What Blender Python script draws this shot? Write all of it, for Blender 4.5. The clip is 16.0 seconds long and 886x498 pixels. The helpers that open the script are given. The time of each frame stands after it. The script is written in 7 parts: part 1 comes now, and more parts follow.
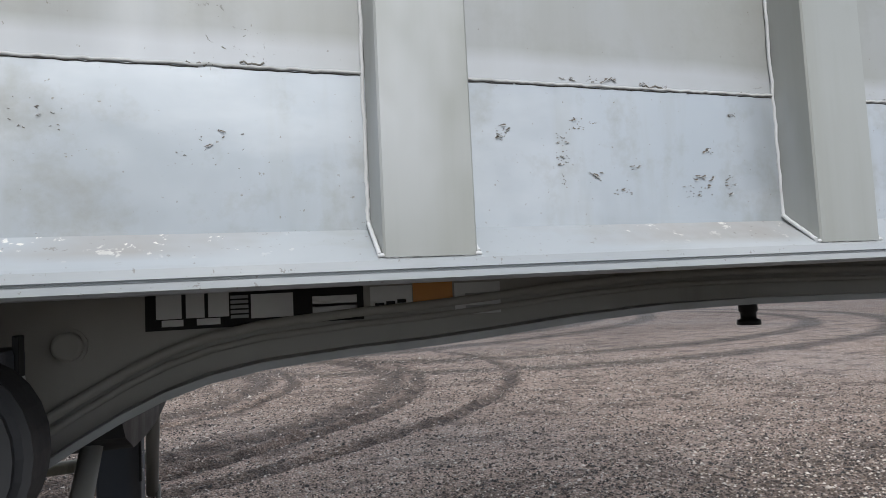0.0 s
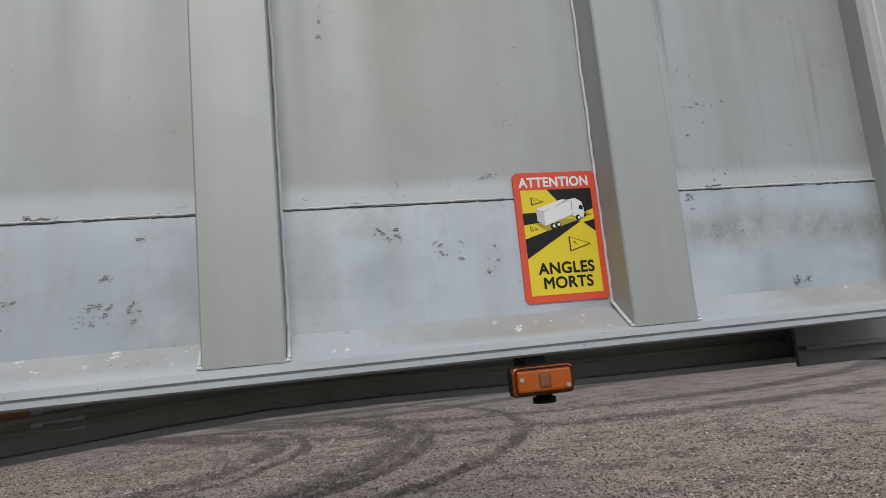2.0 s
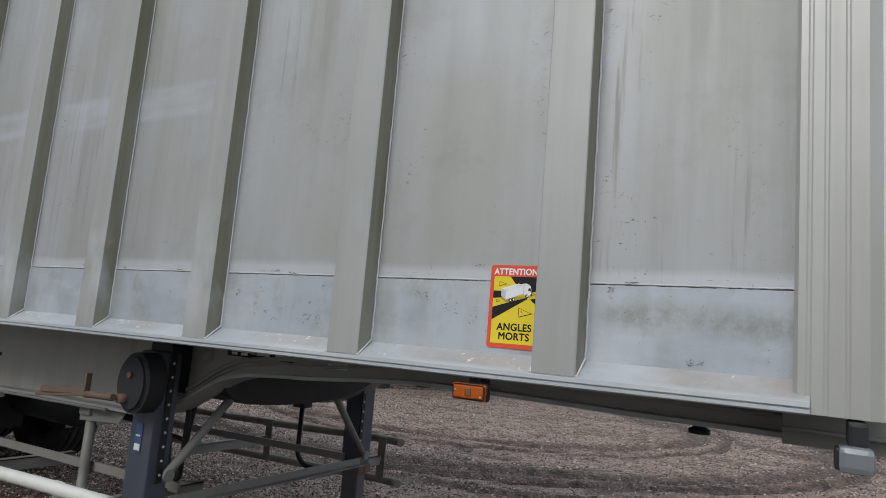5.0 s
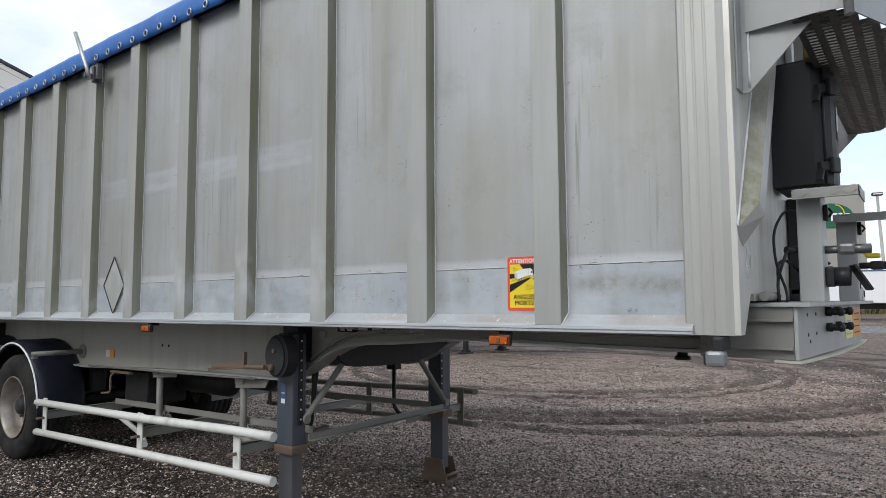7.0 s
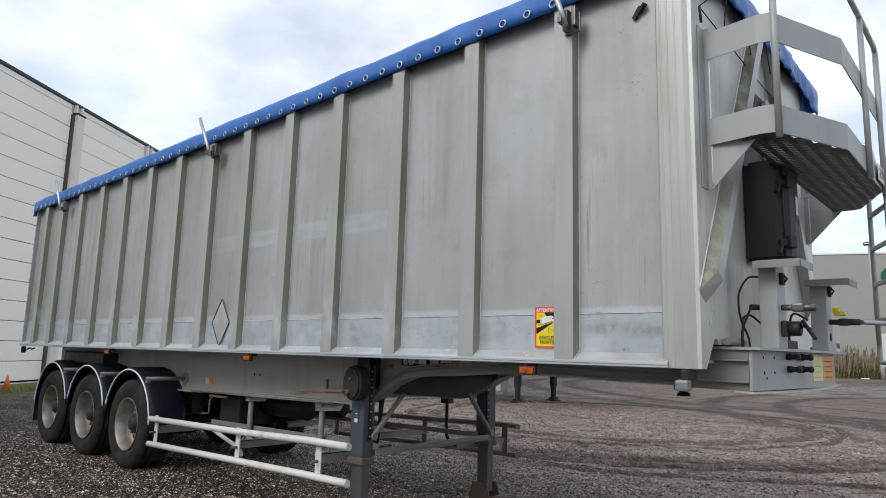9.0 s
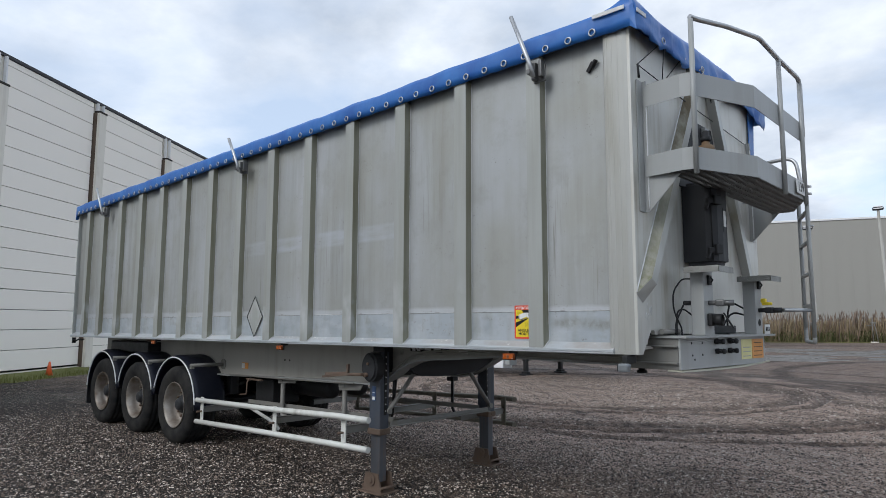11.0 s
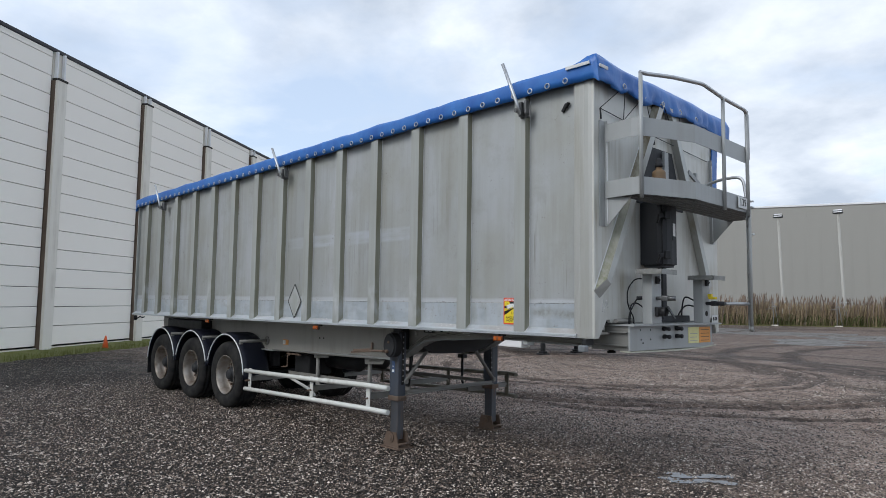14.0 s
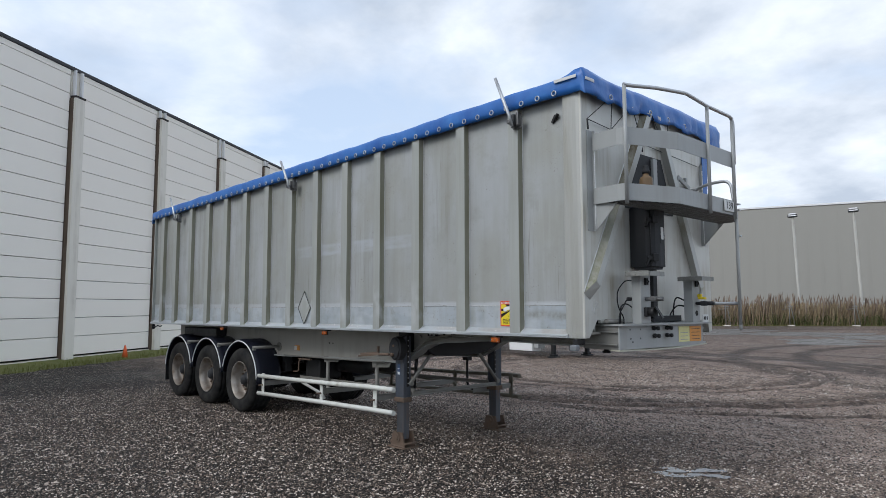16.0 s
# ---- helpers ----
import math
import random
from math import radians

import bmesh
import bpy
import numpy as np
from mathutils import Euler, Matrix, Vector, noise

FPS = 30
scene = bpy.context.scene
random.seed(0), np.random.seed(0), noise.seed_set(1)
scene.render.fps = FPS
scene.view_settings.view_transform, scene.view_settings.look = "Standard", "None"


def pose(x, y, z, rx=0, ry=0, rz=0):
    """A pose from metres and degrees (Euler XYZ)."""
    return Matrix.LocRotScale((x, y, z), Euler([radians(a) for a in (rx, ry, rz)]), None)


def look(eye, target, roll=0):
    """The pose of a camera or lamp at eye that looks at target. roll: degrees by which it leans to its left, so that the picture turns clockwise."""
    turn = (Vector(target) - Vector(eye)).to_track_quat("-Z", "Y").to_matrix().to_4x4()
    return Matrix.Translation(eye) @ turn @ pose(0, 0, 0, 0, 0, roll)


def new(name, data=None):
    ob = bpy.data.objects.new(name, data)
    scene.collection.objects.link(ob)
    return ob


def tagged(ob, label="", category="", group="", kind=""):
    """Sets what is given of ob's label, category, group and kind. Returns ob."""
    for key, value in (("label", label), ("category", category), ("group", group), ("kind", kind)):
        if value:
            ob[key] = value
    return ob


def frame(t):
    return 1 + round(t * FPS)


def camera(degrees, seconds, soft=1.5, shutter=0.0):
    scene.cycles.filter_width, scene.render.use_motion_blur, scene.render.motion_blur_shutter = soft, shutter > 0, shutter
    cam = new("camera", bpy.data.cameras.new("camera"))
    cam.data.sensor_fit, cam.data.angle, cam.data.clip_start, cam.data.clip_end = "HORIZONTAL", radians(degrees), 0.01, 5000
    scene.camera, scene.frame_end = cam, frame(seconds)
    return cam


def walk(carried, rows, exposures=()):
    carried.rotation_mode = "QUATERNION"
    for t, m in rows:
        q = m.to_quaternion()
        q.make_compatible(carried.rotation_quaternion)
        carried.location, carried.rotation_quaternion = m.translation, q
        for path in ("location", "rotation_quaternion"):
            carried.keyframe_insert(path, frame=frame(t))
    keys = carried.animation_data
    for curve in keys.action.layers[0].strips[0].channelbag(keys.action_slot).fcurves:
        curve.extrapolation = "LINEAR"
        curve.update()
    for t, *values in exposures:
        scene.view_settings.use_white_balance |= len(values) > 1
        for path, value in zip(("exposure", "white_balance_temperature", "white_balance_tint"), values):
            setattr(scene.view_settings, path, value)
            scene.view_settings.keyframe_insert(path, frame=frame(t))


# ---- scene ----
cam = camera(68.5, 16.0, soft=0.5)
PATH = [
    (0, (0.645, -0.906, 1.414), (1.267, 0.99, 1.55), -2.8),
    (0.5, (0.943, -0.906, 1.476), (1.605, 0.969, 1.691), -3.7),
    (1, (1.221, -0.955, 1.498), (2.016, 0.868, 1.71), -5.1),
    (1.5, (1.525, -1.136, 1.482), (2.164, 0.737, 1.766), -3.6),
    (2, (1.745, -1.175, 1.467), (2.174, 0.755, 1.767), -5.5),
    (2.5, (2.021, -1.082, 1.474), (2.233, 0.879, 1.807), -1.2),
    (3, (2.275, -1.043, 1.441), (2.114, 0.927, 1.743), -1.5),
    (3.5, (2.488, -1.141, 1.464), (1.94, 0.746, 1.839), -3.0),
    (4, (2.664, -1.387, 1.467), (1.746, 0.359, 1.799), 3.1),
    (4.2, (2.763, -1.46, 1.487), (1.811, 0.269, 1.807), 4.4),
    (6.3, (3.475, -2.467, 1.584), (2.406, -0.783, 1.732), 2.3),
    (6.5, (3.583, -2.519, 1.583), (2.502, -0.843, 1.73), 1.6),
    (7, (3.771, -2.706, 1.592), (2.583, -1.104, 1.744), -0.3),
    (7.5, (3.867, -2.97, 1.583), (2.653, -1.397, 1.814), -0.6),
    (8, (4.029, -3.174, 1.596), (2.765, -1.638, 1.801), 0.7),
    (8.5, (4.293, -3.303, 1.576), (2.985, -1.807, 1.804), -0.2),
    (9, (4.446, -3.459, 1.511), (3.13, -1.984, 1.815), 1.6),
    (9.2, (4.483, -3.602, 1.539), (3.182, -2.111, 1.827), 2.5),
    (11.3, (5.337, -4.209, 1.66), (3.98, -2.757, 1.881), -0.0),
    (11.5, (5.408, -4.284, 1.643), (4.042, -2.843, 1.879), 0.4),
    (12, (5.569, -4.448, 1.678), (4.168, -3.034, 1.87), -0.0),
    (12.5, (5.821, -4.543, 1.698), (4.426, -3.121, 1.87), 0.1),
    (13, (5.991, -4.607, 1.705), (4.594, -3.187, 1.882), -0.0),
    (13.5, (6.119, -4.758, 1.719), (4.697, -3.363, 1.892), 1.0),
    (14, (6.265, -4.88, 1.752), (4.843, -3.483, 1.91), 0.8),
    (14.5, (6.413, -4.939, 1.736), (4.956, -3.577, 1.895), 0.7),
    (15, (6.549, -4.949, 1.729), (5.091, -3.59, 1.894), 0.1),
    (15.5, (6.592, -4.958, 1.737), (5.136, -3.598, 1.908), -0.3),
    (16, (6.6, -4.978, 1.736), (5.148, -3.615, 1.911), -0.1),
]
EXPOSURES = [(0, 0.52, 6300, 10), (0.5, 0.2, 6350, 10), (1.0, 0.12, 6450, 10), (1.5, 0.1, 6400, 10), (4.2, 0.12, 6350, 10), (6.3, 0.42, 6300, 10), (7.0, 0.45, 6300, 10), (7.4, 0.25, 6350, 10),
             (8.0, 0.2, 6400, 10), (8.5, 0.3, 6350, 10), (9.0, 0.42, 6300, 10), (11.5, 0.17, 6080, 9), (13.5, 0.23, 6080, 9), (16.0, 0.23, 6080, 9)]
walk(cam, [(t, look(eye, target, roll)) for t, eye, target, roll in PATH], EXPOSURES)

# ---------------------------------------------------------------- light
SUN_EL, SUN_AZ = 40.0, 188.0
world = bpy.data.worlds.new("sky_world")
scene.world = world
world.use_nodes = True
wn, wl = world.node_tree.nodes, world.node_tree.links
wn.clear()


def wnode(kind, **kw):
    n = wn.new(kind)
    for k, v in kw.items():
        n.inputs[k].default_value = v
    return n


w_out = wnode("ShaderNodeOutputWorld")
w_bg = wnode("ShaderNodeBackground", Strength=0.12)
w_sky = wnode("ShaderNodeTexSky")
w_sky.sky_type = "NISHITA"
w_sky.sun_disc = False
w_sky.sun_elevation = radians(SUN_EL)
w_sky.sun_rotation = radians(SUN_AZ)
w_co = wnode("ShaderNodeTexCoord")
w_sep = wnode("ShaderNodeSeparateXYZ")
wl.new(w_co.outputs["Generated"], w_sep.inputs[0])
# clouds lie on a flat layer overhead: direction divided by its height
w_h = wn.new("ShaderNodeMath")
w_h.operation = "MAXIMUM"
w_h.inputs[1].default_value = 0.0
wl.new(w_sep.outputs["Z"], w_h.inputs[0])
w_h2 = wn.new("ShaderNodeMath")
w_h2.operation = "ADD"
w_h2.inputs[1].default_value = 0.28
wl.new(w_h.outputs[0], w_h2.inputs[0])
w_div = wn.new("ShaderNodeVectorMath")
w_div.operation = "DIVIDE"
w_cmb = wnode("ShaderNodeCombineXYZ")
for k in range(3):
    wl.new(w_h2.outputs[0], w_cmb.inputs[k])
wl.new(w_co.outputs["Generated"], w_div.inputs[0])
wl.new(w_cmb.outputs[0], w_div.inputs[1])
w_n1 = wnode("ShaderNodeTexNoise", Scale=1.35, Detail=9.0, Roughness=0.56, Distortion=0.25)
w_n2 = wnode("ShaderNodeTexNoise", Scale=1.9, Detail=8.0, Roughness=0.55)
wl.new(w_div.outputs[0], w_n1.inputs["Vector"])
wl.new(w_div.outputs[0], w_n2.inputs["Vector"])
w_r1 = wnode("ShaderNodeValToRGB")
w_r1.color_ramp.elements[0].position, w_r1.color_ramp.elements[1].position = 0.36, 0.58
wl.new(w_n1.outputs["Fac"], w_r1.inputs[0])
w_r2 = wnode("ShaderNodeValToRGB")
w_r2.color_ramp.elements[0].position, w_r2.color_ramp.elements[1].position = 0.36, 0.60
w_r2.color_ramp.elements[0].color = (4.2, 4.6, 5.2, 1)
w_r2.color_ramp.elements[1].color = (7.4, 7.55, 7.8, 1)
wl.new(w_n2.outputs["Fac"], w_r2.inputs[0])
w_pale = wn.new("ShaderNodeMix")
w_pale.data_type = "RGBA"
w_pale.inputs[0].default_value = 0.55
w_pale.inputs[7].default_value = (6.6, 7.3, 8.3, 1)
wl.new(w_sky.outputs[0], w_pale.inputs[6])
w_mix = wn.new("ShaderNodeMix")
w_mix.data_type = "RGBA"
wl.new(w_r1.outputs[0], w_mix.inputs[0])
wl.new(w_pale.outputs[2], w_mix.inputs[6])
wl.new(w_r2.outputs[0], w_mix.inputs[7])
wl.new(w_mix.outputs[2], w_bg.inputs[0])
wl.new(w_bg.outputs[0], w_out.inputs[0])

sun_data = bpy.data.lights.new("sun", "SUN")
sun_data.energy, sun_data.angle, sun_data.color = 1.3, radians(26), (1.0, 0.96, 0.9)
sun_ob = new("sun", sun_data)
_az, _el = radians(SUN_AZ), radians(SUN_EL)
SUN_FROM = Vector((math.sin(_az) * math.cos(_el), math.cos(_az) * math.cos(_el), math.sin(_el)))
sun_ob.matrix_world = look((0, 0, 30), Vector((0, 0, 30)) - SUN_FROM)


# ---------------------------------------------------------------- materials
class Mat:
    """A node material with short ways to add textures."""

    def __init__(self, name, base=(0.5, 0.5, 0.5), rough=0.5, metal=0.0, spec=0.5):
        self.m = bpy.data.materials.new(name)
        self.m.use_nodes = True
        self.n, self.l = self.m.node_tree.nodes, self.m.node_tree.links
        self.b = self.n["Principled BSDF"]
        self.set("Base Color", (*base, 1))
        self.set("Roughness", rough)
        self.set("Metallic", metal)
        self.set("Specular IOR Level", spec)
        self.co = self.n.new("ShaderNodeTexCoord").outputs["Object"]
        self.heights = []

    def set(self, name, v):
        s = self.b.inputs[name]
        if isinstance(v, bpy.types.NodeSocket):
            self.l.new(v, s)
        else:
            s.default_value = v
        return self

    def link(self, a, b):
        if isinstance(a, bpy.types.NodeSocket):
            self.l.new(a, b)
        else:
            b.default_value = a

    def scaled(self, sx, sy, sz, co=None):
        n = self.n.new("ShaderNodeMapping")
        n.inputs["Scale"].default_value = (sx, sy, sz)
        self.l.new(co or self.co, n.inputs["Vector"])
        return n.outputs[0]

    def noise(self, scale, detail=4.0, rough=0.55, co=None, distortion=0.0):
        n = self.n.new("ShaderNodeTexNoise")
        n.inputs["Scale"].default_value = scale
        n.inputs["Detail"].default_value = detail
        n.inputs["Roughness"].default_value = rough
        n.inputs["Distortion"].default_value = distortion
        self.l.new(co or self.co, n.inputs["Vector"])
        return n.outputs["Fac"]

    def voronoi(self, scale, out="Distance", co=None, feature="F1", random=1.0):
        n = self.n.new("ShaderNodeTexVoronoi")
        n.feature = feature
        n.inputs["Scale"].default_value = scale
        n.inputs["Randomness"].default_value = random
        self.l.new(co or self.co, n.inputs["Vector"])
        return n.outputs[out]

    def ramp(self, v, *stops):
        n = self.n.new("ShaderNodeValToRGB")
        e = n.color_ramp.elements
        while len(e) < len(stops):
            e.new(0.5)
        for el, (p, c) in zip(e, stops):
            el.position = p
            el.color = (*c, 1) if len(c) == 3 else c
        self.l.new(v, n.inputs[0])
        return n.outputs[0]

    def map(self, v, a, b, lo=0.0, hi=1.0):
        n = self.n.new("ShaderNodeMapRange")
        for k, x in zip((1, 2, 3, 4), (a, b, lo, hi)):
            n.inputs[k].default_value = x
        self.l.new(v, n.inputs[0])
        return n.outputs[0]

    def math(self, op, a, b=0.0):
        n = self.n.new("ShaderNodeMath")
        n.operation = op
        self.link(a, n.inputs[0])
        self.link(b, n.inputs[1])
        return n.outputs[0]

    def mix(self, f, a, b, mode="MIX"):
        n = self.n.new("ShaderNodeMix")
        n.data_type = "RGBA"
        n.blend_type = mode
        self.link(f, n.inputs[0])
        for v, k in ((a, 6), (b, 7)):
            self.link(v if isinstance(v, bpy.types.NodeSocket) else (*v, 1), n.inputs[k])
        return n.outputs[2]

    def xyz(self, co=None):
        n = self.n.new("ShaderNodeSeparateXYZ")
        self.l.new(co or self.co, n.inputs[0])
        return n.outputs

    def random(self):
        return self.n.new("ShaderNodeObjectInfo").outputs["Random"]

    def island(self):
        return self.n.new("ShaderNodeNewGeometry").outputs["Random Per Island"]

    def bump(self, h, strength=0.3, dist=0.01):
        n = self.n.new("ShaderNodeBump")
        n.inputs["Strength"].default_value = strength
        n.inputs["Distance"].default_value = dist
        self.l.new(h, n.inputs["Height"])
        if self.b.inputs["Normal"].links:
            self.l.new(self.b.inputs["Normal"].links[0].from_socket, n.inputs["Normal"])
        self.l.new(n.outputs[0], self.b.inputs["Normal"])
        return self


def painted(name, base, rough=0.45, dirt=(0.16, 0.14, 0.09), amount=0.35, scale=1.0, metal=0.0):
    """Paint with broad tone changes, vertical dirt runs, small specks and a faint ripple."""
    m = Mat(name, base, rough, metal)
    big = m.noise(1.3 * scale, 3)
    runs = m.noise(1.0, 5, 0.6, m.scaled(9 * scale, 9 * scale, 0.55 * scale))
    specks = m.noise(70 * scale, 3, 0.6)
    d = m.math("MULTIPLY", m.map(big, 0.4, 0.75), m.map(runs, 0.45, 0.7))
    d = m.math("MULTIPLY", d, amount)
    c = m.mix(d, base, dirt)
    c = m.mix(m.map(specks, 0.68, 0.76, 0, 0.35 * amount), c, dirt)
    m.set("Base Color", c)
    m.set("Roughness", m.map(big, 0.3, 0.7, rough - 0.07, rough + 0.1))
    m.bump(m.noise(4 * scale, 3), 0.12, 0.02)
    return m.m


def plain(name, base, rough=0.5, metal=0.0, wear=0.15):
    m = Mat(name, base, rough, metal, 0.25 if max(base) < 0.06 else 0.5)
    n = m.noise(14, 4)
    m.set("Base Color", m.mix(m.map(n, 0.35, 0.75, 0, wear), base, tuple(0.35 * v + 0.05 for v in base)))
    m.set("Roughness", m.map(n, 0.3, 0.7, max(rough - 0.08, 0.05), min(rough + 0.1, 1)))
    m.bump(m.noise(60, 2), 0.08, 0.004)
    return m.m


# aluminium side sheets: silver paint gone dull, upright grime runs, scuffs below the seam
def side_sheet():
    m = Mat("silver_painted_sheet", (0.5, 0.5, 0.48), 0.42, 0.3)
    x, y, z = m.xyz()
    big = m.noise(0.8, 4)
    bay = m.noise(1.0, 3, 0.5, m.scaled(1.4, 1.4, 0.35))
    runs = m.noise(1.0, 6, 0.6, m.scaled(10, 10, 0.5))
    thin = m.noise(1.0, 4, 0.6, m.scaled(38, 38, 1.6))
    c = m.mix(m.map(bay, 0.3, 0.7), (0.345, 0.355, 0.345), (0.465, 0.482, 0.50))
    c = m.mix(m.math("MULTIPLY", m.map(runs, 0.45, 0.75, 0, 0.5), m.map(big, 0.35, 0.6)), c, (0.25, 0.248, 0.205))
    c = m.mix(m.math("MULTIPLY", m.map(thin, 0.60, 0.72, 0, 0.55), m.map(big, 0.46, 0.6)), c, (0.17, 0.165, 0.13))
    olive = m.noise(1.0, 5, 0.6, m.scaled(2.2, 2.2, 1.3))
    c = m.mix(m.map(olive, 0.42, 0.66, 0, 0.45), c, (0.32, 0.315, 0.255))
    smut = m.noise(2.6, 6, 0.7)
    c = m.mix(m.map(smut, 0.52, 0.72, 0, 0.45), c, (0.27, 0.27, 0.235))
    # rubbed blue-grey band where old lettering was removed
    band = m.math("MULTIPLY", m.map(m.math("ABSOLUTE", m.math("SUBTRACT", z, 2.515)), 0.06, 0.09, 1, 0), m.map(x, -2.6, -1.6))
    band = m.math("MULTIPLY", band, m.map(m.math("ADD", x, m.map(bay, 0.3, 0.7, -0.1, 0.1)), 0.42, 0.40))
    band = m.math("MULTIPLY", band, m.map(m.noise(1.0, 4, 0.6, m.scaled(1.6, 1.6, 9)), 0.36, 0.62, 0.1, 0.55))
    c = m.mix(band, c, (0.52, 0.56, 0.62))
    # pale overspray just above the seam
    fog = m.map(m.math("ADD", z, m.map(m.noise(3.0, 3), 0.2, 0.8, -0.012, 0.012)), 1.765, 1.79, 1, 0)
    c = m.mix(m.math("MULTIPLY", fog, 0.6), c, (0.58, 0.605, 0.64))
    chips = m.noise(1.0, 4, 0.7, m.scaled(48, 48, 82), 0.9)
    zone = m.noise(3.6, 3)
    chip = m.math("MULTIPLY", m.map(chips, 0.635, 0.65), m.map(zone, 0.56, 0.60))
    c = m.mix(m.math("MULTIPLY", chip, 0.85), c, (0.13, 0.12, 0.085))
    tiny = m.noise(95, 2, 0.6)
    c = m.mix(m.math("MULTIPLY", m.map(tiny, 0.71, 0.74), 0.6), c, (0.17, 0.15, 0.11))
    m.set("Base Color", c)
    m.set("Roughness", m.map(runs, 0.3, 0.7, 0.50, 0.66))
    m.bump(m.noise(1.6, 3), 0.3, 0.03)
    m.bump(chip, 0.4, 0.004)
    return m.m


def lower_sheet():
    m = Mat("silver_lower_sheet", (0.55, 0.57, 0.6), 0.4, 0.35)
    big = m.noise(1.7, 4)
    c = m.mix(m.map(big, 0.3, 0.7), (0.43, 0.475, 0.515), (0.55, 0.585, 0.62))
    runs = m.noise(1.0, 5, 0.6, m.scaled(9, 9, 1.5))
    c = m.mix(m.map(runs, 0.5, 0.75, 0, 0.5), c, (0.34, 0.34, 0.29))
    blot = m.noise(3.3, 4)
    c = m.mix(m.map(blot, 0.48, 0.70, 0, 0.65), c, (0.31, 0.345, 0.375))
    haze = m.noise(1.0, 5, 0.6, m.scaled(2.5, 2.5, 7))
    c = m.mix(m.map(haze, 0.50, 0.68, 0, 0.55), c, (0.60, 0.63, 0.655))
    sm = m.noise(7.0, 6, 0.7)
    c = m.mix(m.map(sm, 0.54, 0.70, 0, 0.4), c, (0.29, 0.28, 0.235))
    tiny = m.noise(120, 2, 0.6)
    c = m.mix(m.math("MULTIPLY", m.map(tiny, 0.72, 0.75), 0.6), c, (0.2, 0.17, 0.12))
    # brown grime smeared along the middle of the foremost bay
    x, y, z = m.xyz()
    off = m.math("ABSOLUTE", m.math("SUBTRACT", m.math("ADD", z, m.map(m.noise(4.0, 4), 0.2, 0.8, -0.02, 0.02)), 1.655))
    smear = m.math("MULTIPLY", m.map(off, 0.012, 0.055, 1, 0), m.map(x, 2.0, 2.2))
    smear = m.math("MULTIPLY", smear, m.map(m.noise(1.0, 6, 0.75, m.scaled(28, 28, 22)), 0.35, 0.65, 0.25, 0.95))
    c = m.mix(m.math("MULTIPLY", smear, 0.75), c, (0.25, 0.24, 0.20))
    m.set("Base Color", c)
    m.set("Roughness", m.map(big, 0.3, 0.7, 0.34, 0.5))
    m.bump(m.noise(2.4, 3), 0.3, 0.025)
    return m.m


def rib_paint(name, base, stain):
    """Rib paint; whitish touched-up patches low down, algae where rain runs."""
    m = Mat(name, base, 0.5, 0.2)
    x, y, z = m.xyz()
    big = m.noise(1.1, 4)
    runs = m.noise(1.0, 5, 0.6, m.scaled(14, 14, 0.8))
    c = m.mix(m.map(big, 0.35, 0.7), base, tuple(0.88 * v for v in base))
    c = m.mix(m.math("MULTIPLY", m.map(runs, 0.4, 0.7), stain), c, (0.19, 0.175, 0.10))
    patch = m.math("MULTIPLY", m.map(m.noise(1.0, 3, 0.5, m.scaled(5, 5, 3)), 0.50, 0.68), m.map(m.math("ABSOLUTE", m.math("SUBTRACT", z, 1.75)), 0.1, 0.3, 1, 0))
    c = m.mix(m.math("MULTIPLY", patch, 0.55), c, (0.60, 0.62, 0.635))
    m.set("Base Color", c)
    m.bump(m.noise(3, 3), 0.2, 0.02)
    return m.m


def tarp_cloth():
    m = Mat("blue_tarp_cloth", (0.02, 0.1, 0.34), 0.42)
    n = m.noise(3.5, 5)
    c = m.mix(m.map(n, 0.3, 0.75), (0.016, 0.10, 0.38), (0.04, 0.18, 0.52))
    m.set("Base Color", c)
    m.bump(m.noise(9, 3, co=m.scaled(1, 1, 0.4)), 0.35, 0.02)
    return m.m


def tyre_rubber():
    m = Mat("tyre_rubber", (0.03, 0.03, 0.032), 0.8, 0.0, 0.2)
    n = m.noise(6, 5)
    m.set("Base Color", m.mix(m.map(n, 0.35, 0.75), (0.014, 0.014, 0.015), (0.045, 0.042, 0.038)))
    m.bump(m.noise(50, 2), 0.1, 0.003)
    return m.m


def rim_alloy():
    m = Mat("dusty_rim_metal", (0.5, 0.49, 0.46), 0.45, 0.55)
    n = m.noise(5, 5)
    m.set("Base Color", m.mix(m.math("ADD", m.map(n, 0.35, 0.7, 0, 0.6), m.math("MULTIPLY", m.random(), 0.5)), (0.44, 0.42, 0.385), (0.15, 0.105, 0.07)))
    m.set("Roughness", m.map(n, 0.3, 0.7, 0.35, 0.7))
    return m.m


def mixed(name, a, b, c):
    """Stalks of three tones, blade by blade."""
    m = Mat(name, a, 0.85, 0.0, 0.2)
    r = m.island()
    m.set("Base Color", m.ramp(r, (0.0, b), (0.5, a), (1.0, c)))
    return m.m


TRACKS = ((-3.1, 11.2, 4.2, 0.17), (-3.1, 11.2, 4.75, 0.08), (-3.1, 11.2, 6.4, 0.2), (-3.2, 11.3, 7.0, 0.10), (-2.6, 12.4, 8.3, 0.10))


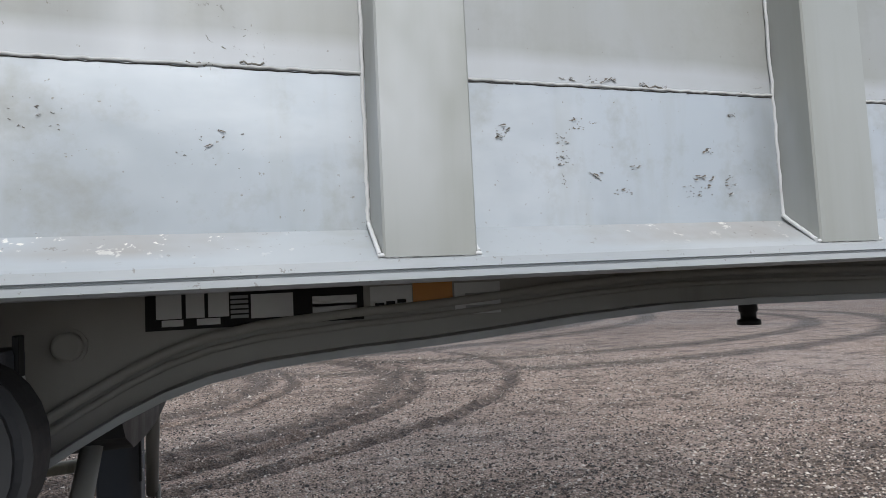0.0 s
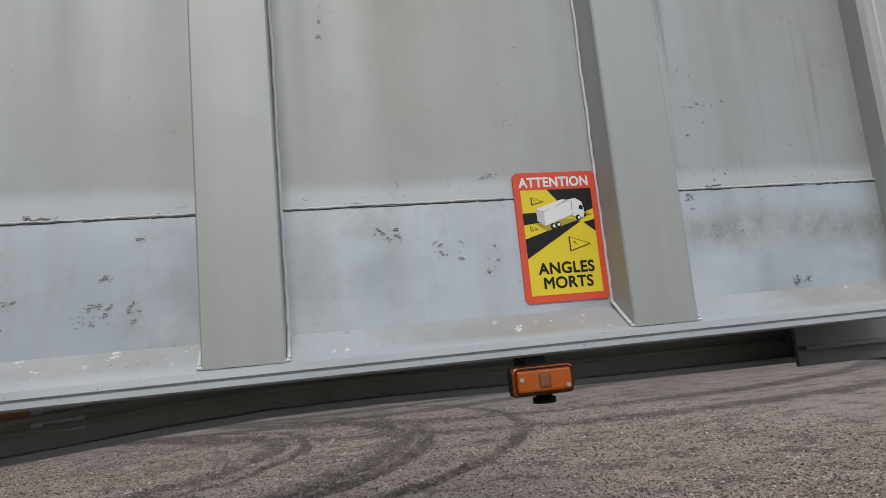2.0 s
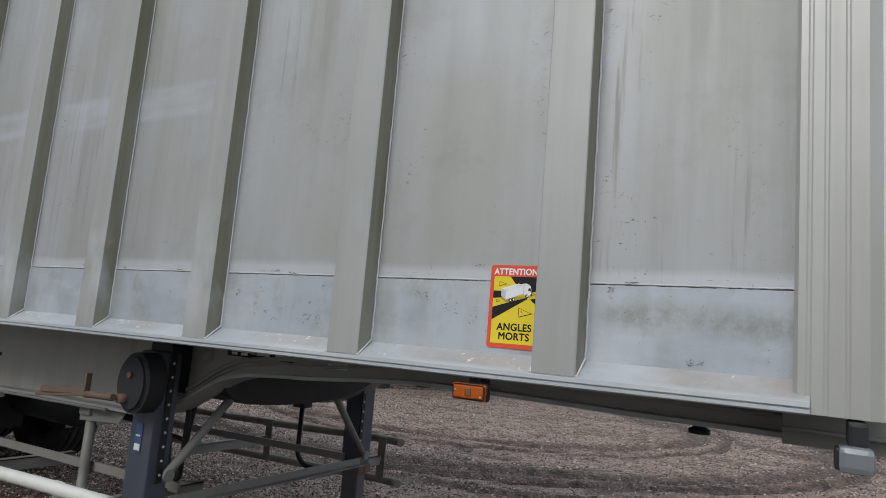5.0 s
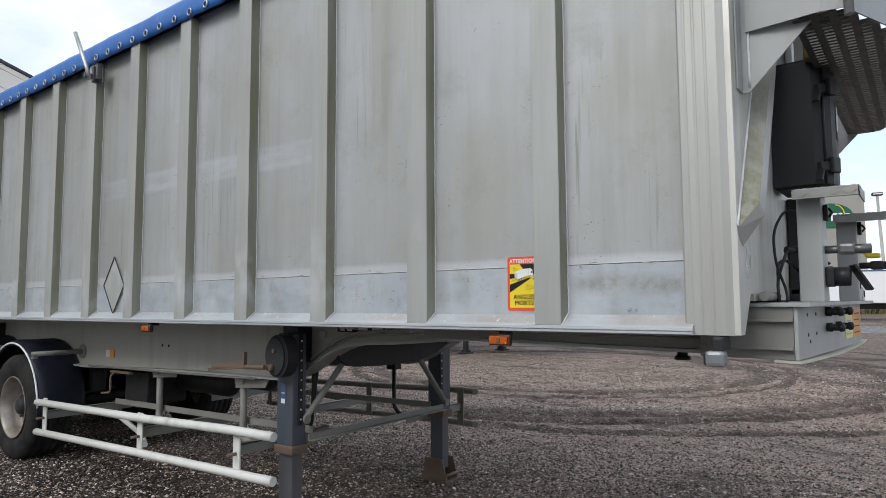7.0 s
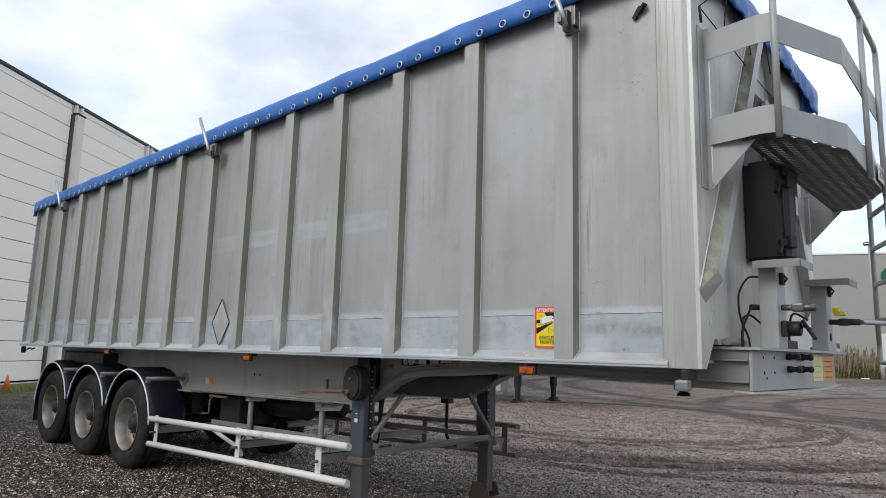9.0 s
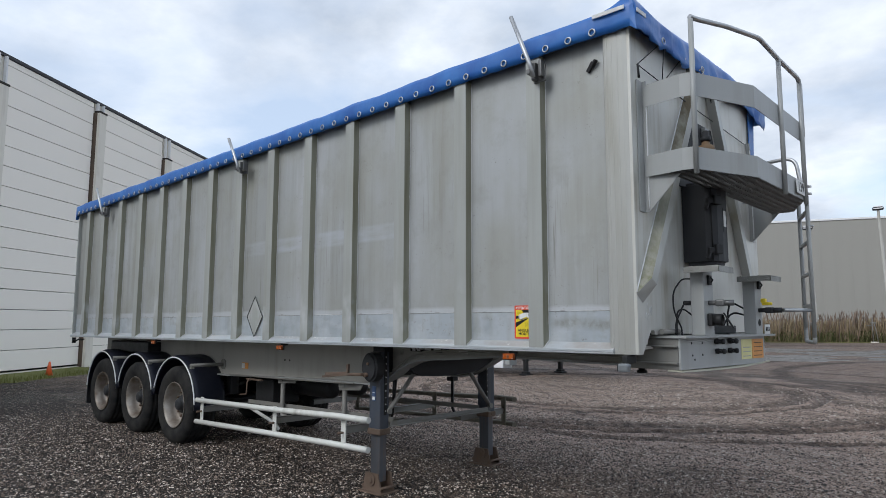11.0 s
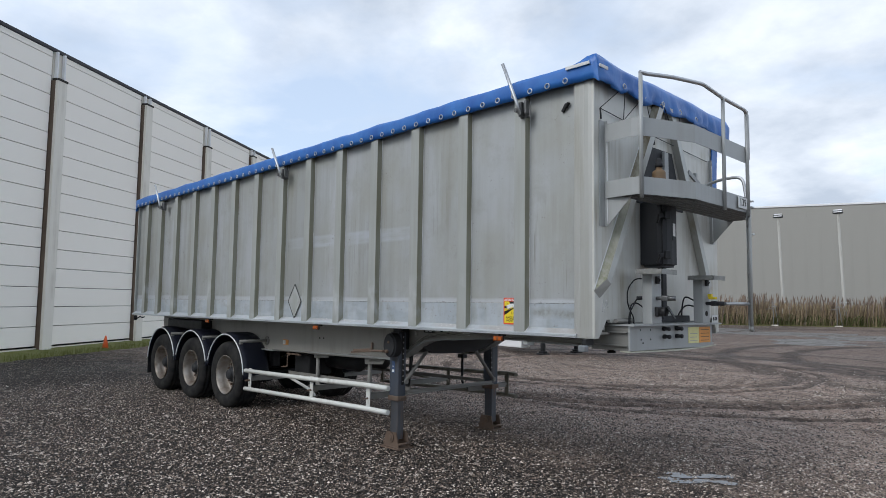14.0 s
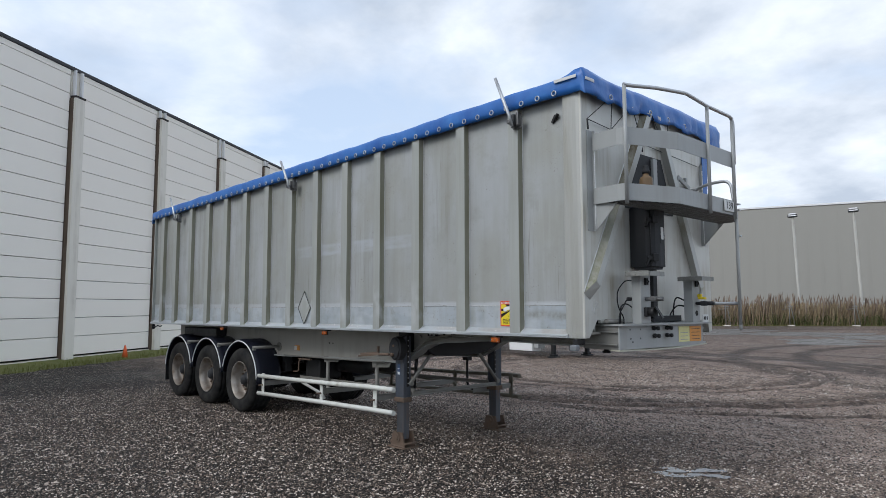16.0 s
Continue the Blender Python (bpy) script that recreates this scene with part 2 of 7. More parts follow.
def gravel_ground():
    """Dark wet gravel by the trailer, trodden brown earth and grit further out, with curved tyre tracks."""
    m = Mat("wet_gravel", (0.1, 0.09, 0.085), 0.85, 0.0, 0.24)
    x, y, z = m.xyz()
    big = m.noise(0.22, 5, 0.55)
    mid = m.noise(1.1, 5, 0.6)
    blot0 = m.noise(0.35, 4)
    fine = m.noise(30, 4, 0.7)
    lump = m.noise(7, 4, 0.65)
    cell = m.voronoi(52, "Color")
    tone, tone2, _b = m.xyz(cell)
    gap = m.voronoi(52)
    grit = m.xyz(m.voronoi(95, "Color"))[0]
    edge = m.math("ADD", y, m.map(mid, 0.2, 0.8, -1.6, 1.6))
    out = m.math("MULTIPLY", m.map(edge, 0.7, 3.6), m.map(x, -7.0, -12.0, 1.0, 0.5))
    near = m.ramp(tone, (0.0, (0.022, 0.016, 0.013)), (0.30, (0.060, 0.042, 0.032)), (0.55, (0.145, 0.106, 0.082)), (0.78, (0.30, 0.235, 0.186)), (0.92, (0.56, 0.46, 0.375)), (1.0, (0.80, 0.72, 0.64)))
    # shade between stones and lumps painted in as near-black
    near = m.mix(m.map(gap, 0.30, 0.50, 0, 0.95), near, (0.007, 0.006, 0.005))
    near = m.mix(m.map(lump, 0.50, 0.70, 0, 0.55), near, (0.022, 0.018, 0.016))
    pebble = m.voronoi(24, "Color")
    near = m.mix(m.map(m.xyz(pebble)[1], 0.955, 0.965, 0, 0.8), near, (0.55, 0.48, 0.41))
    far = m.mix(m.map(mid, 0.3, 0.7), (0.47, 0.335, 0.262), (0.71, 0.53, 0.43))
    far = m.mix(m.map(fine, 0.45, 0.60, 0, 0.5), far, (0.20, 0.14, 0.105))
    far = m.mix(m.map(grit, 0.78, 0.86, 0, 0.5), far, (0.66, 0.55, 0.45))
    far = m.mix(m.map(tone, 0.93, 0.96, 0, 0.8), far, (0.80, 0.71, 0.62))
    streak = m.noise(1.0, 8, 0.74, m.scaled(1.3, 2.1, 1))
    far = m.mix(m.map(streak, 0.52, 0.58, 0, 0.6), far, (0.10, 0.070, 0.056))
    blot = m.noise(0.8, 6, 0.7, m.scaled(0.8, 1.8, 1))
    clod = m.noise(8.0, 7, 0.78, m.scaled(1, 1.5, 1))
    far = m.mix(m.map(clod, 0.535, 0.60, 0, 0.55), far, (0.085, 0.060, 0.047))
    # same painted shade in the gaps of the outer grit
    far = m.mix(m.map(gap, 0.44, 0.62, 0, 0.45), far, (0.03, 0.022, 0.018))
    damp = m.map(m.math("ADD", y, m.map(blot0, 0.3, 0.7, -3, 3)), 9.0, 17.0)
    far = m.mix(m.math("MULTIPLY", damp, 0.5), far, (0.075, 0.055, 0.045))
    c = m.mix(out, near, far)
    # wheel tracks of a lorry that turned here: pressed dark and damp
    rut = None
    for px, py, r, w in TRACKS + ((9.5, 23.0, 13.6, 0.25), (9.5, 23.0, 11.5, 0.25), (2.0, 34.0, 19.0, 0.3), (2.0, 34.0, 17.0, 0.3)):
        dx = m.math("SUBTRACT", x, px)
        dy = m.math("SUBTRACT", y, py)
        d = m.math("SQRT", m.math("ADD", m.math("MULTIPLY", dx, dx), m.math("MULTIPLY", dy, dy)))
        d = m.math("ADD", d, m.map(mid, 0.2, 0.8, -0.16, 0.16))
        d = m.math("ABSOLUTE", m.math("SUBTRACT", d, r))
        k = m.map(d, w * 0.8, w * 1.9, 1.0, 0.0)
        rut = k if rut is None else m.math("MAXIMUM", rut, k)
    rut = m.math("MULTIPLY", rut, m.map(y, 3.4, 5.0))
    rut = m.math("MULTIPLY", rut, m.map(blot, 0.30, 0.44, 0.4, 1.0))
    rut = m.math("MULTIPLY", rut, m.map(lump, 0.3, 0.6, 1.0, 0.6))
    c = m.mix(m.math("MULTIPLY", rut, 0.85), c, (0.030, 0.023, 0.020))
    m.set("Base Color", c)
    wet = m.map(big, 0.45, 0.62)
    m.set("Roughness", m.math("SUBTRACT", m.map(fine, 0.3, 0.7, 0.55, 0.85), m.math("MULTIPLY", wet, 0.15)))
    m.bump(m.noise(0.9, 4), 0.5, 0.12)
    m.bump(m.math("ADD", streak, lump), 0.9, 0.05)
    m.bump(clod, 0.6, 0.03)
    m.bump(m.math("SUBTRACT", m.math("MULTIPLY", tone2, 0.6), gap), 1.0, 0.03)
    m.bump(m.math("MULTIPLY", rut, -1.0), 0.7, 0.06)
    return m.m


def rail_paint():
    """Pale rail: brownish dirt lies on its sloping shelf, with pale specks; grime runs on the face."""
    m = Mat("pale_silver_rail", (0.56, 0.57, 0.56), 0.4, 0.2)
    x, y, z = m.xyz()
    big = m.noise(1.5, 4)
    c = m.mix(m.map(big, 0.3, 0.7), (0.42, 0.45, 0.475), (0.51, 0.53, 0.54))
    shelf = m.map(z, 1.470, 1.482)
    dirt = m.noise(2.1, 5, 0.62)
    c = m.mix(m.math("MULTIPLY", m.map(dirt, 0.46, 0.66, 0, 0.7), shelf), c, (0.33, 0.285, 0.245))
    fleck = m.noise(1.0, 4, 0.7, m.scaled(40, 40, 40))
    patch = m.map(m.noise(4.5, 3), 0.48, 0.58)
    c = m.mix(m.math("MULTIPLY", m.map(fleck, 0.60, 0.64), m.math("MULTIPLY", patch, shelf)), c, (0.80, 0.78, 0.72))
    c = m.mix(m.map(m.noise(85, 3, 0.7), 0.66, 0.70, 0, 0.6), c, (0.22, 0.20, 0.17))
    smear = m.noise(1.0, 4, 0.6, m.scaled(7, 7, 40))
    c = m.mix(m.map(smear, 0.55, 0.75, 0, 0.35), c, (0.36, 0.37, 0.34))
    m.set("Base Color", c)
    m.set("Roughness", m.map(big, 0.3, 0.7, 0.33, 0.5))
    m.bump(m.noise(5, 3), 0.15, 0.02)
    return m.m


M = {
    "sheet": side_sheet(), "lower": lower_sheet(),
    "rib": rib_paint("silver_grey_rib_paint", (0.41, 0.423, 0.405), 0.22),
    # base set darker to hold the shade on front-facing flanks, under real algae stains
    "ribside": rib_paint("shaded_algae_rib_flank", (0.31, 0.31, 0.25), 0.75),
    "rail": rail_paint(),
    "front": painted("silver_grey_front", (0.42, 0.42, 0.395), 0.42, (0.2, 0.18, 0.1), 0.6, metal=0.3),
    # front paint made paler for the wall: sky reflection put into its base
    "frontwall": painted("sky_brightened_front_wall", (0.57, 0.565, 0.525), 0.42, (0.27, 0.22, 0.12), 0.9, 1.6, metal=0.25),
    "chassis": painted("grey_chassis_paint", (0.37, 0.355, 0.32), 0.5, amount=0.6),
    # chassis grey darkened, so the shade under the body sits in the colour
    "under": painted("shade_darkened_paint", (0.21, 0.205, 0.19), 0.55, amount=0.7, scale=2.0),
    "steel": painted("light_grey_steel_paint", (0.35, 0.36, 0.355), 0.42, amount=0.5),
    "leg": painted("dark_blue_grey_leg_paint", (0.055, 0.065, 0.085), 0.5, (0.2, 0.15, 0.1), 0.6),
    "legworn": painted("scraped_leg_paint", (0.08, 0.084, 0.095), 0.6, (0.17, 0.10, 0.06), 0.95, 3.0),
    "rust": painted("rusty_foot_steel", (0.135, 0.095, 0.07), 0.75, (0.16, 0.085, 0.045), 0.95, 3.5),
    "white": painted("chalky_white_paint", (0.64, 0.64, 0.60), 0.5, amount=0.5),
    "weld": plain("bright_weld_bead", (0.72, 0.73, 0.73), 0.45, wear=0.3),
    "tarp": tarp_cloth(), "rubber": tyre_rubber(), "rim": rim_alloy(),
    "guard": plain("dark_navy_plastic", (0.012, 0.014, 0.024), 0.4),
    "black": plain("black_plastic", (0.02, 0.02, 0.021), 0.45),
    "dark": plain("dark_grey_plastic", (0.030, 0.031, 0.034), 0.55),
    "chequer": plain("dull_chequer_plate", (0.30, 0.30, 0.28), 0.5, 0.35, 0.4),
    "gunmetal": plain("greasy_cast_metal", (0.16, 0.16, 0.16), 0.4, 0.6, 0.5),
    "deck": plain("slotted_deck_metal", (0.10, 0.10, 0.097), 0.5, 0.4, 0.4),
    "zinc": plain("galvanised_steel", (0.5, 0.51, 0.52), 0.38, 0.7),
    "amber": plain("amber_lens", (0.42, 0.085, 0.003), 0.25),
    "orange": plain("orange_reflector", (0.7, 0.3, 0.06), 0.4),
    "paper": plain("white_label", (0.7, 0.7, 0.68), 0.5),
    "red": plain("signal_red_print", (0.72, 0.08, 0.03), 0.6, wear=0.05),
    "yellow": plain("yellow_print", (0.80, 0.62, 0.02), 0.6, wear=0.05),
    "ink": plain("black_print", (0.015, 0.014, 0.013), 0.65, wear=0.02),
    "truckwhite": plain("white_print", (0.8, 0.8, 0.8), 0.6, wear=0.03),
    "conc": painted("white_concrete_panel", (0.95, 0.905, 0.82), 0.7, (0.80, 0.755, 0.67), 0.18, 0.35),
    "pier": painted("grey_concrete_pier", (0.78, 0.745, 0.66), 0.8, (0.30, 0.25, 0.19), 0.6, 0.8),
    "pierdark": painted("pier_shadow_stain", (0.15, 0.11, 0.08), 0.9, (0.035, 0.026, 0.02), 0.9, 1.5),
    "shed": painted("grey_cladding", (0.315, 0.305, 0.275), 0.7, (0.20, 0.195, 0.175), 0.5, 0.10),
    "seam": plain("dark_joint", (0.05, 0.045, 0.04), 0.9),
    "cap": plain("dark_roof_edge", (0.05, 0.05, 0.055), 0.5),
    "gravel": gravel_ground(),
    "grass": painted("mossy_grass", (0.125, 0.135, 0.03), 0.9, (0.15, 0.11, 0.05), 0.9, 3),
    "reed": mixed("dry_reed", (0.36, 0.275, 0.175), (0.19, 0.135, 0.085), (0.30, 0.255, 0.15)),
    "plume": mixed("reed_plume", (0.20, 0.15, 0.115), (0.13, 0.095, 0.075), (0.30, 0.24, 0.19)),
    "reedgreen": mixed("green_scrub", (0.095, 0.11, 0.04), (0.05, 0.06, 0.022), (0.17, 0.15, 0.07)),
    "cone": plain("orange_cone_plastic", (0.8, 0.13, 0.03), 0.45),
}


# ---------------------------------------------------------------- mesh helpers
def box(bm, x0, x1, y0, y1, z0, z1, bevel=0.0, m=None):
    r = bmesh.ops.create_cube(bm, size=1.0)
    v = r["verts"]
    t = Matrix.Translation(((x0 + x1) / 2, (y0 + y1) / 2, (z0 + z1) / 2)) @ Matrix.Diagonal((abs(x1 - x0), abs(y1 - y0), abs(z1 - z0), 1))
    bmesh.ops.transform(bm, matrix=(m or Matrix()) @ t, verts=v)
    if bevel:
        es = list({e for w in v for e in w.link_edges})
        bmesh.ops.bevel(bm, geom=es, offset=bevel, segments=2, affect="EDGES", profile=0.6)


def beam(bm, a, b, w, h, bevel=0.0, up=(0, 0, 1)):
    """A bar from a to b, w wide and h high."""
    a, b = Vector(a), Vector(b)
    d = (b - a).normalized()
    s = d.cross(Vector(up)).normalized()
    u = s.cross(d)
    m = Matrix((s, d, u)).transposed().to_4x4()
    m.translation = (a + b) / 2
    box(bm, -w / 2, w / 2, -(b - a).length / 2, (b - a).length / 2, -h / 2, h / 2, bevel, m)


def prism(bm, pts, axis, lo, hi):
    """A flat outline pts pushed from lo to hi along an axis; pts hold the two other axes in order."""
    def at(p, v):
        q = list(p)
        q.insert("xyz".index(axis), v)
        return q
    a = [bm.verts.new(at(p, lo)) for p in pts]
    b = [bm.verts.new(at(p, hi)) for p in pts]
    fs = [bm.faces.new(a), bm.faces.new(b[::-1])]
    n = len(pts)
    fs += [bm.faces.new((a[(i + 1) % n], a[i], b[i], b[(i + 1) % n])) for i in range(n)]
    bmesh.ops.recalc_face_normals(bm, faces=fs)
    return fs


def tube(bm, pts, r, n=10, caps=True):
    """A round bar along pts."""
    pts = [Vector(p) for p in pts]
    rings = []
    side = None
    for i, p in enumerate(pts):
        d = (pts[min(i + 1, len(pts) - 1)] - pts[max(i - 1, 0)]).normalized()
        if side is None:
            side = d.cross(Vector((0, 0, 1)) if abs(d.z) < 0.9 else Vector((1, 0, 0))).normalized()
        side = (side - d * side.dot(d)).normalized()
        u = d.cross(side)
        rings.append([bm.verts.new(p + r * (math.cos(k * math.tau / n) * side + math.sin(k * math.tau / n) * u)) for k in range(n)])
    for a, b in zip(rings, rings[1:]):
        for k in range(n):
            f = bm.faces.new((a[k], a[(k + 1) % n], b[(k + 1) % n], b[k]))
            f.smooth = True
    if caps:
        bm.faces.new(rings[0][::-1])
        bm.faces.new(rings[-1])


def rounded(pts, r, n=5):
    """pts with each inner corner turned into an arc."""
    pts = [Vector(p) for p in pts]
    out = [pts[0]]
    for a, b, c in zip(pts, pts[1:], pts[2:]):
        ra = min(r, (a - b).length * 0.45, (c - b).length * 0.45)
        p, q = b + (a - b).normalized() * ra, b + (c - b).normalized() * ra
        out += [(1 - t) ** 2 * p + 2 * t * (1 - t) * b + t * t * q for t in [k / n for k in range(n + 1)]]
    return out + [pts[-1]]


def lathe(bm, prof, n=40, axis="y", centre=(0, 0, 0), closed=False, first=True):
    """Turns (radius, along) pairs round an axis."""
    c = Vector(centre)
    rings = []
    for r, h in prof:
        ring = []
        for k in range(n):
            a = k * math.tau / n
            p = {"y": (r * math.cos(a), h, r * math.sin(a)), "z": (r * math.cos(a), r * math.sin(a), h), "x": (h, r * math.cos(a), r * math.sin(a))}[axis]
            ring.append(bm.verts.new(c + Vector(p)))
        rings.append(ring)
    fs = []
    for a, b in zip(rings, rings[1:]):
        for k in range(n):
            f = bm.faces.new((a[k], a[(k + 1) % n], b[(k + 1) % n], b[k]))
            f.smooth = True
            fs.append(f)
    if closed:
        a, b = rings[-1], rings[0]
        fs += [bm.faces.new((a[k], a[(k + 1) % n], b[(k + 1) % n], b[k])) for k in range(n)]
    else:
        fs += [bm.faces.new(ring) for ring in ((rings[0], rings[-1]) if first else (rings[-1],))]
    bmesh.ops.recalc_face_normals(bm, faces=fs)


def mesh_of(name, bm, material):
    me = bpy.data.meshes.new(name)
    bm.to_mesh(me)
    bm.free()
    me.materials.append(M[material] if isinstance(material, str) else material)
    return me


def part(name, bm, material, parent, label=""):
    ob = new(name, mesh_of(name, bm, material))
    if parent:
        ob.parent = parent
    return tagged(ob, label)


def thing(name, label, category, at=(0, 0, 0), kind="", group=""):
    ob = new(name)
    ob.location = at
    ob.empty_display_size = 0.2
    return tagged(ob, label, category, group, kind)


def B():
    return bmesh.new()


# ---------------------------------------------------------------- ground


def ground_z(x, y):
    """Uneven yard: soft swells, clods and the pressed tracks of a lorry that turned here."""
    k = min(1.0, max(0.0, (y - 1.5) / 3.0)) * min(1.0, max(0.0, (17.0 - y) / 3.0)) * min(1.0, max(0.0, (9.5 - x) / 2.0)) * min(1.0, max(0.0, (x + 9.5) / 2.0))
    if k == 0.0:
        return 0.0
    h = 0.022 * noise.noise((0.55 * x, 1.1 * y, 1.0)) + 0.016 * noise.noise((1.9 * x, 2.6 * y, 5.0)) + 0.010 * noise.noise((6.0 * x, 7.5 * y, 9.0))
    for px, py, r, w in TRACKS:
        d = abs(math.hypot(x - px, y - py) - r + 0.12 * noise.noise((0.8 * x, 0.8 * y, 3.0)))
        if d < 3 * w:
            h += 0.035 * (math.exp(-((d - 1.5 * w) / (0.6 * w)) ** 2) - 1.2 * math.exp(-(d / (0.8 * w)) ** 2)) * min(1.0, max(0.0, (y - 3.4) / 1.5))
    return k * (h - 0.012)


def steps(a, b, h):
    return [a + h * i for i in range(int(round((b - a) / h)) + 1)]


def build_ground():
    bm = B()
    xs = [-2500, -600, -200, -90, -60, -40, -25, -16, -12] + steps(-10, 10, 0.125) + [12, 16, 25, 40, 60, 90, 200, 600, 2500]
    ys = [-2500, -600, -200, -60, -30, -12, -4, -1, 0.5] + steps(1.5, 17.5, 0.11) + [20, 24, 30, 40, 55, 75, 100, 200, 600, 2500]
    grid = [[bm.verts.new((x, y, ground_z(x, y))) for y in ys] for x in xs]
    for a, b in zip(grid, grid[1:]):
        for k in range(len(ys) - 1):
            bm.faces.new((a[k], b[k], b[k + 1], a[k + 1])).smooth = True
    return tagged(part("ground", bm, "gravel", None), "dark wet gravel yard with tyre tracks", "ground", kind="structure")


build_ground()

# ---------------------------------------------------------------- the trailer's main lines
X_REAR, X_FRONT, Y_FAR = -7.58, 3.19, 2.5
RIBS = [2.333, 1.58, 0.835, 0.10, -0.61, -1.33, -2.03, -2.75, -3.48, -4.20, -4.93, -5.70, -6.43, -7.10]


def zb(x):
    """Underside of the bottom rail."""
    return 1.444 + 0.0056 * (x - 3.2)


def zt(x):
    """Top of the ribs."""
    return 3.72 + 0.0137 * (x - 3.1)


trailer = thing("semi_trailer", "silver-grey aluminium tipping semi-trailer with blue roll tarpaulin, parked on gravel", "trailer", (0.4, 1.2, 0))


def tpart(name, bm, material, label="", parent=None):
    """A part of the trailer, modelled in world places."""
    bmesh.ops.translate(bm, verts=bm.verts, vec=(-0.4, -1.2, 0))
    return part(name, bm, material, parent or trailer, label)


def strip(bm, prof, x0, x1, mirror=False):
    """A profile of (y, height over the rail's underside) carried along the body."""
    a = [bm.verts.new((x0, y, zb(x0) + h)) for y, h in prof]
    b = [bm.verts.new((x1, y, zb(x1) + h)) for y, h in prof]
    n = len(prof)
    fs = [bm.faces.new(a), bm.faces.new(b[::-1])] + [bm.faces.new((a[i], a[(i + 1) % n], b[(i + 1) % n], b[i])) for i in range(n)]
    bmesh.ops.recalc_face_normals(bm, faces=fs)


def slab(bm, x0, x1, y0, y1, h0, z1):
    """An upright plate between the rail line + h0 and height z1(x) or the seam."""
    q = [(x0, zb(x0) + h0), (x1, zb(x1) + h0), (x1, z1(x1)), (x0, z1(x0))]
    prism(bm, q, "y", y0, y1)


def seam(x):
    return 1.7375 + 0.004 * (x - 2.0)


def build_body():
    for side, f in (("near", lambda y: y), ("far", lambda y: Y_FAR - 0.06 - y)):
        bm = B()
        slab(bm, X_REAR + 0.02, 3.02, *sorted((f(0.0), f(0.035))), 0.30, lambda x: zt(x) + 0.03)
        tpart("side_panel", bm, "sheet", "dull silver aluminium side sheet with grime runs")
        bm = B()
        slab(bm, X_REAR + 0.02, 3.02, *sorted((f(-0.003), f(0.034))), 0.06, seam)
        tpart("lower_panel", bm, "lower", "paler chipped lower side sheet")
        bm = B()
        strip(bm, [(f(-0.07), 0.0), (f(-0.076), 0.004), (f(-0.076), 0.013), (f(-0.068), 0.0142), (f(-0.068), 0.0168), (f(-0.076), 0.018), (f(-0.075), 0.030), (f(-0.07), 0.034), (f(0.0), 0.08), (f(0.03), 0.08), (f(0.03), 0.0)], X_REAR, 3.03)
        tpart("bottom_rail", bm, "rail", "pale silver extruded bottom rail")
        for x in RIBS:
            bm = B()
            w = 0.134
            q = [(x, f(0.0)), (x + 0.001, f(-0.0715)), (x + 0.004, f(-0.0745)), (x + w - 0.004, f(-0.0745)), (x + w - 0.001, f(-0.0715)), (x + w, f(0.0))]
            lo = [bm.verts.new((px, py, zb(x) + 0.034 + 0.046 * min(1, max(0, 1 - abs(py - f(0.0)) / 0.07)))) for px, py in q]
            hi = [bm.verts.new((px, py, zt(x))) for px, py in q]
            fs = [bm.faces.new(lo), bm.faces.new(hi[::-1])] + [bm.faces.new((lo[i], lo[(i + 1) % 6], hi[(i + 1) % 6], hi[i])) for i in range(6)]
            bmesh.ops.recalc_face_normals(bm, faces=fs)
            # front-facing flank: shade painted in with the darker olive paint
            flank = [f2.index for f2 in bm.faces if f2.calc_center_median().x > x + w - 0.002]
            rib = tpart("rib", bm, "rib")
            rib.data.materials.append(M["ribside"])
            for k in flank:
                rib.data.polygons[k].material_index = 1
            if side == "near":
                for xw in (x - 0.003, x + w + 0.003):
                    bm = B()
                    k = 90
                    tube(bm, [(xw + 0.0024 * (random.random() - 0.5), -0.0025 - 0.002 * random.random(), zb(x) + 0.085 + (zt(x) - zb(x) - 0.09) * (i / k) ** 1.6) for i in range(k + 1)], 0.0032, 6)
                    tube(bm, [(xw, -0.004 - 0.0064 * i, zb(x) + 0.086 - 0.0048 * i + 0.002 * random.random()) for i in range(11)], 0.0034, 6)
                    tpart("weld_bead", bm, "weld", "pale weld bead", rib)
                bm = B()
                pts = [(x - 0.006 + (w + 0.012) * i / 30, -0.0715 + 0.0015 * random.random(), zb(x) + 0.0345 + 0.003 * random.random()) for i in range(31)]
                tube(bm, pts, 0.0030, 6)
                tpart("weld_bead", bm, "weld", "", rib)


build_body()


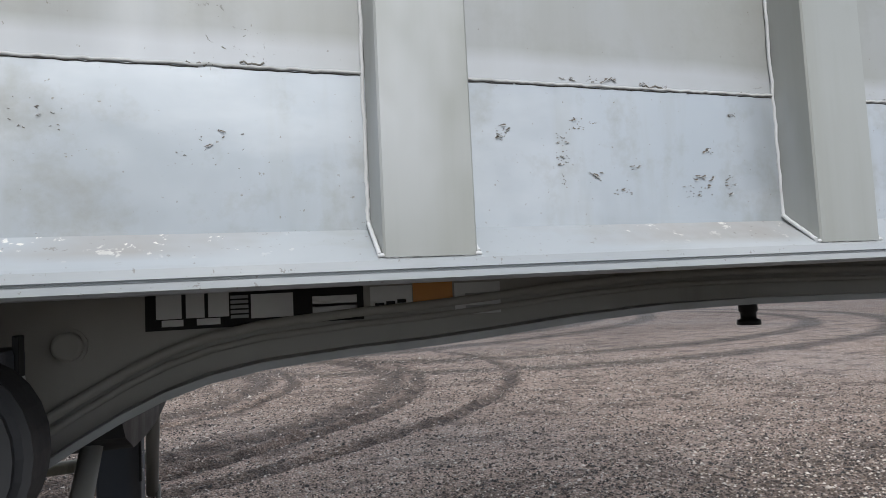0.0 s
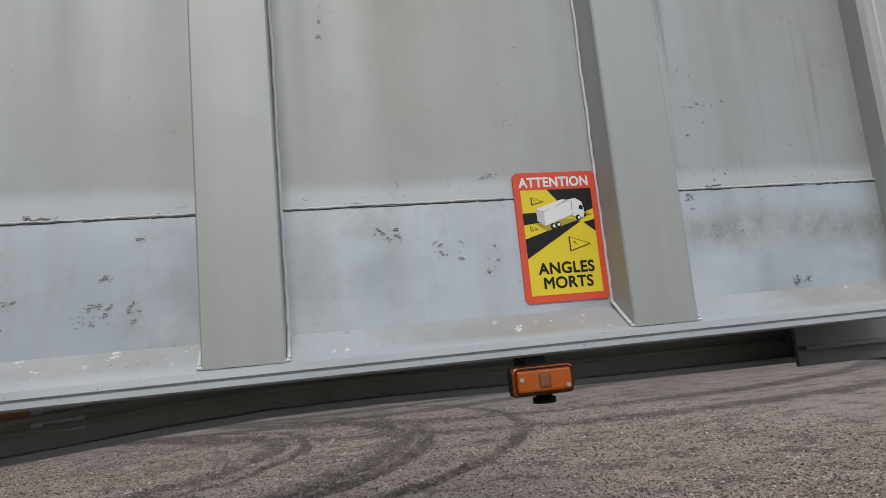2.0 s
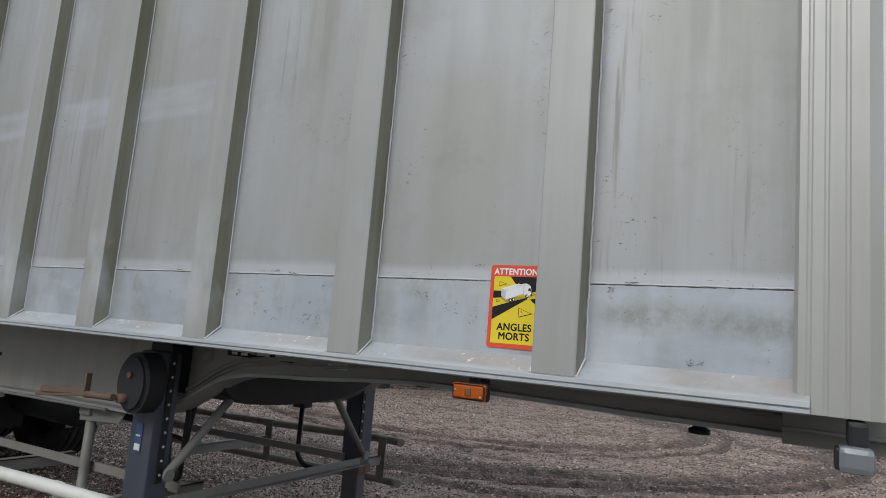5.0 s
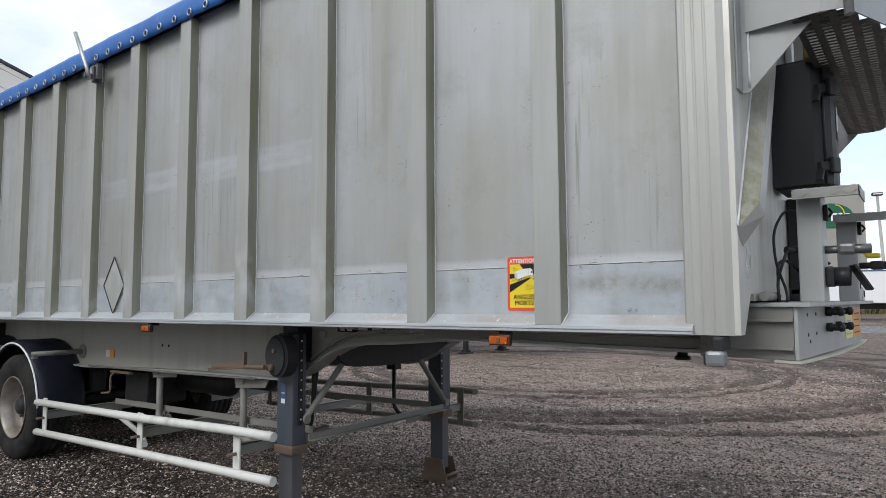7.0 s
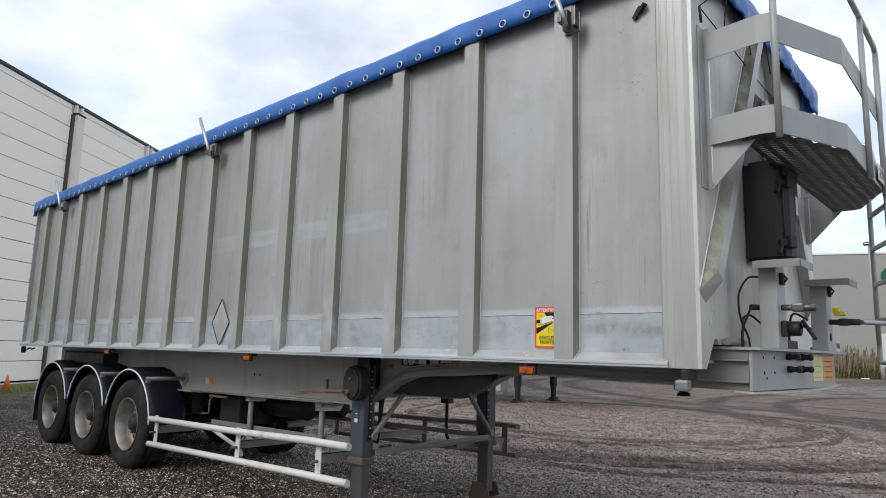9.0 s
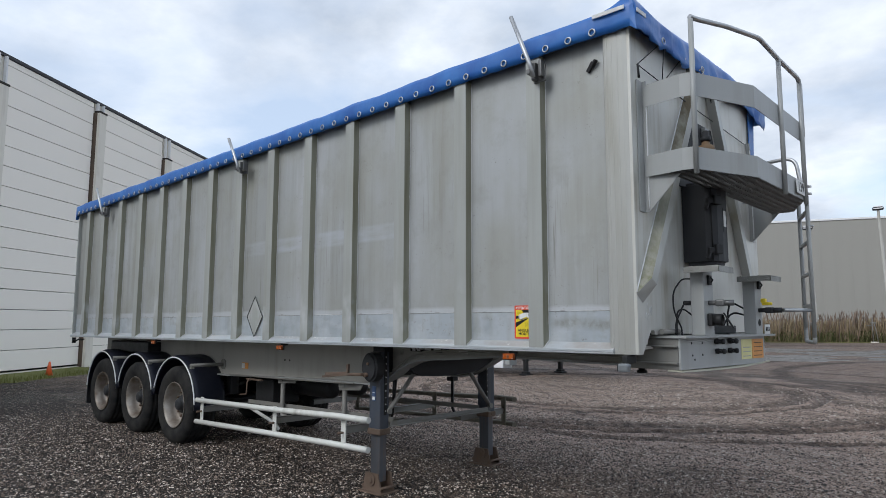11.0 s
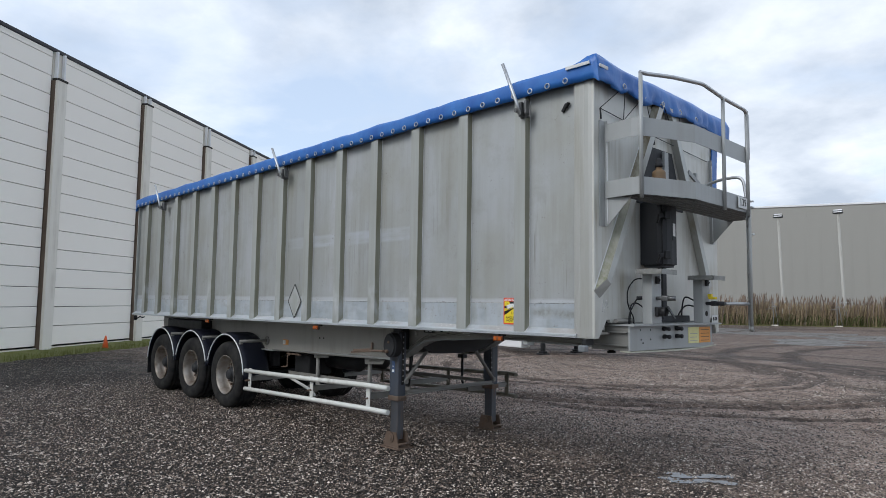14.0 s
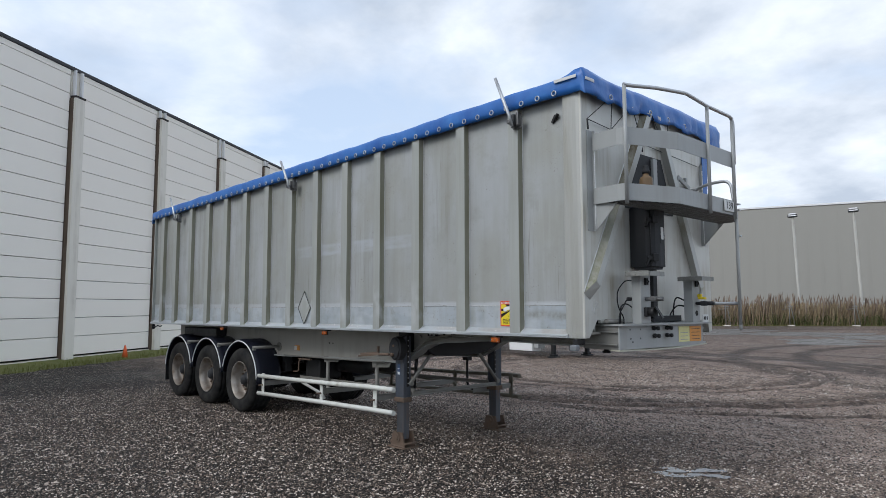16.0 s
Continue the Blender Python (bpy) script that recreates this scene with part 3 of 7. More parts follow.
def build_seam_weld():
    """The ragged horizontal joint between upper and lower sheets, bay by bay."""
    edges = [3.0] + RIBS
    for a, b in zip(edges[1:], edges[:-1]):
        x0, x1 = a + 0.136, b - 0.002
        bm = B()
        n = 70
        pts = [(x0 + (x1 - x0) * i / n, -0.0028 - 0.0008 * random.random(), seam(x0 + (x1 - x0) * i / n) + 0.0022 * (random.random() - 0.5)) for i in range(n + 1)]
        tube(bm, [(x, y, z + 0.0022) for x, y, z in pts], 0.0026, 5)
        weld = tpart("seam_weld", bm, "seam_w", "pale ragged weld seam over a dark crack")
        bm = B()
        x, runs = x0, []
        while x < x1 - 0.02:
            e = min(x1, x + random.uniform(0.06, 0.4))
            runs.append((x, e))
            x = e + random.choice((0.004, 0.01, 0.03))
        for a0, a1 in runs:
            k = max(3, int((a1 - a0) / 0.012))
            tube(bm, [(a0 + (a1 - a0) * i / k, -0.0034, seam(a0 + (a1 - a0) * i / k) - 0.0012 + 0.0018 * (random.random() - 0.5)) for i in range(k + 1)], 0.0008, 5)
        tpart("seam_crack", bm, "seam", "", weld)
        for k in range(random.choice((1, 2, 3))):
            bm = B()
            xc, zc = random.uniform(x0 + 0.05, x1 - 0.12), random.uniform(-0.002, 0.018)
            w = random.uniform(0.015, 0.05)
            tube(bm, [(xc + w * i / 6, -0.0036, seam(xc) + zc + 0.006 * (random.random() - 0.5)) for i in range(7)], random.uniform(0.0008, 0.0016), 5)
            tpart("paint_flake", bm, "flake", "", weld)


def build_peeling():
    """Places where the silver paint has lifted: dark scars, each with a pale curled lip."""
    rng = random.Random(21)
    spots = ((1.147, 1.650, 0.010, 0.010, 5), (1.147, 1.618, 0.012, 0.012, 8), (1.148, 1.586, 0.006, 0.010, 4), (1.175, 1.672, 0.014, 0.014, 6), (1.203, 1.676, 0.008, 0.003, 2),
             (1.277, 1.604, 0.010, 0.004, 3), (1.255, 1.563, 0.022, 0.005, 7), (1.204, 1.589, 0.012, 0.010, 5), (1.400, 1.572, 0.035, 0.020, 14), (1.469, 1.575, 0.010, 0.022, 8),
             (1.425, 1.636, 0.012, 0.008, 4), (1.480, 1.699, 0.016, 0.004, 4), (1.045, 1.656, 0.012, 0.014, 9), (1.229, 1.749, 0.030, 0.005, 7), (1.325, 1.747, 0.030, 0.003, 5), (1.168, 1.746, 0.014, 0.003, 3),
             (1.905, 1.680, 0.026, 0.014, 11), (2.018, 1.646, 0.030, 0.018, 8), (2.105, 1.625, 0.016, 0.030, 9), (2.109, 1.786, 0.018, 0.006, 5), (1.850, 1.742, 0.02, 0.003, 4),
             (2.534, 1.716, 0.008, 0.018, 7), (2.762, 1.538, 0.022, 0.008, 14), (2.600, 1.652, 0.05, 0.012, 5),
             (0.62, 1.62, 0.05, 0.03, 9), (0.42, 1.66, 0.03, 0.02, 7), (-0.1, 1.60, 0.05, 0.03, 8), (-0.9, 1.64, 0.06, 0.03, 8))
    for x, z, w, h, n in spots:
        scar, curl = B(), B()
        for k in range(2 * n):
            cx, cz = x + w * rng.uniform(-1, 1), z + h * rng.uniform(-1, 1)
            y = -0.0038 if cz < seam(cx) else -0.0007
            big = rng.random() < 0.25
            a, b, t = rng.uniform(0.003, 0.0058) if big else rng.uniform(0.0007, 0.0026), rng.uniform(0.0008, 0.0018) if big else rng.uniform(0.0004, 0.0009), rng.uniform(-0.7, 0.7)
            ring = []
            for j in range(10):
                q = j * math.tau / 10
                r = rng.uniform(0.35, 1.4)
                u, v = a * r * math.cos(q), b * r * math.sin(q)
                ring.append(scar.verts.new((cx + u - v * t, y, cz + v + u * t)))
            scar.faces.new(ring)
            if big:
                line = [(cx + a * i / 3, y - 0.0005 - 0.0013 * (1 - (i / 3) ** 2), cz - b * (1.2 - 0.7 * (i / 3) ** 2) + a * i / 3 * t) for i in range(-2, 4)]
                tube(curl, line, b * 0.45, 5)
        bmesh.ops.recalc_face_normals(scar, faces=scar.faces)
        p = tpart("peeling_paint", scar, "scar", "dark scars of peeling paint")
        if curl.verts:
            tpart("paint_curl", curl, "seam_w", "pale curled lips of paint", p)
        else:
            curl.free()


M["scar"] = plain("bare_oxide_scar", (0.15, 0.12, 0.09), 0.7, 0.0, 0.8)
M["seam_w"] = plain("weathered_weld", (0.56, 0.565, 0.56), 0.6, 0.0, 0.6)
M["flake"] = plain("flaked_paint", (0.20, 0.185, 0.155), 0.7, 0.0, 0.8)
build_seam_weld()
build_peeling()


def algae_paint():
    """Olive-grey flank, moss low down, a brown rust wash higher up."""
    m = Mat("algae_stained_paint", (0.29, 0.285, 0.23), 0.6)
    x, y, z = m.xyz()
    runs = m.noise(1.0, 5, 0.65, m.scaled(16, 16, 1.6))
    c = m.mix(m.map(runs, 0.4, 0.7), (0.31, 0.305, 0.25), (0.20, 0.195, 0.145))
    moss = m.math("MULTIPLY", m.map(m.noise(22, 5, 0.7), 0.46, 0.6), m.map(z, 2.25, 1.85, 0.1, 0.8))
    c = m.mix(moss, c, (0.13, 0.135, 0.03))
    wash = m.math("MULTIPLY", m.map(m.noise(1.0, 4, 0.6, m.scaled(9, 9, 2)), 0.34, 0.6), m.map(z, 2.6, 2.85, 0.0, 0.9))
    c = m.mix(wash, c, (0.085, 0.06, 0.025))
    m.set("Base Color", c)
    m.bump(m.noise(12, 4), 0.3, 0.01)
    return m.m


def build_front():
    xf = 3.2
    # corner posts with three shallow flutes
    for f, bot in ((lambda y: y, 1.445), (lambda y: Y_FAR - 0.06 - y, 1.43)):
        bm = B()
        q = [(2.995, 0.03), (2.995, -0.045), (3.004, -0.055), (3.02, -0.056), (3.024, -0.0542), (3.029, -0.0542), (3.033, -0.056), (3.056, -0.056),
             (3.060, -0.0542), (3.065, -0.0542), (3.069, -0.056), (3.10, -0.056), (3.104, -0.0542), (3.109, -0.0542), (3.113, -0.056), (3.15, -0.056), (3.178, -0.045), (3.194, -0.02), (3.197, 0.03)]
        prism(bm, [(x, f(y)) for x, y in q], "z", bot, zt(3.1) + 0.04)
        tpart("corner_post", bm, "front", "fluted silver corner post")
    bm = B()
    yf = Y_FAR - 0.06
    prism(bm, [(-0.045, 1.447), (0.02, 1.447), (0.15, 1.605), (0.2, 1.605), (0.21, 1.575), (yf - 0.21, 1.575), (yf - 0.2, 1.605), (yf - 0.065, 1.605), (yf - 0.02, 1.447), (yf + 0.045, 1.447), (yf + 0.045, 3.74), (-0.045, 3.74)], "x", xf - 0.03, xf)
    tpart("front_wall", bm, "frontwall", "silver-grey front wall with faint rust streaks")
    for k in range(9):
        bm = B()
        ys, zs = 0.06 + 0.012 * k + 0.02 * random.random(), 1.66 + 0.09 * random.random()
        tube(bm, [(xf + 0.0005, ys, zs), (xf + 0.001, ys + 0.015 * (random.random() - 0.5), zs + 0.03), (xf + 0.0005, ys + 0.02 * random.random(), zs + 0.03 + 0.03 * random.random())], 0.0016, 5)
        tpart("scratch", bm, "weld")
    for ya, yb in ((0.075, 0.17), (yf - 0.075, yf - 0.17)):
        bm = B()
        prism(bm, [(ya, 1.60), (yb, 1.635), (ya + (yb - ya) * 0.9, 1.50)], "x", 3.05, xf - 0.032)
        tpart("lower_gusset", bm, "front")
    # inverted V of box braces welded on the front wall; outer line given by its place at height 1.95 and its slope
    for s, y0, k, splay in ((1, 0.0, 0.57, 0.045), (-1, 2.20, -0.47, 0.02)):
        bm = B()
        def edge(z, dx, dy):
            return bm.verts.new((xf + dx, y0 + k * (z - 1.95) + s * dy, z))
        lo = [edge(1.850, 0.002, 0.0), edge(1.960, 0.065, splay), edge(1.915, 0.072, 0.125), edge(1.79, 0.002, 0.125)]
        hi = [edge(3.72, 0.002, 0.0), edge(3.72, 0.065, splay), edge(3.72, 0.072, 0.125), edge(3.72, 0.002, 0.125)]
        fs = [bm.faces.new(lo), bm.faces.new(hi[::-1])] + [bm.faces.new((lo[i], lo[(i + 1) % 4], hi[(i + 1) % 4], hi[i])) for i in range(4)]
        bmesh.ops.recalc_face_normals(bm, faces=fs)
        bm.faces.ensure_lookup_table()
        br = tpart("front_brace", bm, "front", "sloping box brace with green algae stains")
        br.data.materials.append(M["algae"])
        br.data.polygons[2].material_index = 1
        bm = B()
        tube(bm, [(xf + 0.004, y0 + k * (1.86 + 0.04 * i - 1.95) - s * 0.004, 1.86 + 0.04 * i + 0.004 * random.random()) for i in range(46)], 0.005, 6)
        tpart("weld_bead", bm, "weld", "", br)


M["algae"] = algae_paint()


build_front()


# ---------------------------------------------------------------- tarpaulin
def build_tarp():
    n = 150
    xs = [X_REAR - 0.03 + (3.23 - X_REAR + 0.03) * i / n for i in range(n + 1)]
    yc, yf = 1.22, Y_FAR + 0.22

    def top(x, y):
        u = (y + 0.095) / (yf + 0.095)
        sag = 0.05 * math.sin(math.pi * min(max(u, 0), 1)) * (0.6 + 0.4 * math.sin(3.1 * x))
        return zt(x) + 0.165 + sag + 0.012 * noise.noise((2.2 * x, 2.0 * y, 0)) + 0.006 * noise.noise((6.0 * x, 5.0 * y, 4)) + (0.05 * math.exp(-((x - 3.2) / 0.10) ** 2) * math.exp(-((y + 0.05) / 0.22) ** 2))

    def prof(x):
        k = 0.010 * noise.noise((4.1 * x, 0, 3)) + 0.005 * noise.noise((13 * x, 2, 3)) + 0.002 * math.sin(31.4 * x)
        lo = zt(x) - 0.016 + 0.005 * noise.noise((1.7 * x, 5, 1)) + 0.003 * math.cos(31.4 * x)
        p = [(-0.088 + k, lo), (-0.094 + k * 0.6, lo + 0.06), (-0.096 + k * 0.3, zt(x) + 0.125), (-0.085, top(x, -0.08) - 0.012), (-0.05, top(x, -0.05))]
        for j in range(1, 60):
            y = -0.05 + (yf + 0.1) * j / 60
            p.append((y, top(x, y)))
        p += [(yf + 0.04, top(x, yf) - 0.02), (yf + 0.06, zt(x) + 0.08), (yf + 0.05, lo - 0.05), (yf - 0.03, lo - 0.075), (yf - 0.12, lo + 0.02)]
        return p
    bm = B()
    rows = [[bm.verts.new((x, y, z)) for y, z in prof(x)] for x in xs]
    for a, b in zip(rows, rows[1:]):
        for i in range(len(a) - 1):
            bm.faces.new((a[i], a[i + 1], b[i + 1], b[i])).smooth = True
    # front and rear flaps hang in uneven scallops
    for row, x, out, drop in ((rows[-1], xs[-1], 1, 0.19), (rows[0], xs[0], -1, 0.17)):
        crest = row[3:-4]
        prev, edge = crest, [crest[0]]
        for s in range(1, 6):
            cur = []
            for v in crest:
                y = v.co.y
                wv = 0.5 + 0.5 * math.sin(y * 10.5 + 0.6 + 1.5 * noise.noise((1.3 * y, 0, 7)))
                fold = 0.030 * noise.noise((9.0 * y, 0.6 * s, 2)) + 0.014 * noise.noise((24.0 * y, 0.3 * s, 5))
                d = drop * (s / 5) * (0.80 + 0.30 * wv + 0.15 * noise.noise((5 * y, 0, 9)) + 0.35 * min(1, max(0, (y - 2.2) / 0.3)))
                cur.append(bm.verts.new((x + out * (0.026 + 0.03 * wv * s / 5 + fold * s / 3), y, v.co.z - 0.012 * s - d)))
            for i in range(len(cur) - 1):
                bm.faces.new((prev[i], prev[i + 1], cur[i + 1], cur[i])).smooth = True
            prev = cur
            edge.append(cur[0])
        # the fold that closes the corner between side hem and flap
        for q in ((row[3], edge[1], row[2]), (row[2], edge[1], edge[3], row[1]), (row[1], edge[3], edge[5], row[0])):
            bm.faces.new(q)
    bmesh.ops.recalc_face_normals(bm, faces=bm.faces)
    ob = tpart("tarpaulin", bm, "tarp", "creased blue roll tarpaulin with metal eyelets")
    so = ob.modifiers.new("thickness", "SOLIDIFY")
    so.thickness = 0.006
    # eyelets along the side hem
    ring = B()
    lathe(ring, [(0.019, -0.003), (0.024, -0.006), (0.029, -0.003), (0.029, 0.003), (0.019, 0.003)], 16, "y", closed=True)
    me = mesh_of("eyelet", ring, "zinc")
    x = X_REAR + 0.12
    while x < 3.05:
        e = new("eyelet", me)
        e.parent = ob
        e.location = (x - 0.4, -0.101 - 1.2, zt(x) + 0.022)
        x += 0.2
    for y in (0.35, 0.72, 1.09, 1.46, 1.83):
        e = new("eyelet", me)
        e.parent = ob
        e.rotation_euler = (0, 0, radians(90))
        e.location = (3.275 - 0.4, y - 1.2, zt(3.2) + 0.0)
    # loose blue strip that hangs at the far front corner
    bm = B()
    prism(bm, [(2.34, 3.02), (2.45, 2.99), (2.47, 3.3), (2.52, 3.75), (2.35, 3.75)], "x", 3.212, 3.22)
    tpart("hanging_strip", bm, "tarp", "", ob)
    # white strap sewn over the front corner
    bm = B()
    box(bm, 2.95, 3.2, -0.115, -0.105, 3.83, 3.86, 0.003)
    box(bm, 3.27, 3.278, -0.07, 0.07, 3.80, 3.83, 0.003)
    tpart("corner_strap", bm, "paper", "white reflective strap", ob)
    # elastic cord laced between front eyelets and hooks
    bm = B()
    zlo = 3.46
    pts = []
    hooks = [0.02, 0.42, 0.98, 1.5]
    ey = [0.35, 0.72, 1.09, 1.46, 1.83]
    for i, h in enumerate(hooks):
        tube(bm, [(3.222, h, zlo - 0.03 * i), (3.27, ey[i], zt(3.2))], 0.0038, 6)
        if i:
            tube(bm, [(3.222, h, zlo - 0.03 * i), (3.27, ey[i - 1] + 0.02, zt(3.2))], 0.0038, 6)
        tube(bm, [(3.225, h, zlo - 0.03 * i), (3.232, h, zlo - 0.10 - 0.03 * i)], 0.008, 6)
    tube(bm, [(3.222, 0.02, zlo), (3.222, 0.98, zlo - 0.07), (3.222, 2.2, zlo - 0.13)], 0.0038, 6)
    tpart("elastic_cord", bm, "black", "black elastic cord", ob)


build_tarp()


def build_roll_poles():
    for x, tip in ((2.43, 0.50), (-1.86, 0.42), (-6.17, 0.46)):
        zc = zt(x) - 0.19
        bm = B()
        box(bm, x + 0.0, x + 0.035, -0.135, -0.076, zc - 0.02, zc + 0.12, 0.006)
        box(bm, x + 0.06, x + 0.09, -0.13, -0.076, zc + 0.0, zc + 0.13, 0.006)
        box(bm, x - 0.01, x + 0.10, -0.09, -0.076, zc - 0.03, zc + 0.10, 0.004)
        box(bm, x + 0.0, x + 0.03, -0.20, -0.13, zc + 0.01, zc + 0.05, 0.006)
        cl = tpart("pole_clamp", bm, "gunmetal", "dark worn pole clamp")
        bm = B()
        tube(bm, [(x + 0.045, -0.17, zc - 0.01), (x + 0.02, -0.185, zc + 0.1), (x - 0.12, -0.225, zc + tip)], 0.017, 10)
        tpart("lever_pole", bm, "zinc", "galvanised lever pole", cl)
    bm = B()
    beam(bm, (2.85, -0.012, 3.49), (2.90, -0.02, 3.555), 0.02, 0.03, 0.004)
    beam(bm, (2.89, -0.02, 3.52), (2.93, -0.03, 3.56), 0.03, 0.02, 0.004)
    tpart("hook", bm, "black", "small black hook")
    # diamond placard holder
    c, rx, rz = -1.60, 0.165, 0.235
    zc = 1.715
    pl = B()
    pts = [(c, zc + rz), (c + rx, zc), (c, zc - rz), (c - rx, zc)]
    prism(pl, pts, "y", -0.012, -0.004)
    ob = tpart("placard_holder", pl, "rib", "bare diamond-shaped placard holder")
    for (xa, za), (xb, zb_) in zip(pts, pts[1:] + pts[:1]):
        bm = B()
        beam(bm, (xa, -0.016, za), (xb, -0.016, zb_), 0.006, 0.006, 0.002, up=(0, 1, 0))
        tpart("holder_edge", bm, "dark", "", ob)


build_roll_poles()


# ---------------------------------------------------------------- chassis
def flange_line(x):
    """Underside of the chassis beam, stepped up into the gooseneck."""
    pts = [(-7.4, 0.95), (-3.0, 0.93), (-1.2, 0.99), (0.0, 1.005), (0.12, 1.035), (0.22, 1.078), (0.315, 1.13), (0.37, 1.163), (0.447, 1.205), (0.52, 1.238), (0.60, 1.263), (0.70, 1.281), (0.85, 1.294), (1.1, 1.306), (1.4, 1.332), (1.7, 1.349), (2.0, 1.348), (2.4, 1.339), (2.9, 1.335), (3.36, 1.335)]
    for (xa, za), (xb, zb_) in zip(pts, pts[1:]):
        if x <= xb:
            t = (x - xa) / (xb - xa)
            return za + t * (zb_ - za)
    return pts[-1][1]


XS = [-7.4 + 0.4 * i for i in range(18)] + [-0.25, -0.1, 0.0, 0.06, 0.12, 0.18, 0.22, 0.26, 0.315, 0.37, 0.41, 0.447, 0.48, 0.52, 0.56, 0.60, 0.65, 0.70, 0.78, 0.9, 1.05, 1.2, 1.4, 1.65, 1.9, 2.2, 2.5, 2.8, 3.1, 3.34]


def build_beam(y, out):
    def sweep(bm, y0, y1, lo, hi):
        a = []
        for x in XS:
            a.append([bm.verts.new((x, yy, zz)) for yy, zz in ((y0, lo(x)), (y1, lo(x)), (y1, hi(x)), (y0, hi(x)))])
        for p, q in zip(a, a[1:]):
            for i in range(4):
                bm.faces.new((p[i], p[(i + 1) % 4], q[(i + 1) % 4], q[i]))
        bm.faces.new(a[0])
        bm.faces.new(a[-1][::-1])
        bmesh.ops.recalc_face_normals(bm, faces=bm.faces)
    def topline(x):
        return zb(x) + 0.012 if x < 3.0 else 1.50
    ya, yb = (y, y + 0.012)
    bm = B()
    sweep(bm, ya, yb, lambda x: flange_line(x) + 0.012, topline)
    web = tpart("chassis_beam", bm, "chassis", "grey painted chassis beam with raised gooseneck")
    bm = B()
    sweep(bm, y - 0.075, y + 0.085, flange_line, lambda x: flange_line(x) + 0.016)
    tpart("bottom_flange", bm, "steel", "", web)
    bm = B()
    sweep(bm, y - (-0.013 if out < 0 else 0.07), y + (-0.001 if out > 0 else 0.08), lambda x: topline(x) - 0.016, lambda x: topline(x))
    tpart("top_flange", bm, "chassis", "", web)
    # folded stiffening lip that follows the gooseneck
    bm = B()
    tube(bm, [(x, y + out * 0.010, flange_line(x) + 0.086) for x in XS if x > -0.2 and x < 3.2], 0.011, 6)
    tube(bm, [(x, y + out * 0.010, flange_line(x) + 0.060) for x in XS if x > -0.2 and x < 3.2], 0.008, 6)
    tpart("stiffening_lip", bm, "chassis", "", web)
    return web


BEAM_N = build_beam(0.5, -1)
BEAM_F = build_beam(1.93, 1)


def build_cross_members():
    for x in (-7.2, -5.7, -4.4, -2.9, -1.6, -0.4):
        bm = B()
        box(bm, x - 0.05, x + 0.05, 0.515, 1.925, 1.02, 1.32, 0.006)
        tpart("cross_member", bm, "chassis")
    # deep dark cross beam with a dished lower edge, between the legs
    bm = B()
    low = [(0.515, 1.23), (0.60, 1.15), (0.72, 1.105), (0.95, 1.09), (1.2, 1.085), (1.5, 1.10), (1.70, 1.14), (1.84, 1.20), (1.925, 1.26)]
    prism(bm, low + [(1.925, 1.40), (0.515, 1.40)], "x", 0.08, 0.43)
    ob = tpart("cross_beam", bm, "dark", "dark dished cross beam")
    # coupling plate and king pin
    bm = B()
    box(bm, 1.9, 3.3, 0.59, 1.91, 1.345, 1.362, 0.004)
    tpart("coupling_plate", bm, "dark", "dark coupling plate")
    bm = B()
    lathe(bm, [(0.036, 0.12), (0.036, 0.055), (0.030, 0.05), (0.030, 0.025), (0.045, 0.02), (0.045, 0.0)], 20, "z", (2.608, 1.205, 1.230))
    lathe(bm, [(0.075, 0.03), (0.075, 0.0)], 20, "z", (2.608, 1.205, 1.318))
    tpart("king_pin", bm, "black", "black greasy king pin")
    # dark shadowed floor of the tipping body
    bm = B()
    slab(bm, X_REAR + 0.05, 3.15, 0.05, Y_FAR - 0.12, 0.03, lambda x: zb(x) + 0.05)
    tpart("body_floor", bm, "chassis")
    bm = B()
    slab(bm, X_REAR, X_REAR + 0.035, -0.05, Y_FAR - 0.01, 0.0, lambda x: zt(x) + 0.02)
    tpart("tailgate", bm, "rib", "silver tailgate")
    bm = B()
    tube(bm, [(-7.56, -0.02, 1.34), (-7.5, 0.0, 1.31), (-7.42, 0.03, 1.35), (-7.3, 0.02, 1.33), (-7.18, 0.02, 1.345)], 0.012, 8)
    box(bm, -7.60, -7.55, -0.04, 0.02, 1.27, 1.37, 0.01)
    tpart("tail_hook", bm, "black", "black tailgate hook and cable")
    bm = B()
    box(bm, -6.7, -5.2, 0.3, 0.9, 1.16, 1.33, 0.02)
    tpart("tipping_hinge_block", bm, "black")


build_cross_members()


# ---------------------------------------------------------------- wheels and mudguards
WHEELS_X = [-3.76, -5.07, -6.38]
HUB_Z, R_T = 0.512, 0.53


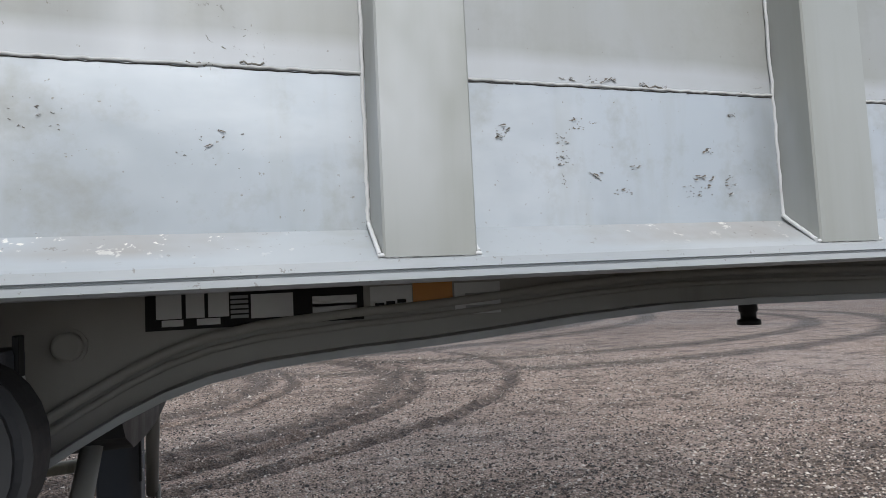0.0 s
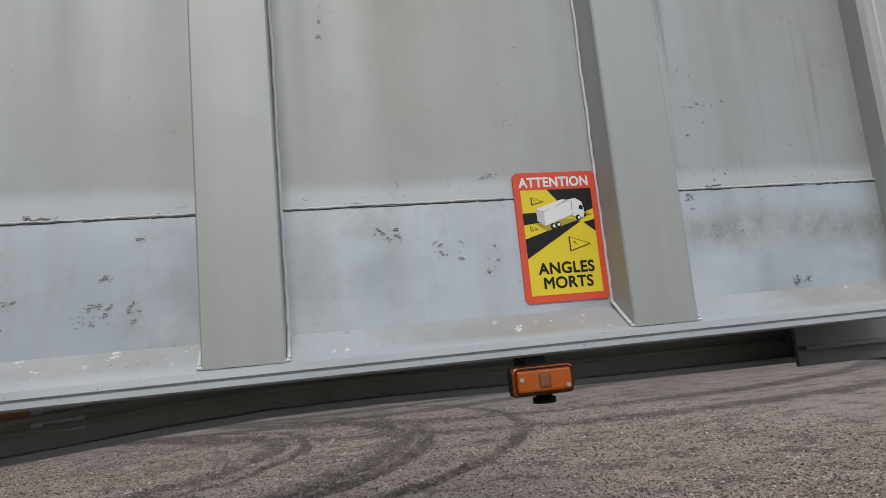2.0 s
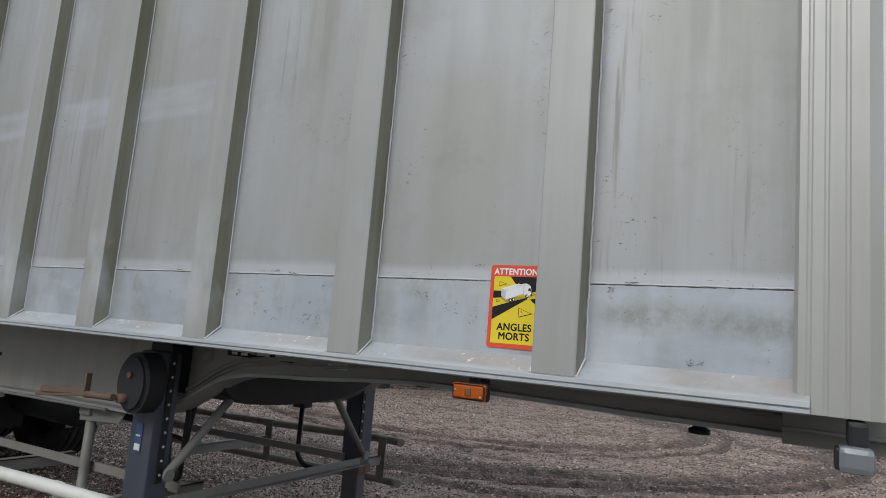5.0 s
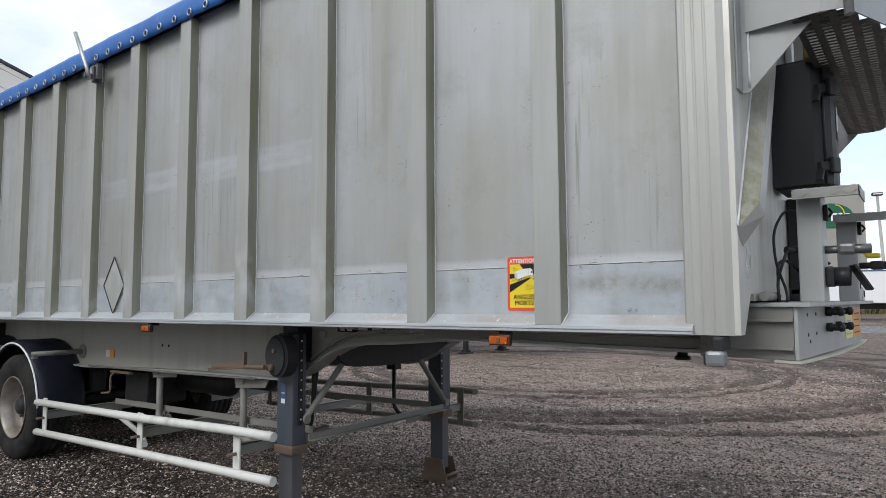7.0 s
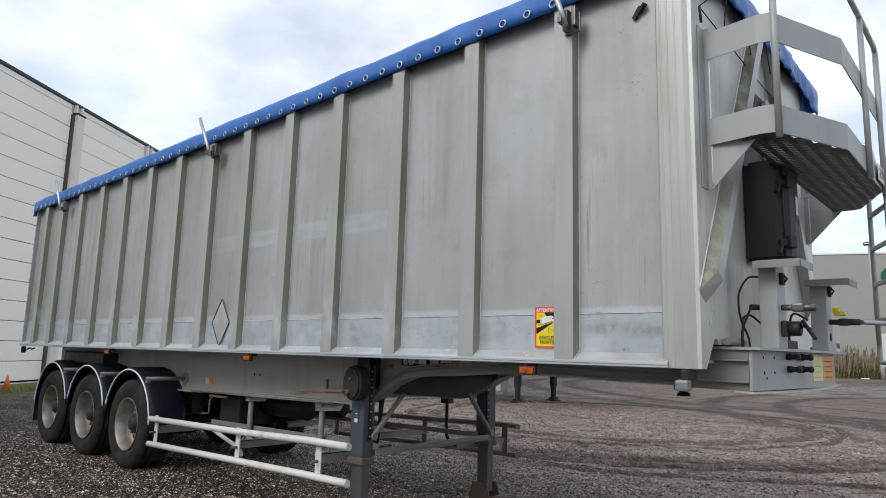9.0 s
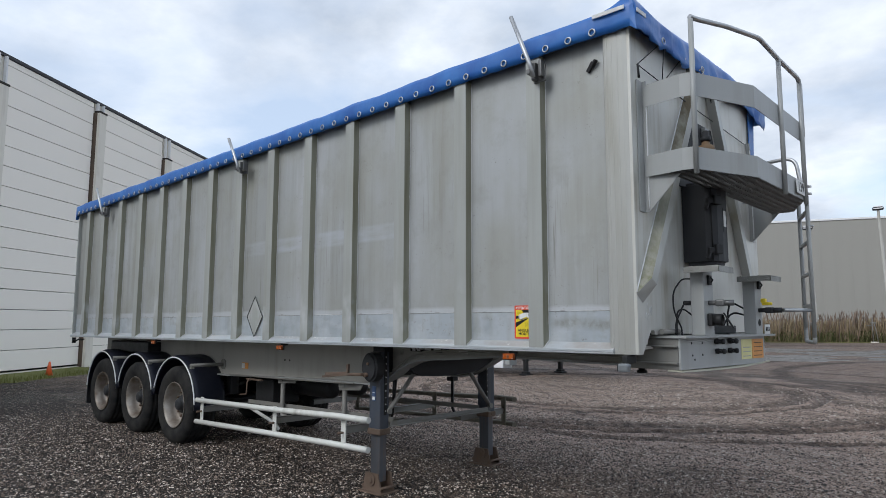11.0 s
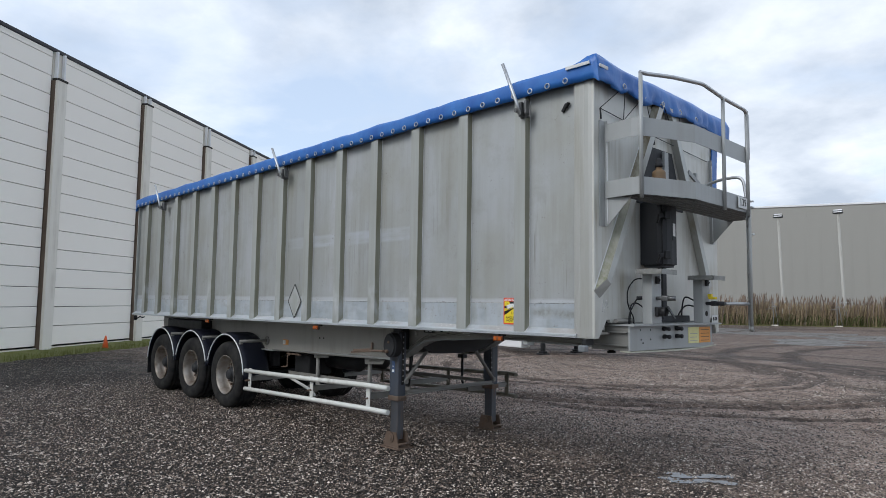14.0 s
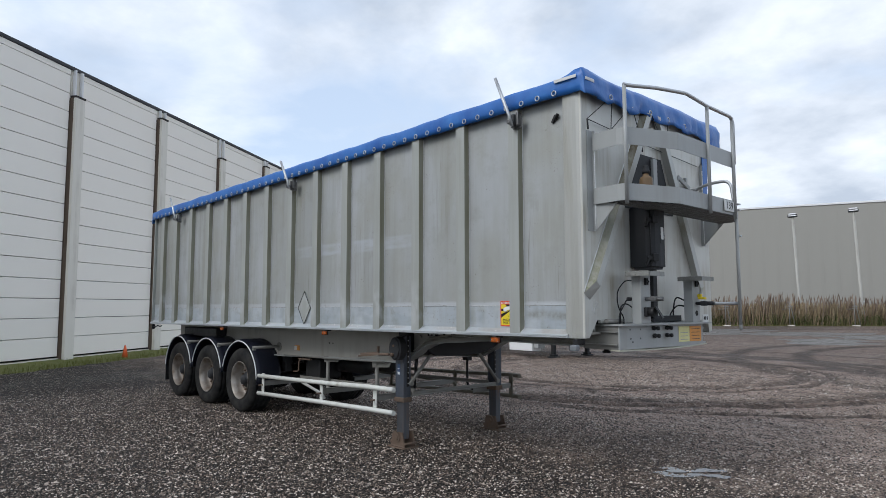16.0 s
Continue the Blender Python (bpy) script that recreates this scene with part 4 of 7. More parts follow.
def build_wheels():
    tyre = B()
    prof = [(0.290, 0.045), (0.305, 0.020), (0.33, 0.006), (0.40, -0.012), (0.46, -0.012), (0.495, 0.002), (0.515, 0.022)]
    grooves = []
    w = 0.37
    for k, c in enumerate((0.075, 0.145, 0.225, 0.295)):
        grooves += [(R_T - 0.001, c - 0.011), (R_T - 0.014, c - 0.008), (R_T - 0.014, c + 0.008), (R_T - 0.001, c + 0.011)]
    prof += [(R_T - 0.004, 0.04)] + grooves + [(R_T - 0.004, w - 0.04)]
    prof += [(0.515, w - 0.022), (0.495, w - 0.002), (0.46, w + 0.012), (0.40, w + 0.012), (0.33, w - 0.006), (0.290, w - 0.045)]
    lathe(tyre, prof, 56, "y", closed=True)
    me_t = mesh_of("tyre", tyre, "rubber")
    rim = B()
    lathe(rim, [(0.292, 0.046), (0.306, 0.012), (0.312, 0.004), (0.309, -0.001), (0.300, 0.002), (0.288, 0.025), (0.272, 0.05), (0.262, 0.10), (0.258, 0.16), (0.225, 0.175), (0.20, 0.165), (0.17, 0.15), (0.14, 0.148), (0.05, 0.148)], 48, "y", first=False)
    me_r = mesh_of("rim", rim, "rim")
    hub = B()
    lathe(hub, [(0.125, 0.16), (0.125, 0.125), (0.112, 0.11), (0.085, 0.105), (0.08, 0.07), (0.072, 0.055), (0.02, 0.05)], 28, "y")
    me_h = mesh_of("hub", hub, "dark")
    nut = B()
    lathe(nut, [(0.016, 0.15), (0.016, 0.125), (0.012, 0.118)], 6, "y")
    me_n = mesh_of("wheel_nut", nut, "rust")
    for x in WHEELS_X:
        for side in (0, 1):
            wob = new("wheel")
            wob.parent = trailer
            wob.matrix_basis = pose(x - 0.4, (0.075 if side == 0 else 2.375) - 1.2, HUB_Z, 0, 11 * x, 0 if side == 0 else 180)
            tagged(wob, "dusty wheel with worn black tyre")
            for nm, me in (("tyre", me_t), ("rim", me_r), ("hub", me_h)):
                o = new(nm, me)
                o.parent = wob
            for k in range(10):
                o = new("wheel_nut", me_n)
                o.parent = wob
                o.location = (0.168 * math.cos(k * math.tau / 10), 0.0, 0.168 * math.sin(k * math.tau / 10))
        bm = B()
        tube(bm, [(x, 0.25, HUB_Z), (x, 2.2, HUB_Z)], 0.065, 14)
        box(bm, x - 0.09, x + 0.09, 0.56, 0.70, HUB_Z - 0.1, HUB_Z + 0.12, 0.02)
        box(bm, x - 0.09, x + 0.09, 1.75, 1.89, HUB_Z - 0.1, HUB_Z + 0.12, 0.02)
        tpart("axle", bm, "black")
        for y in (0.66, 1.8):
            bm = B()
            beam(bm, (x + 0.55, y, 0.72), (x - 0.35, y, HUB_Z - 0.06), 0.10, 0.06, 0.01)
            lathe(bm, [(0.12, 0.62), (0.15, 0.66), (0.13, 0.72), (0.15, 0.78), (0.13, 0.84), (0.12, 0.92)], 20, "z", (x - 0.36, y, 0.0))
            box(bm, x + 0.46, x + 0.60, y - 0.06, y + 0.06, 0.66, 0.96, 0.01)
            tpart("trailing_arm", bm, "black")


def build_mudguards():
    a0, a1, n = radians(-4), radians(184), 26
    r = 0.635
    for x in WHEELS_X:
        for y0, y1 in ((0.065, 0.50), (1.95, 2.385)):
            bm = B()
            rows = []
            lim0 = a0 if x == WHEELS_X[0] else radians(6)
            lim1 = a1 if x == WHEELS_X[-1] else radians(172)
            for k in range(n + 1):
                a = lim0 + (lim1 - lim0) * k / n
                c, s = math.cos(a), math.sin(a)
                ys = [(y0, r - 0.03), (y0, r - 0.008), (y0 + 0.012, r + 0.002), (y0 + 0.05, r + 0.022), (y0 + 0.09, r + 0.026), (y1 - 0.05, r + 0.026), (y1, r + 0.01), (y1, r - 0.03)]
                rows.append([bm.verts.new((x + q * c, y, HUB_Z + 0.02 + q * s)) for y, q in ys])
            for p, q in zip(rows, rows[1:]):
                for i in range(7):
                    bm.faces.new((p[i], p[i + 1], q[i + 1], q[i])).smooth = True
            ob = tpart("mudguard", bm, "guard", "dark navy plastic mudguard with white edge trim")
            ob.modifiers.new("thickness", "SOLIDIFY").thickness = 0.006
            if y0 < 1:
                bm = B()
                tube(bm, [(x + (r - 0.006) * math.cos(lim0 + 0.12 + (lim1 - lim0 - 0.25) * k / 40), y0 - 0.006, HUB_Z + 0.02 + (r - 0.006) * math.sin(lim0 + 0.12 + (lim1 - lim0 - 0.25) * k / 40)) for k in range(41)], 0.0095, 8)
                tpart("edge_trim", bm, "truckwhite", "white rubber edge trim", ob)
            bm = B()
            ym = 0.5 if y0 < 1 else 1.94
            ye = 0.02 if y0 < 1 else 2.43
            tube(bm, [(x + 0.56, ye, 1.075), (x + 0.56, ym, 1.075)], 0.024, 12)
            box(bm, x + 0.535, x + 0.585, min(ye + 0.03, ye - 0.03) + 0.03, min(ye + 0.03, ye - 0.03) + 0.075, 1.03, 1.075, 0.006)
            if x == WHEELS_X[0]:
                lathe(bm, [(0.07, -0.012), (0.07, 0.0)], 20, "y", (x + 0.56, ym - 0.004, 1.075))
            tpart("guard_stay", bm, "under", "grey mudguard stay tube", ob)
    # rear mud flap
    bm = B()
    box(bm, -7.03, -7.015, 0.07, 0.48, 0.26, 0.70, 0.004)
    tpart("mud_flap", bm, "black", "black rubber mud flap")


build_wheels()
build_mudguards()


# ---------------------------------------------------------------- landing legs
def build_leg(y0, out, dx=0.0):
    """Outer tube, sliding inner tube, gear case and rusty foot; out is the side that faces away from the trailer."""
    x0, x1, y1 = 0.172 + dx, 0.334 + dx, y0 + 0.12
    zc = 0.58
    bm = B()
    box(bm, x0, x1, y0, y1, zc, 1.36, 0.012)
    leg = tpart("landing_leg", bm, "leg", "dark blue-grey landing leg with rusty foot")
    bm = B()
    box(bm, x0 - 0.012, x1 + 0.012, y0 - 0.012, y1 + 0.012, zc - 0.03, zc + 0.03, 0.012)
    tube(bm, [(x0 - 0.02, (y0 + y1) / 2, zc), (x1 + 0.02, (y0 + y1) / 2, zc)], 0.014, 8)
    tpart("collar", bm, "rust", "", leg)
    bm = B()
    box(bm, x0 + 0.014, x1 - 0.014, y0 + 0.014, y1 - 0.014, 0.10, zc, 0.01)
    tpart("inner_tube", bm, "legworn", "scraped inner tube", leg)
    bm = B()
    cx, cy = (x0 + x1) / 2, (y0 + y1) / 2
    box(bm, cx - 0.16, cx + 0.17, cy - 0.13, cy + 0.13, 0.002, 0.018, 0.006)
    prism(bm, [(cx - 0.13, 0.018), (cx + 0.14, 0.018), (cx + 0.09, 0.19), (cx - 0.09, 0.19)], "y", cy - 0.09, cy - 0.075)
    prism(bm, [(cx - 0.13, 0.018), (cx + 0.14, 0.018), (cx + 0.09, 0.19), (cx - 0.09, 0.19)], "y", cy + 0.075, cy + 0.09)
    tube(bm, [(cx - 0.0, cy - 0.12, 0.13), (cx - 0.0, cy + 0.12, 0.13)], 0.03, 12)
    lathe(bm, [(0.06, -0.012), (0.06, 0.0)], 14, "y", (cx, cy - 0.092, 0.13))
    for dx in (-0.12, 0.14):
        tube(bm, [(cx + dx, cy - 0.1, 0.06), (cx + dx, cy + 0.1, 0.06)], 0.014, 8)
    tpart("foot", bm, "rust", "rusty pivoting foot", leg)
    # perforated mounting plate
    bm = B()
    ym = y0 + 0.05 if out < 0 else y0
    box(bm, x1 - 0.004, x1 + 0.006, min(ym, ym - 0.035 * out), max(ym, ym - 0.035 * out), 0.74, 1.38, 0.003)
    plate = tpart("mounting_plate", bm, "black", "", leg)
    for k in range(9):
        bm = B()
        lathe(bm, [(0.0065, 0.0), (0.0065, 0.003)], 10, "x", (x1 + 0.0065, ym - out * 0.018, 0.78 + 0.066 * k))
        tpart("plate_hole", bm, "paper", "", plate)
    return leg


def build_legs():
    leg = build_leg(0.25, -1, -0.02)
    far = build_leg(1.97, 1, -0.045)
    # oval gear case with crank on the near leg
    bm = B()
    y = 0.25
    n = 26
    out = []
    for k in range(n):
        a = k * math.tau / n
        out.append((0.262 + 0.115 * math.cos(a), 1.213 + 0.142 * math.sin(a)))
    prism(bm, out, "y", 0.135, 0.25)
    bmesh.ops.bevel(bm, geom=[e for e in bm.edges if abs(e.verts[0].co.y - e.verts[1].co.y) < 1e-5 and e.verts[0].co.y < 0.2], offset=0.02, segments=3, affect="EDGES")
    gear = tpart("gear_case", bm, "dark", "dark round-faced gear case", leg)
    bm = B()
    tube(bm, [(0.24, 0.10, 1.14), (0.24, 0.15, 1.14)], 0.022, 10)
    lathe(bm, [(0.014, 0.12), (0.014, 0.134)], 8, "y", (0.262, 0.0, 1.25))
    tube(bm, [(0.24, 0.075, 1.145), (0.10, 0.08, 1.14), (0.02, 0.08, 1.135)], 0.016, 8)
    beam(bm, (0.06, 0.085, 1.14), (-0.42, 0.10, 1.09), 0.022, 0.022, 0.004)
    beam(bm, (0.02, 0.085, 1.15), (-0.36, 0.085, 1.12), 0.014, 0.03, 0.004)
    box(bm, 0.0, 0.022, 0.07, 0.10, 1.15, 1.235, 0.004)
    tpart("crank_handle", bm, "rust", "rusty folded crank handle", gear)
    bm = B()
    box(bm, 0.20, 0.25, 0.2445, 0.248, 0.88, 1.02, 0.001)
    lab = tpart("leg_label", bm, M["blueprint"], "blue and white maker's label", leg)
    bm = B()
    box(bm, 0.205, 0.245, 0.2425, 0.2443, 0.89, 0.92)
    tpart("label_field", bm, "paper", "", lab)
    bm = B()
    box(bm, 0.21, 0.24, 0.2425, 0.2443, 0.955, 0.962)
    tpart("label_field", bm, "paper", "", lab)
    # cross bar and diagonal stays
    bm = B()
    box(bm, 0.335, 0.345, 0.37, 1.905, 0.63, 0.678, 0.003)
    box(bm, 0.335, 0.385, 0.37, 1.905, 0.63, 0.637, 0.002)
    tpart("cross_bar", bm, "under", "grey angle-iron cross bar")
    for a, b in (((0.335, 0.345, 0.78), (0.36, 0.76, 1.22)), ((0.33, 1.95, 0.69), (0.40, 1.40, 1.22))):
        bm = B()
        tube(bm, [a, b], 0.023, 10)
        lathe(bm, [(0.03, 0.345), (0.03, 0.36)], 12, "x", (0, a[1], a[2]))
        tpart("diagonal_stay", bm, "under", "grey tubular diagonal stay")
    for y0, y1 in ((0.372, 0.498), (1.945, 1.968)):
        bm = B()
        box(bm, 0.058, 0.228, y0, y1, 1.15, 1.42, 0.01)
        tpart("leg_bracket", bm, "black", "black leg mounting bracket")


M["blueprint"] = plain("blue_print", (0.05, 0.09, 0.19), 0.5)
build_legs()


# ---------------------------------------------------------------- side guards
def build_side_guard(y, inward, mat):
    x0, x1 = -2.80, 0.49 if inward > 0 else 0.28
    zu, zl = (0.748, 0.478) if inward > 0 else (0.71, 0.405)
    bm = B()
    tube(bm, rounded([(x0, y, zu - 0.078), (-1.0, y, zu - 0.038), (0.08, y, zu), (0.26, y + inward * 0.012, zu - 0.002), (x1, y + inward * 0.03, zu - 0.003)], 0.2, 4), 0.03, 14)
    g = tpart("side_guard", bm, mat, "chalky white tubular side guard" if inward > 0 else "dark cream tubular side guard")
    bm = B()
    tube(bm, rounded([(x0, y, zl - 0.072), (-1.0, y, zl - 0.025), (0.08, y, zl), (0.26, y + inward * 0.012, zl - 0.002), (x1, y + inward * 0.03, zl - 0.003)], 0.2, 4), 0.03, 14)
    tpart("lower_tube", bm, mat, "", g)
    for x, dz in ((0.115, 0.0), (-1.08, -0.03), (-2.72, -0.06)):
        bm = B()
        box(bm, x - 0.035, x + 0.035, min(y + inward * 0.03, y + inward * 0.042), max(y + inward * 0.03, y + inward * 0.042), zl + dz - 0.02, zu + dz + 0.02, 0.003)
        up = tpart("upright", bm, mat, "", g)
        bm = B()
        tube(bm, [(x, y - inward * 0.035, (zl + zu) / 2 - 0.02 + dz), (x, y + inward * 0.05, (zl + zu) / 2 - 0.02 + dz)], 0.012, 6)
        tpart("bolt", bm, "rust", "", up)
        # angle bar running back to the chassis
        bm = B()
        yy = y + inward * 0.04
        ye = y + inward * 0.85
        zz = (zl + zu) / 2 + dz
        box(bm, x - 0.004, x + 0.004, min(yy, ye), max(yy, ye), zz - 0.035, zz + 0.035, 0.001)
        box(bm, x - 0.05, x + 0.004, min(yy, ye), max(yy, ye), zz + 0.027, zz + 0.035, 0.001)
        tpart("support_bar", bm, "under", "", g)
    for x in ((-0.55, -1.75) if inward > 0 else (-0.25, -1.75)):
        bm = B()
        yc = 0.5 if inward > 0 else 1.94
        tube(bm, rounded([(x, yc, 0.97), (x, yc, 0.60), (x + 0.04, yc + inward * 0.0 - inward * 0.03, 0.53), (x + 0.22, yc - inward * 0.05, 0.51)], 0.09, 5), 0.028 if inward > 0 else 0.018, 12)
        if inward > 0:
            prism(bm, [(x - 0.06, 0.985), (x + 0.34, 0.99), (x + 0.30, 0.93), (x - 0.06, 0.905)], "y", yc - 0.034, yc - 0.026)
        box(bm, x - 0.05, x + 0.05, yc - 0.05, yc + 0.05, 0.94, 0.99, 0.006)
        tpart("hanger_tube", bm, "under" if inward > 0 else "black", "", g)
    bm = B()
    tube(bm, rounded([(-2.1, y + inward * 0.35, 0.60), (-1.3, y + inward * 0.18, 0.52), (-1.05, y + inward * 0.06, 0.50)], 0.1, 4), 0.02, 10)
    tpart("brace_tube", bm, mat, "", g)
    bm = B()
    beam(bm, (-2.6, y + inward * 0.62, 0.62), (0.2, y + inward * 0.62, 0.66), 0.012, 0.05, 0.002)
    tpart("inner_rail", bm, "under", "", g)


build_side_guard(-0.075, 1, "white")
M["darkcream"] = painted("dark_cream_paint", (0.21, 0.195, 0.155), 0.6, (0.08, 0.07, 0.05), 0.8, 3)
build_side_guard(2.53, -1, "darkcream")


def build_underneath():
    # twin air tanks and spare carrier between the beams
    for y in (0.95, 1.4):
        bm = B()
        lathe(bm, [(0.02, -1.25), (0.09, -1.24), (0.125, -1.2), (0.125, -0.45), (0.09, -0.41), (0.02, -0.40)], 20, "x", (-0.9, y, 0.84))
        tpart("air_tank", bm, "black", "black air tank")
    bm = B()
    box(bm, -2.45, -2.05, 0.55, 0.95, 0.62, 0.92, 0.02)
    tpart("valve_box", bm, "black")
    bm = B()
    tube(bm, rounded([(-2.35, 0.42, 0.93), (-2.35, 0.36, 0.90), (-2.35, 0.36, 0.74), (-2.47, 0.34, 0.73)], 0.03, 4), 0.010, 8)
    box(bm, -2.45, -2.1, 0.40, 0.44, 0.915, 0.935, 0.004)
    tpart("spare_crank", bm, "rust", "rusty cranked handle")
    bm = B()
    for k in range(2):
        tube(bm, rounded([(0.16, 0.58 + 0.05 * k, 1.2), (0.13, 0.6, 0.82), (0.05, 0.66, 0.64 + 0.04 * k), (-0.12, 0.72, 0.68), (-0.2, 0.75, 1.0)], 0.12, 5), 0.014, 8)
    tpart("air_hose", bm, "black", "looped black air hoses")
    bm = B()
    tube(bm, [(-2.9, 0.415, 0.955), (-1.5, 0.415, 0.975), (-0.3, 0.415, 1.0)], 0.010, 6)
    tpart("brake_pipe", bm, "under")


build_underneath()


# ---------------------------------------------------------------- small things on rail and chassis
M["lampgrey"] = plain("clear_lamp_plastic", (0.24, 0.255, 0.27), 0.2, 0.3)
M["brownlens"] = plain("brown_lens_mark", (0.20, 0.07, 0.02), 0.4)


def build_lamps():
    for x in (2.145, -0.975, -4.15):
        zz = zb(x) - 0.042
        bm = B()
        box(bm, x - 0.058, x + 0.058, -0.070, -0.045, zz - 0.027, zz + 0.027, 0.012)
        lamp = tpart("marker_lamp", bm, "black", "amber side marker lamp in black housing")
        bm = B()
        box(bm, x - 0.056, x + 0.056, -0.082, -0.070, zz - 0.025, zz + 0.025, 0.008)
        lens = tpart("lens", bm, "amber", "ribbed amber lens", lamp)
        bm = B()
        loop = rounded([(x, -0.0822, zz - 0.0212), (x + 0.052, -0.0822, zz - 0.0212), (x + 0.052, -0.0822, zz + 0.0212), (x - 0.052, -0.0822, zz + 0.0212), (x - 0.052, -0.0822, zz - 0.0212), (x, -0.0822, zz - 0.0212)], 0.009, 4)
        tube(bm, loop, 0.0016, 6)
        tpart("gasket", bm, "ink", "", lamp)
        bm = B()
        box(bm, x - 0.0495, x + 0.0495, -0.086, -0.081, zz - 0.0185, zz + 0.0185, 0.004)
        tpart("lens_face", bm, "amber", "", lamp)
        bm = B()
        box(bm, x - 0.010, x + 0.010, -0.0885, -0.085, zz - 0.012, zz + 0.012, 0.003)
        tpart("lens_bulb_mark", bm, M["brownlens"], "", lamp)
        for dx in (-0.042, 0.042):
            bm = B()
            lathe(bm, [(0.0038, -0.0885), (0.0038, -0.085)], 10, "y", (x + dx, 0, zz - 0.012 * (1 if dx > 0 else -0.3)))
            tpart("screw", bm, "zinc", "", lamp)
        bm = B()
        box(bm, x - 0.02, x + 0.02, -0.045, 0.02, zz + 0.02, zz + 0.052, 0.002)
        tpart("lamp_bracket", bm, "black", "", lamp)
    # white front corner lamp on a rubber stalk
    bm = B()
    box(bm, 3.085, 3.155, -0.13, -0.065, 1.332, 1.390, 0.014)
    l = tpart("corner_lamp", bm, "lampgrey", "small clear position lamp on black stalk")
    bm = B()
    box(bm, 3.105, 3.145, -0.10, 0.03, 1.385, 1.44, 0.008)
    box(bm, 3.078, 3.096, -0.125, -0.07, 1.336, 1.386, 0.008)
    tpart("lamp_stalk", bm, "black", "", l)
    bm = B()
    box(bm, -2.70, -2.56, 0.488, 0.498, 1.04, 1.12, 0.003)
    r = tpart("reflector", bm, "orange", "faded orange reflector with white label")
    bm = B()
    box(bm, -2.70, -2.63, 0.483, 0.4878, 1.045, 1.11, 0.001)
    tpart("reflector_label", bm, "paper", "", r)
    for k, x in enumerate((-1.72, -1.62)):
        bm = B()
        lathe(bm, [(0.012, 0.495), (0.012, 0.4985)], 12, "y", (x, 0, 1.19))
        tpart("web_hole", bm, "ink")
    bm = B()
    lathe(bm, [(0.02, -0.022), (0.026, -0.02), (0.028, 0.0)], 18, "y", (0.349, 0.498, 1.348))
    lathe(bm, [(0.034, -0.006), (0.034, 0.0)], 18, "y", (0.349, 0.499, 1.348))
    tpart("ring_bolt", bm, "chassis", "ring bolt")


def flat(bm, x0, x1, y, z0, z1, sl=0.0):
    """A thin upright plate, leaning by sl along x."""
    x0, x1, z0, z1 = x0 - 0.022, x1 - 0.022, z0 - 0.028, z1 - 0.024
    prism(bm, [(x0, z0), (x1, z0 + sl * (x1 - x0)), (x1, z1 + sl * (x1 - x0)), (x0, z1)], "y", y - 0.0015, y)


def build_plates():
    y = 0.499
    bm = B()
    flat(bm, 0.505, 0.94, y, 1.395, 1.47)
    p = tpart("data_plate", bm, "ink", "black data plate with white fields")
    fields = [(0.525, 0.572), (0.58, 0.615), (0.622, 0.662)]
    for a, b in fields:
        bm = B()
        flat(bm, a, b, y - 0.0025, 1.417, 1.466)
        tpart("plate_field", bm, "paper", "", p)
    for a, b in ((0.535, 0.575), (0.60, 0.645)):
        bm = B()
        flat(bm, a, b, y - 0.0025, 1.402, 1.411)
        tpart("plate_field", bm, "paper", "", p)
    for a, b in ((0.705, 0.79), (0.83, 0.925)):
        for k in range(3 if a < 0.8 else 2):
            bm = B()
            flat(bm, a, b, y - 0.0025, 1.410 + 0.0165 * k, 1.4225 + 0.0165 * k + (0.006 if a > 0.8 else 0))
            tpart("plate_field", bm, "paper", "", p)
    for k in range(5):
        bm = B()
        flat(bm, 0.665, 0.70, y - 0.0025, 1.412 + 0.010 * k, 1.4145 + 0.010 * k)
        tpart("plate_text_bar", bm, "steel", "", p)
    bm = B()
    flat(bm, 0.955, 1.05, y, 1.415, 1.46)
    w = tpart("paper_label", bm, "paper", "soiled white label with dark bars")
    for k in range(3):
        bm = B()
        flat(bm, 0.965 + 0.025 * k, 0.985 + 0.025 * k, y - 0.0025, 1.42 + 0.003 * k, 1.424 + 0.003 * k)
        tpart("label_bar", bm, "ink", "", w)
    bm = B()
    flat(bm, 1.052, 1.145, y, 1.418, 1.465)
    tpart("orange_label", bm, "orange", "faded orange label")
    bm = B()
    flat(bm, 1.15, 1.262, y, 1.392, 1.46)
    w = tpart("paper_label", bm, "paper", "soiled cream label with bars")
    for k in range(3):
        bm = B()
        flat(bm, 1.175, 1.24, y - 0.0025, 1.405 + 0.014 * k, 1.408 + 0.014 * k)
        tpart("label_bar", bm, "steel", "", w)


build_lamps()
build_plates()


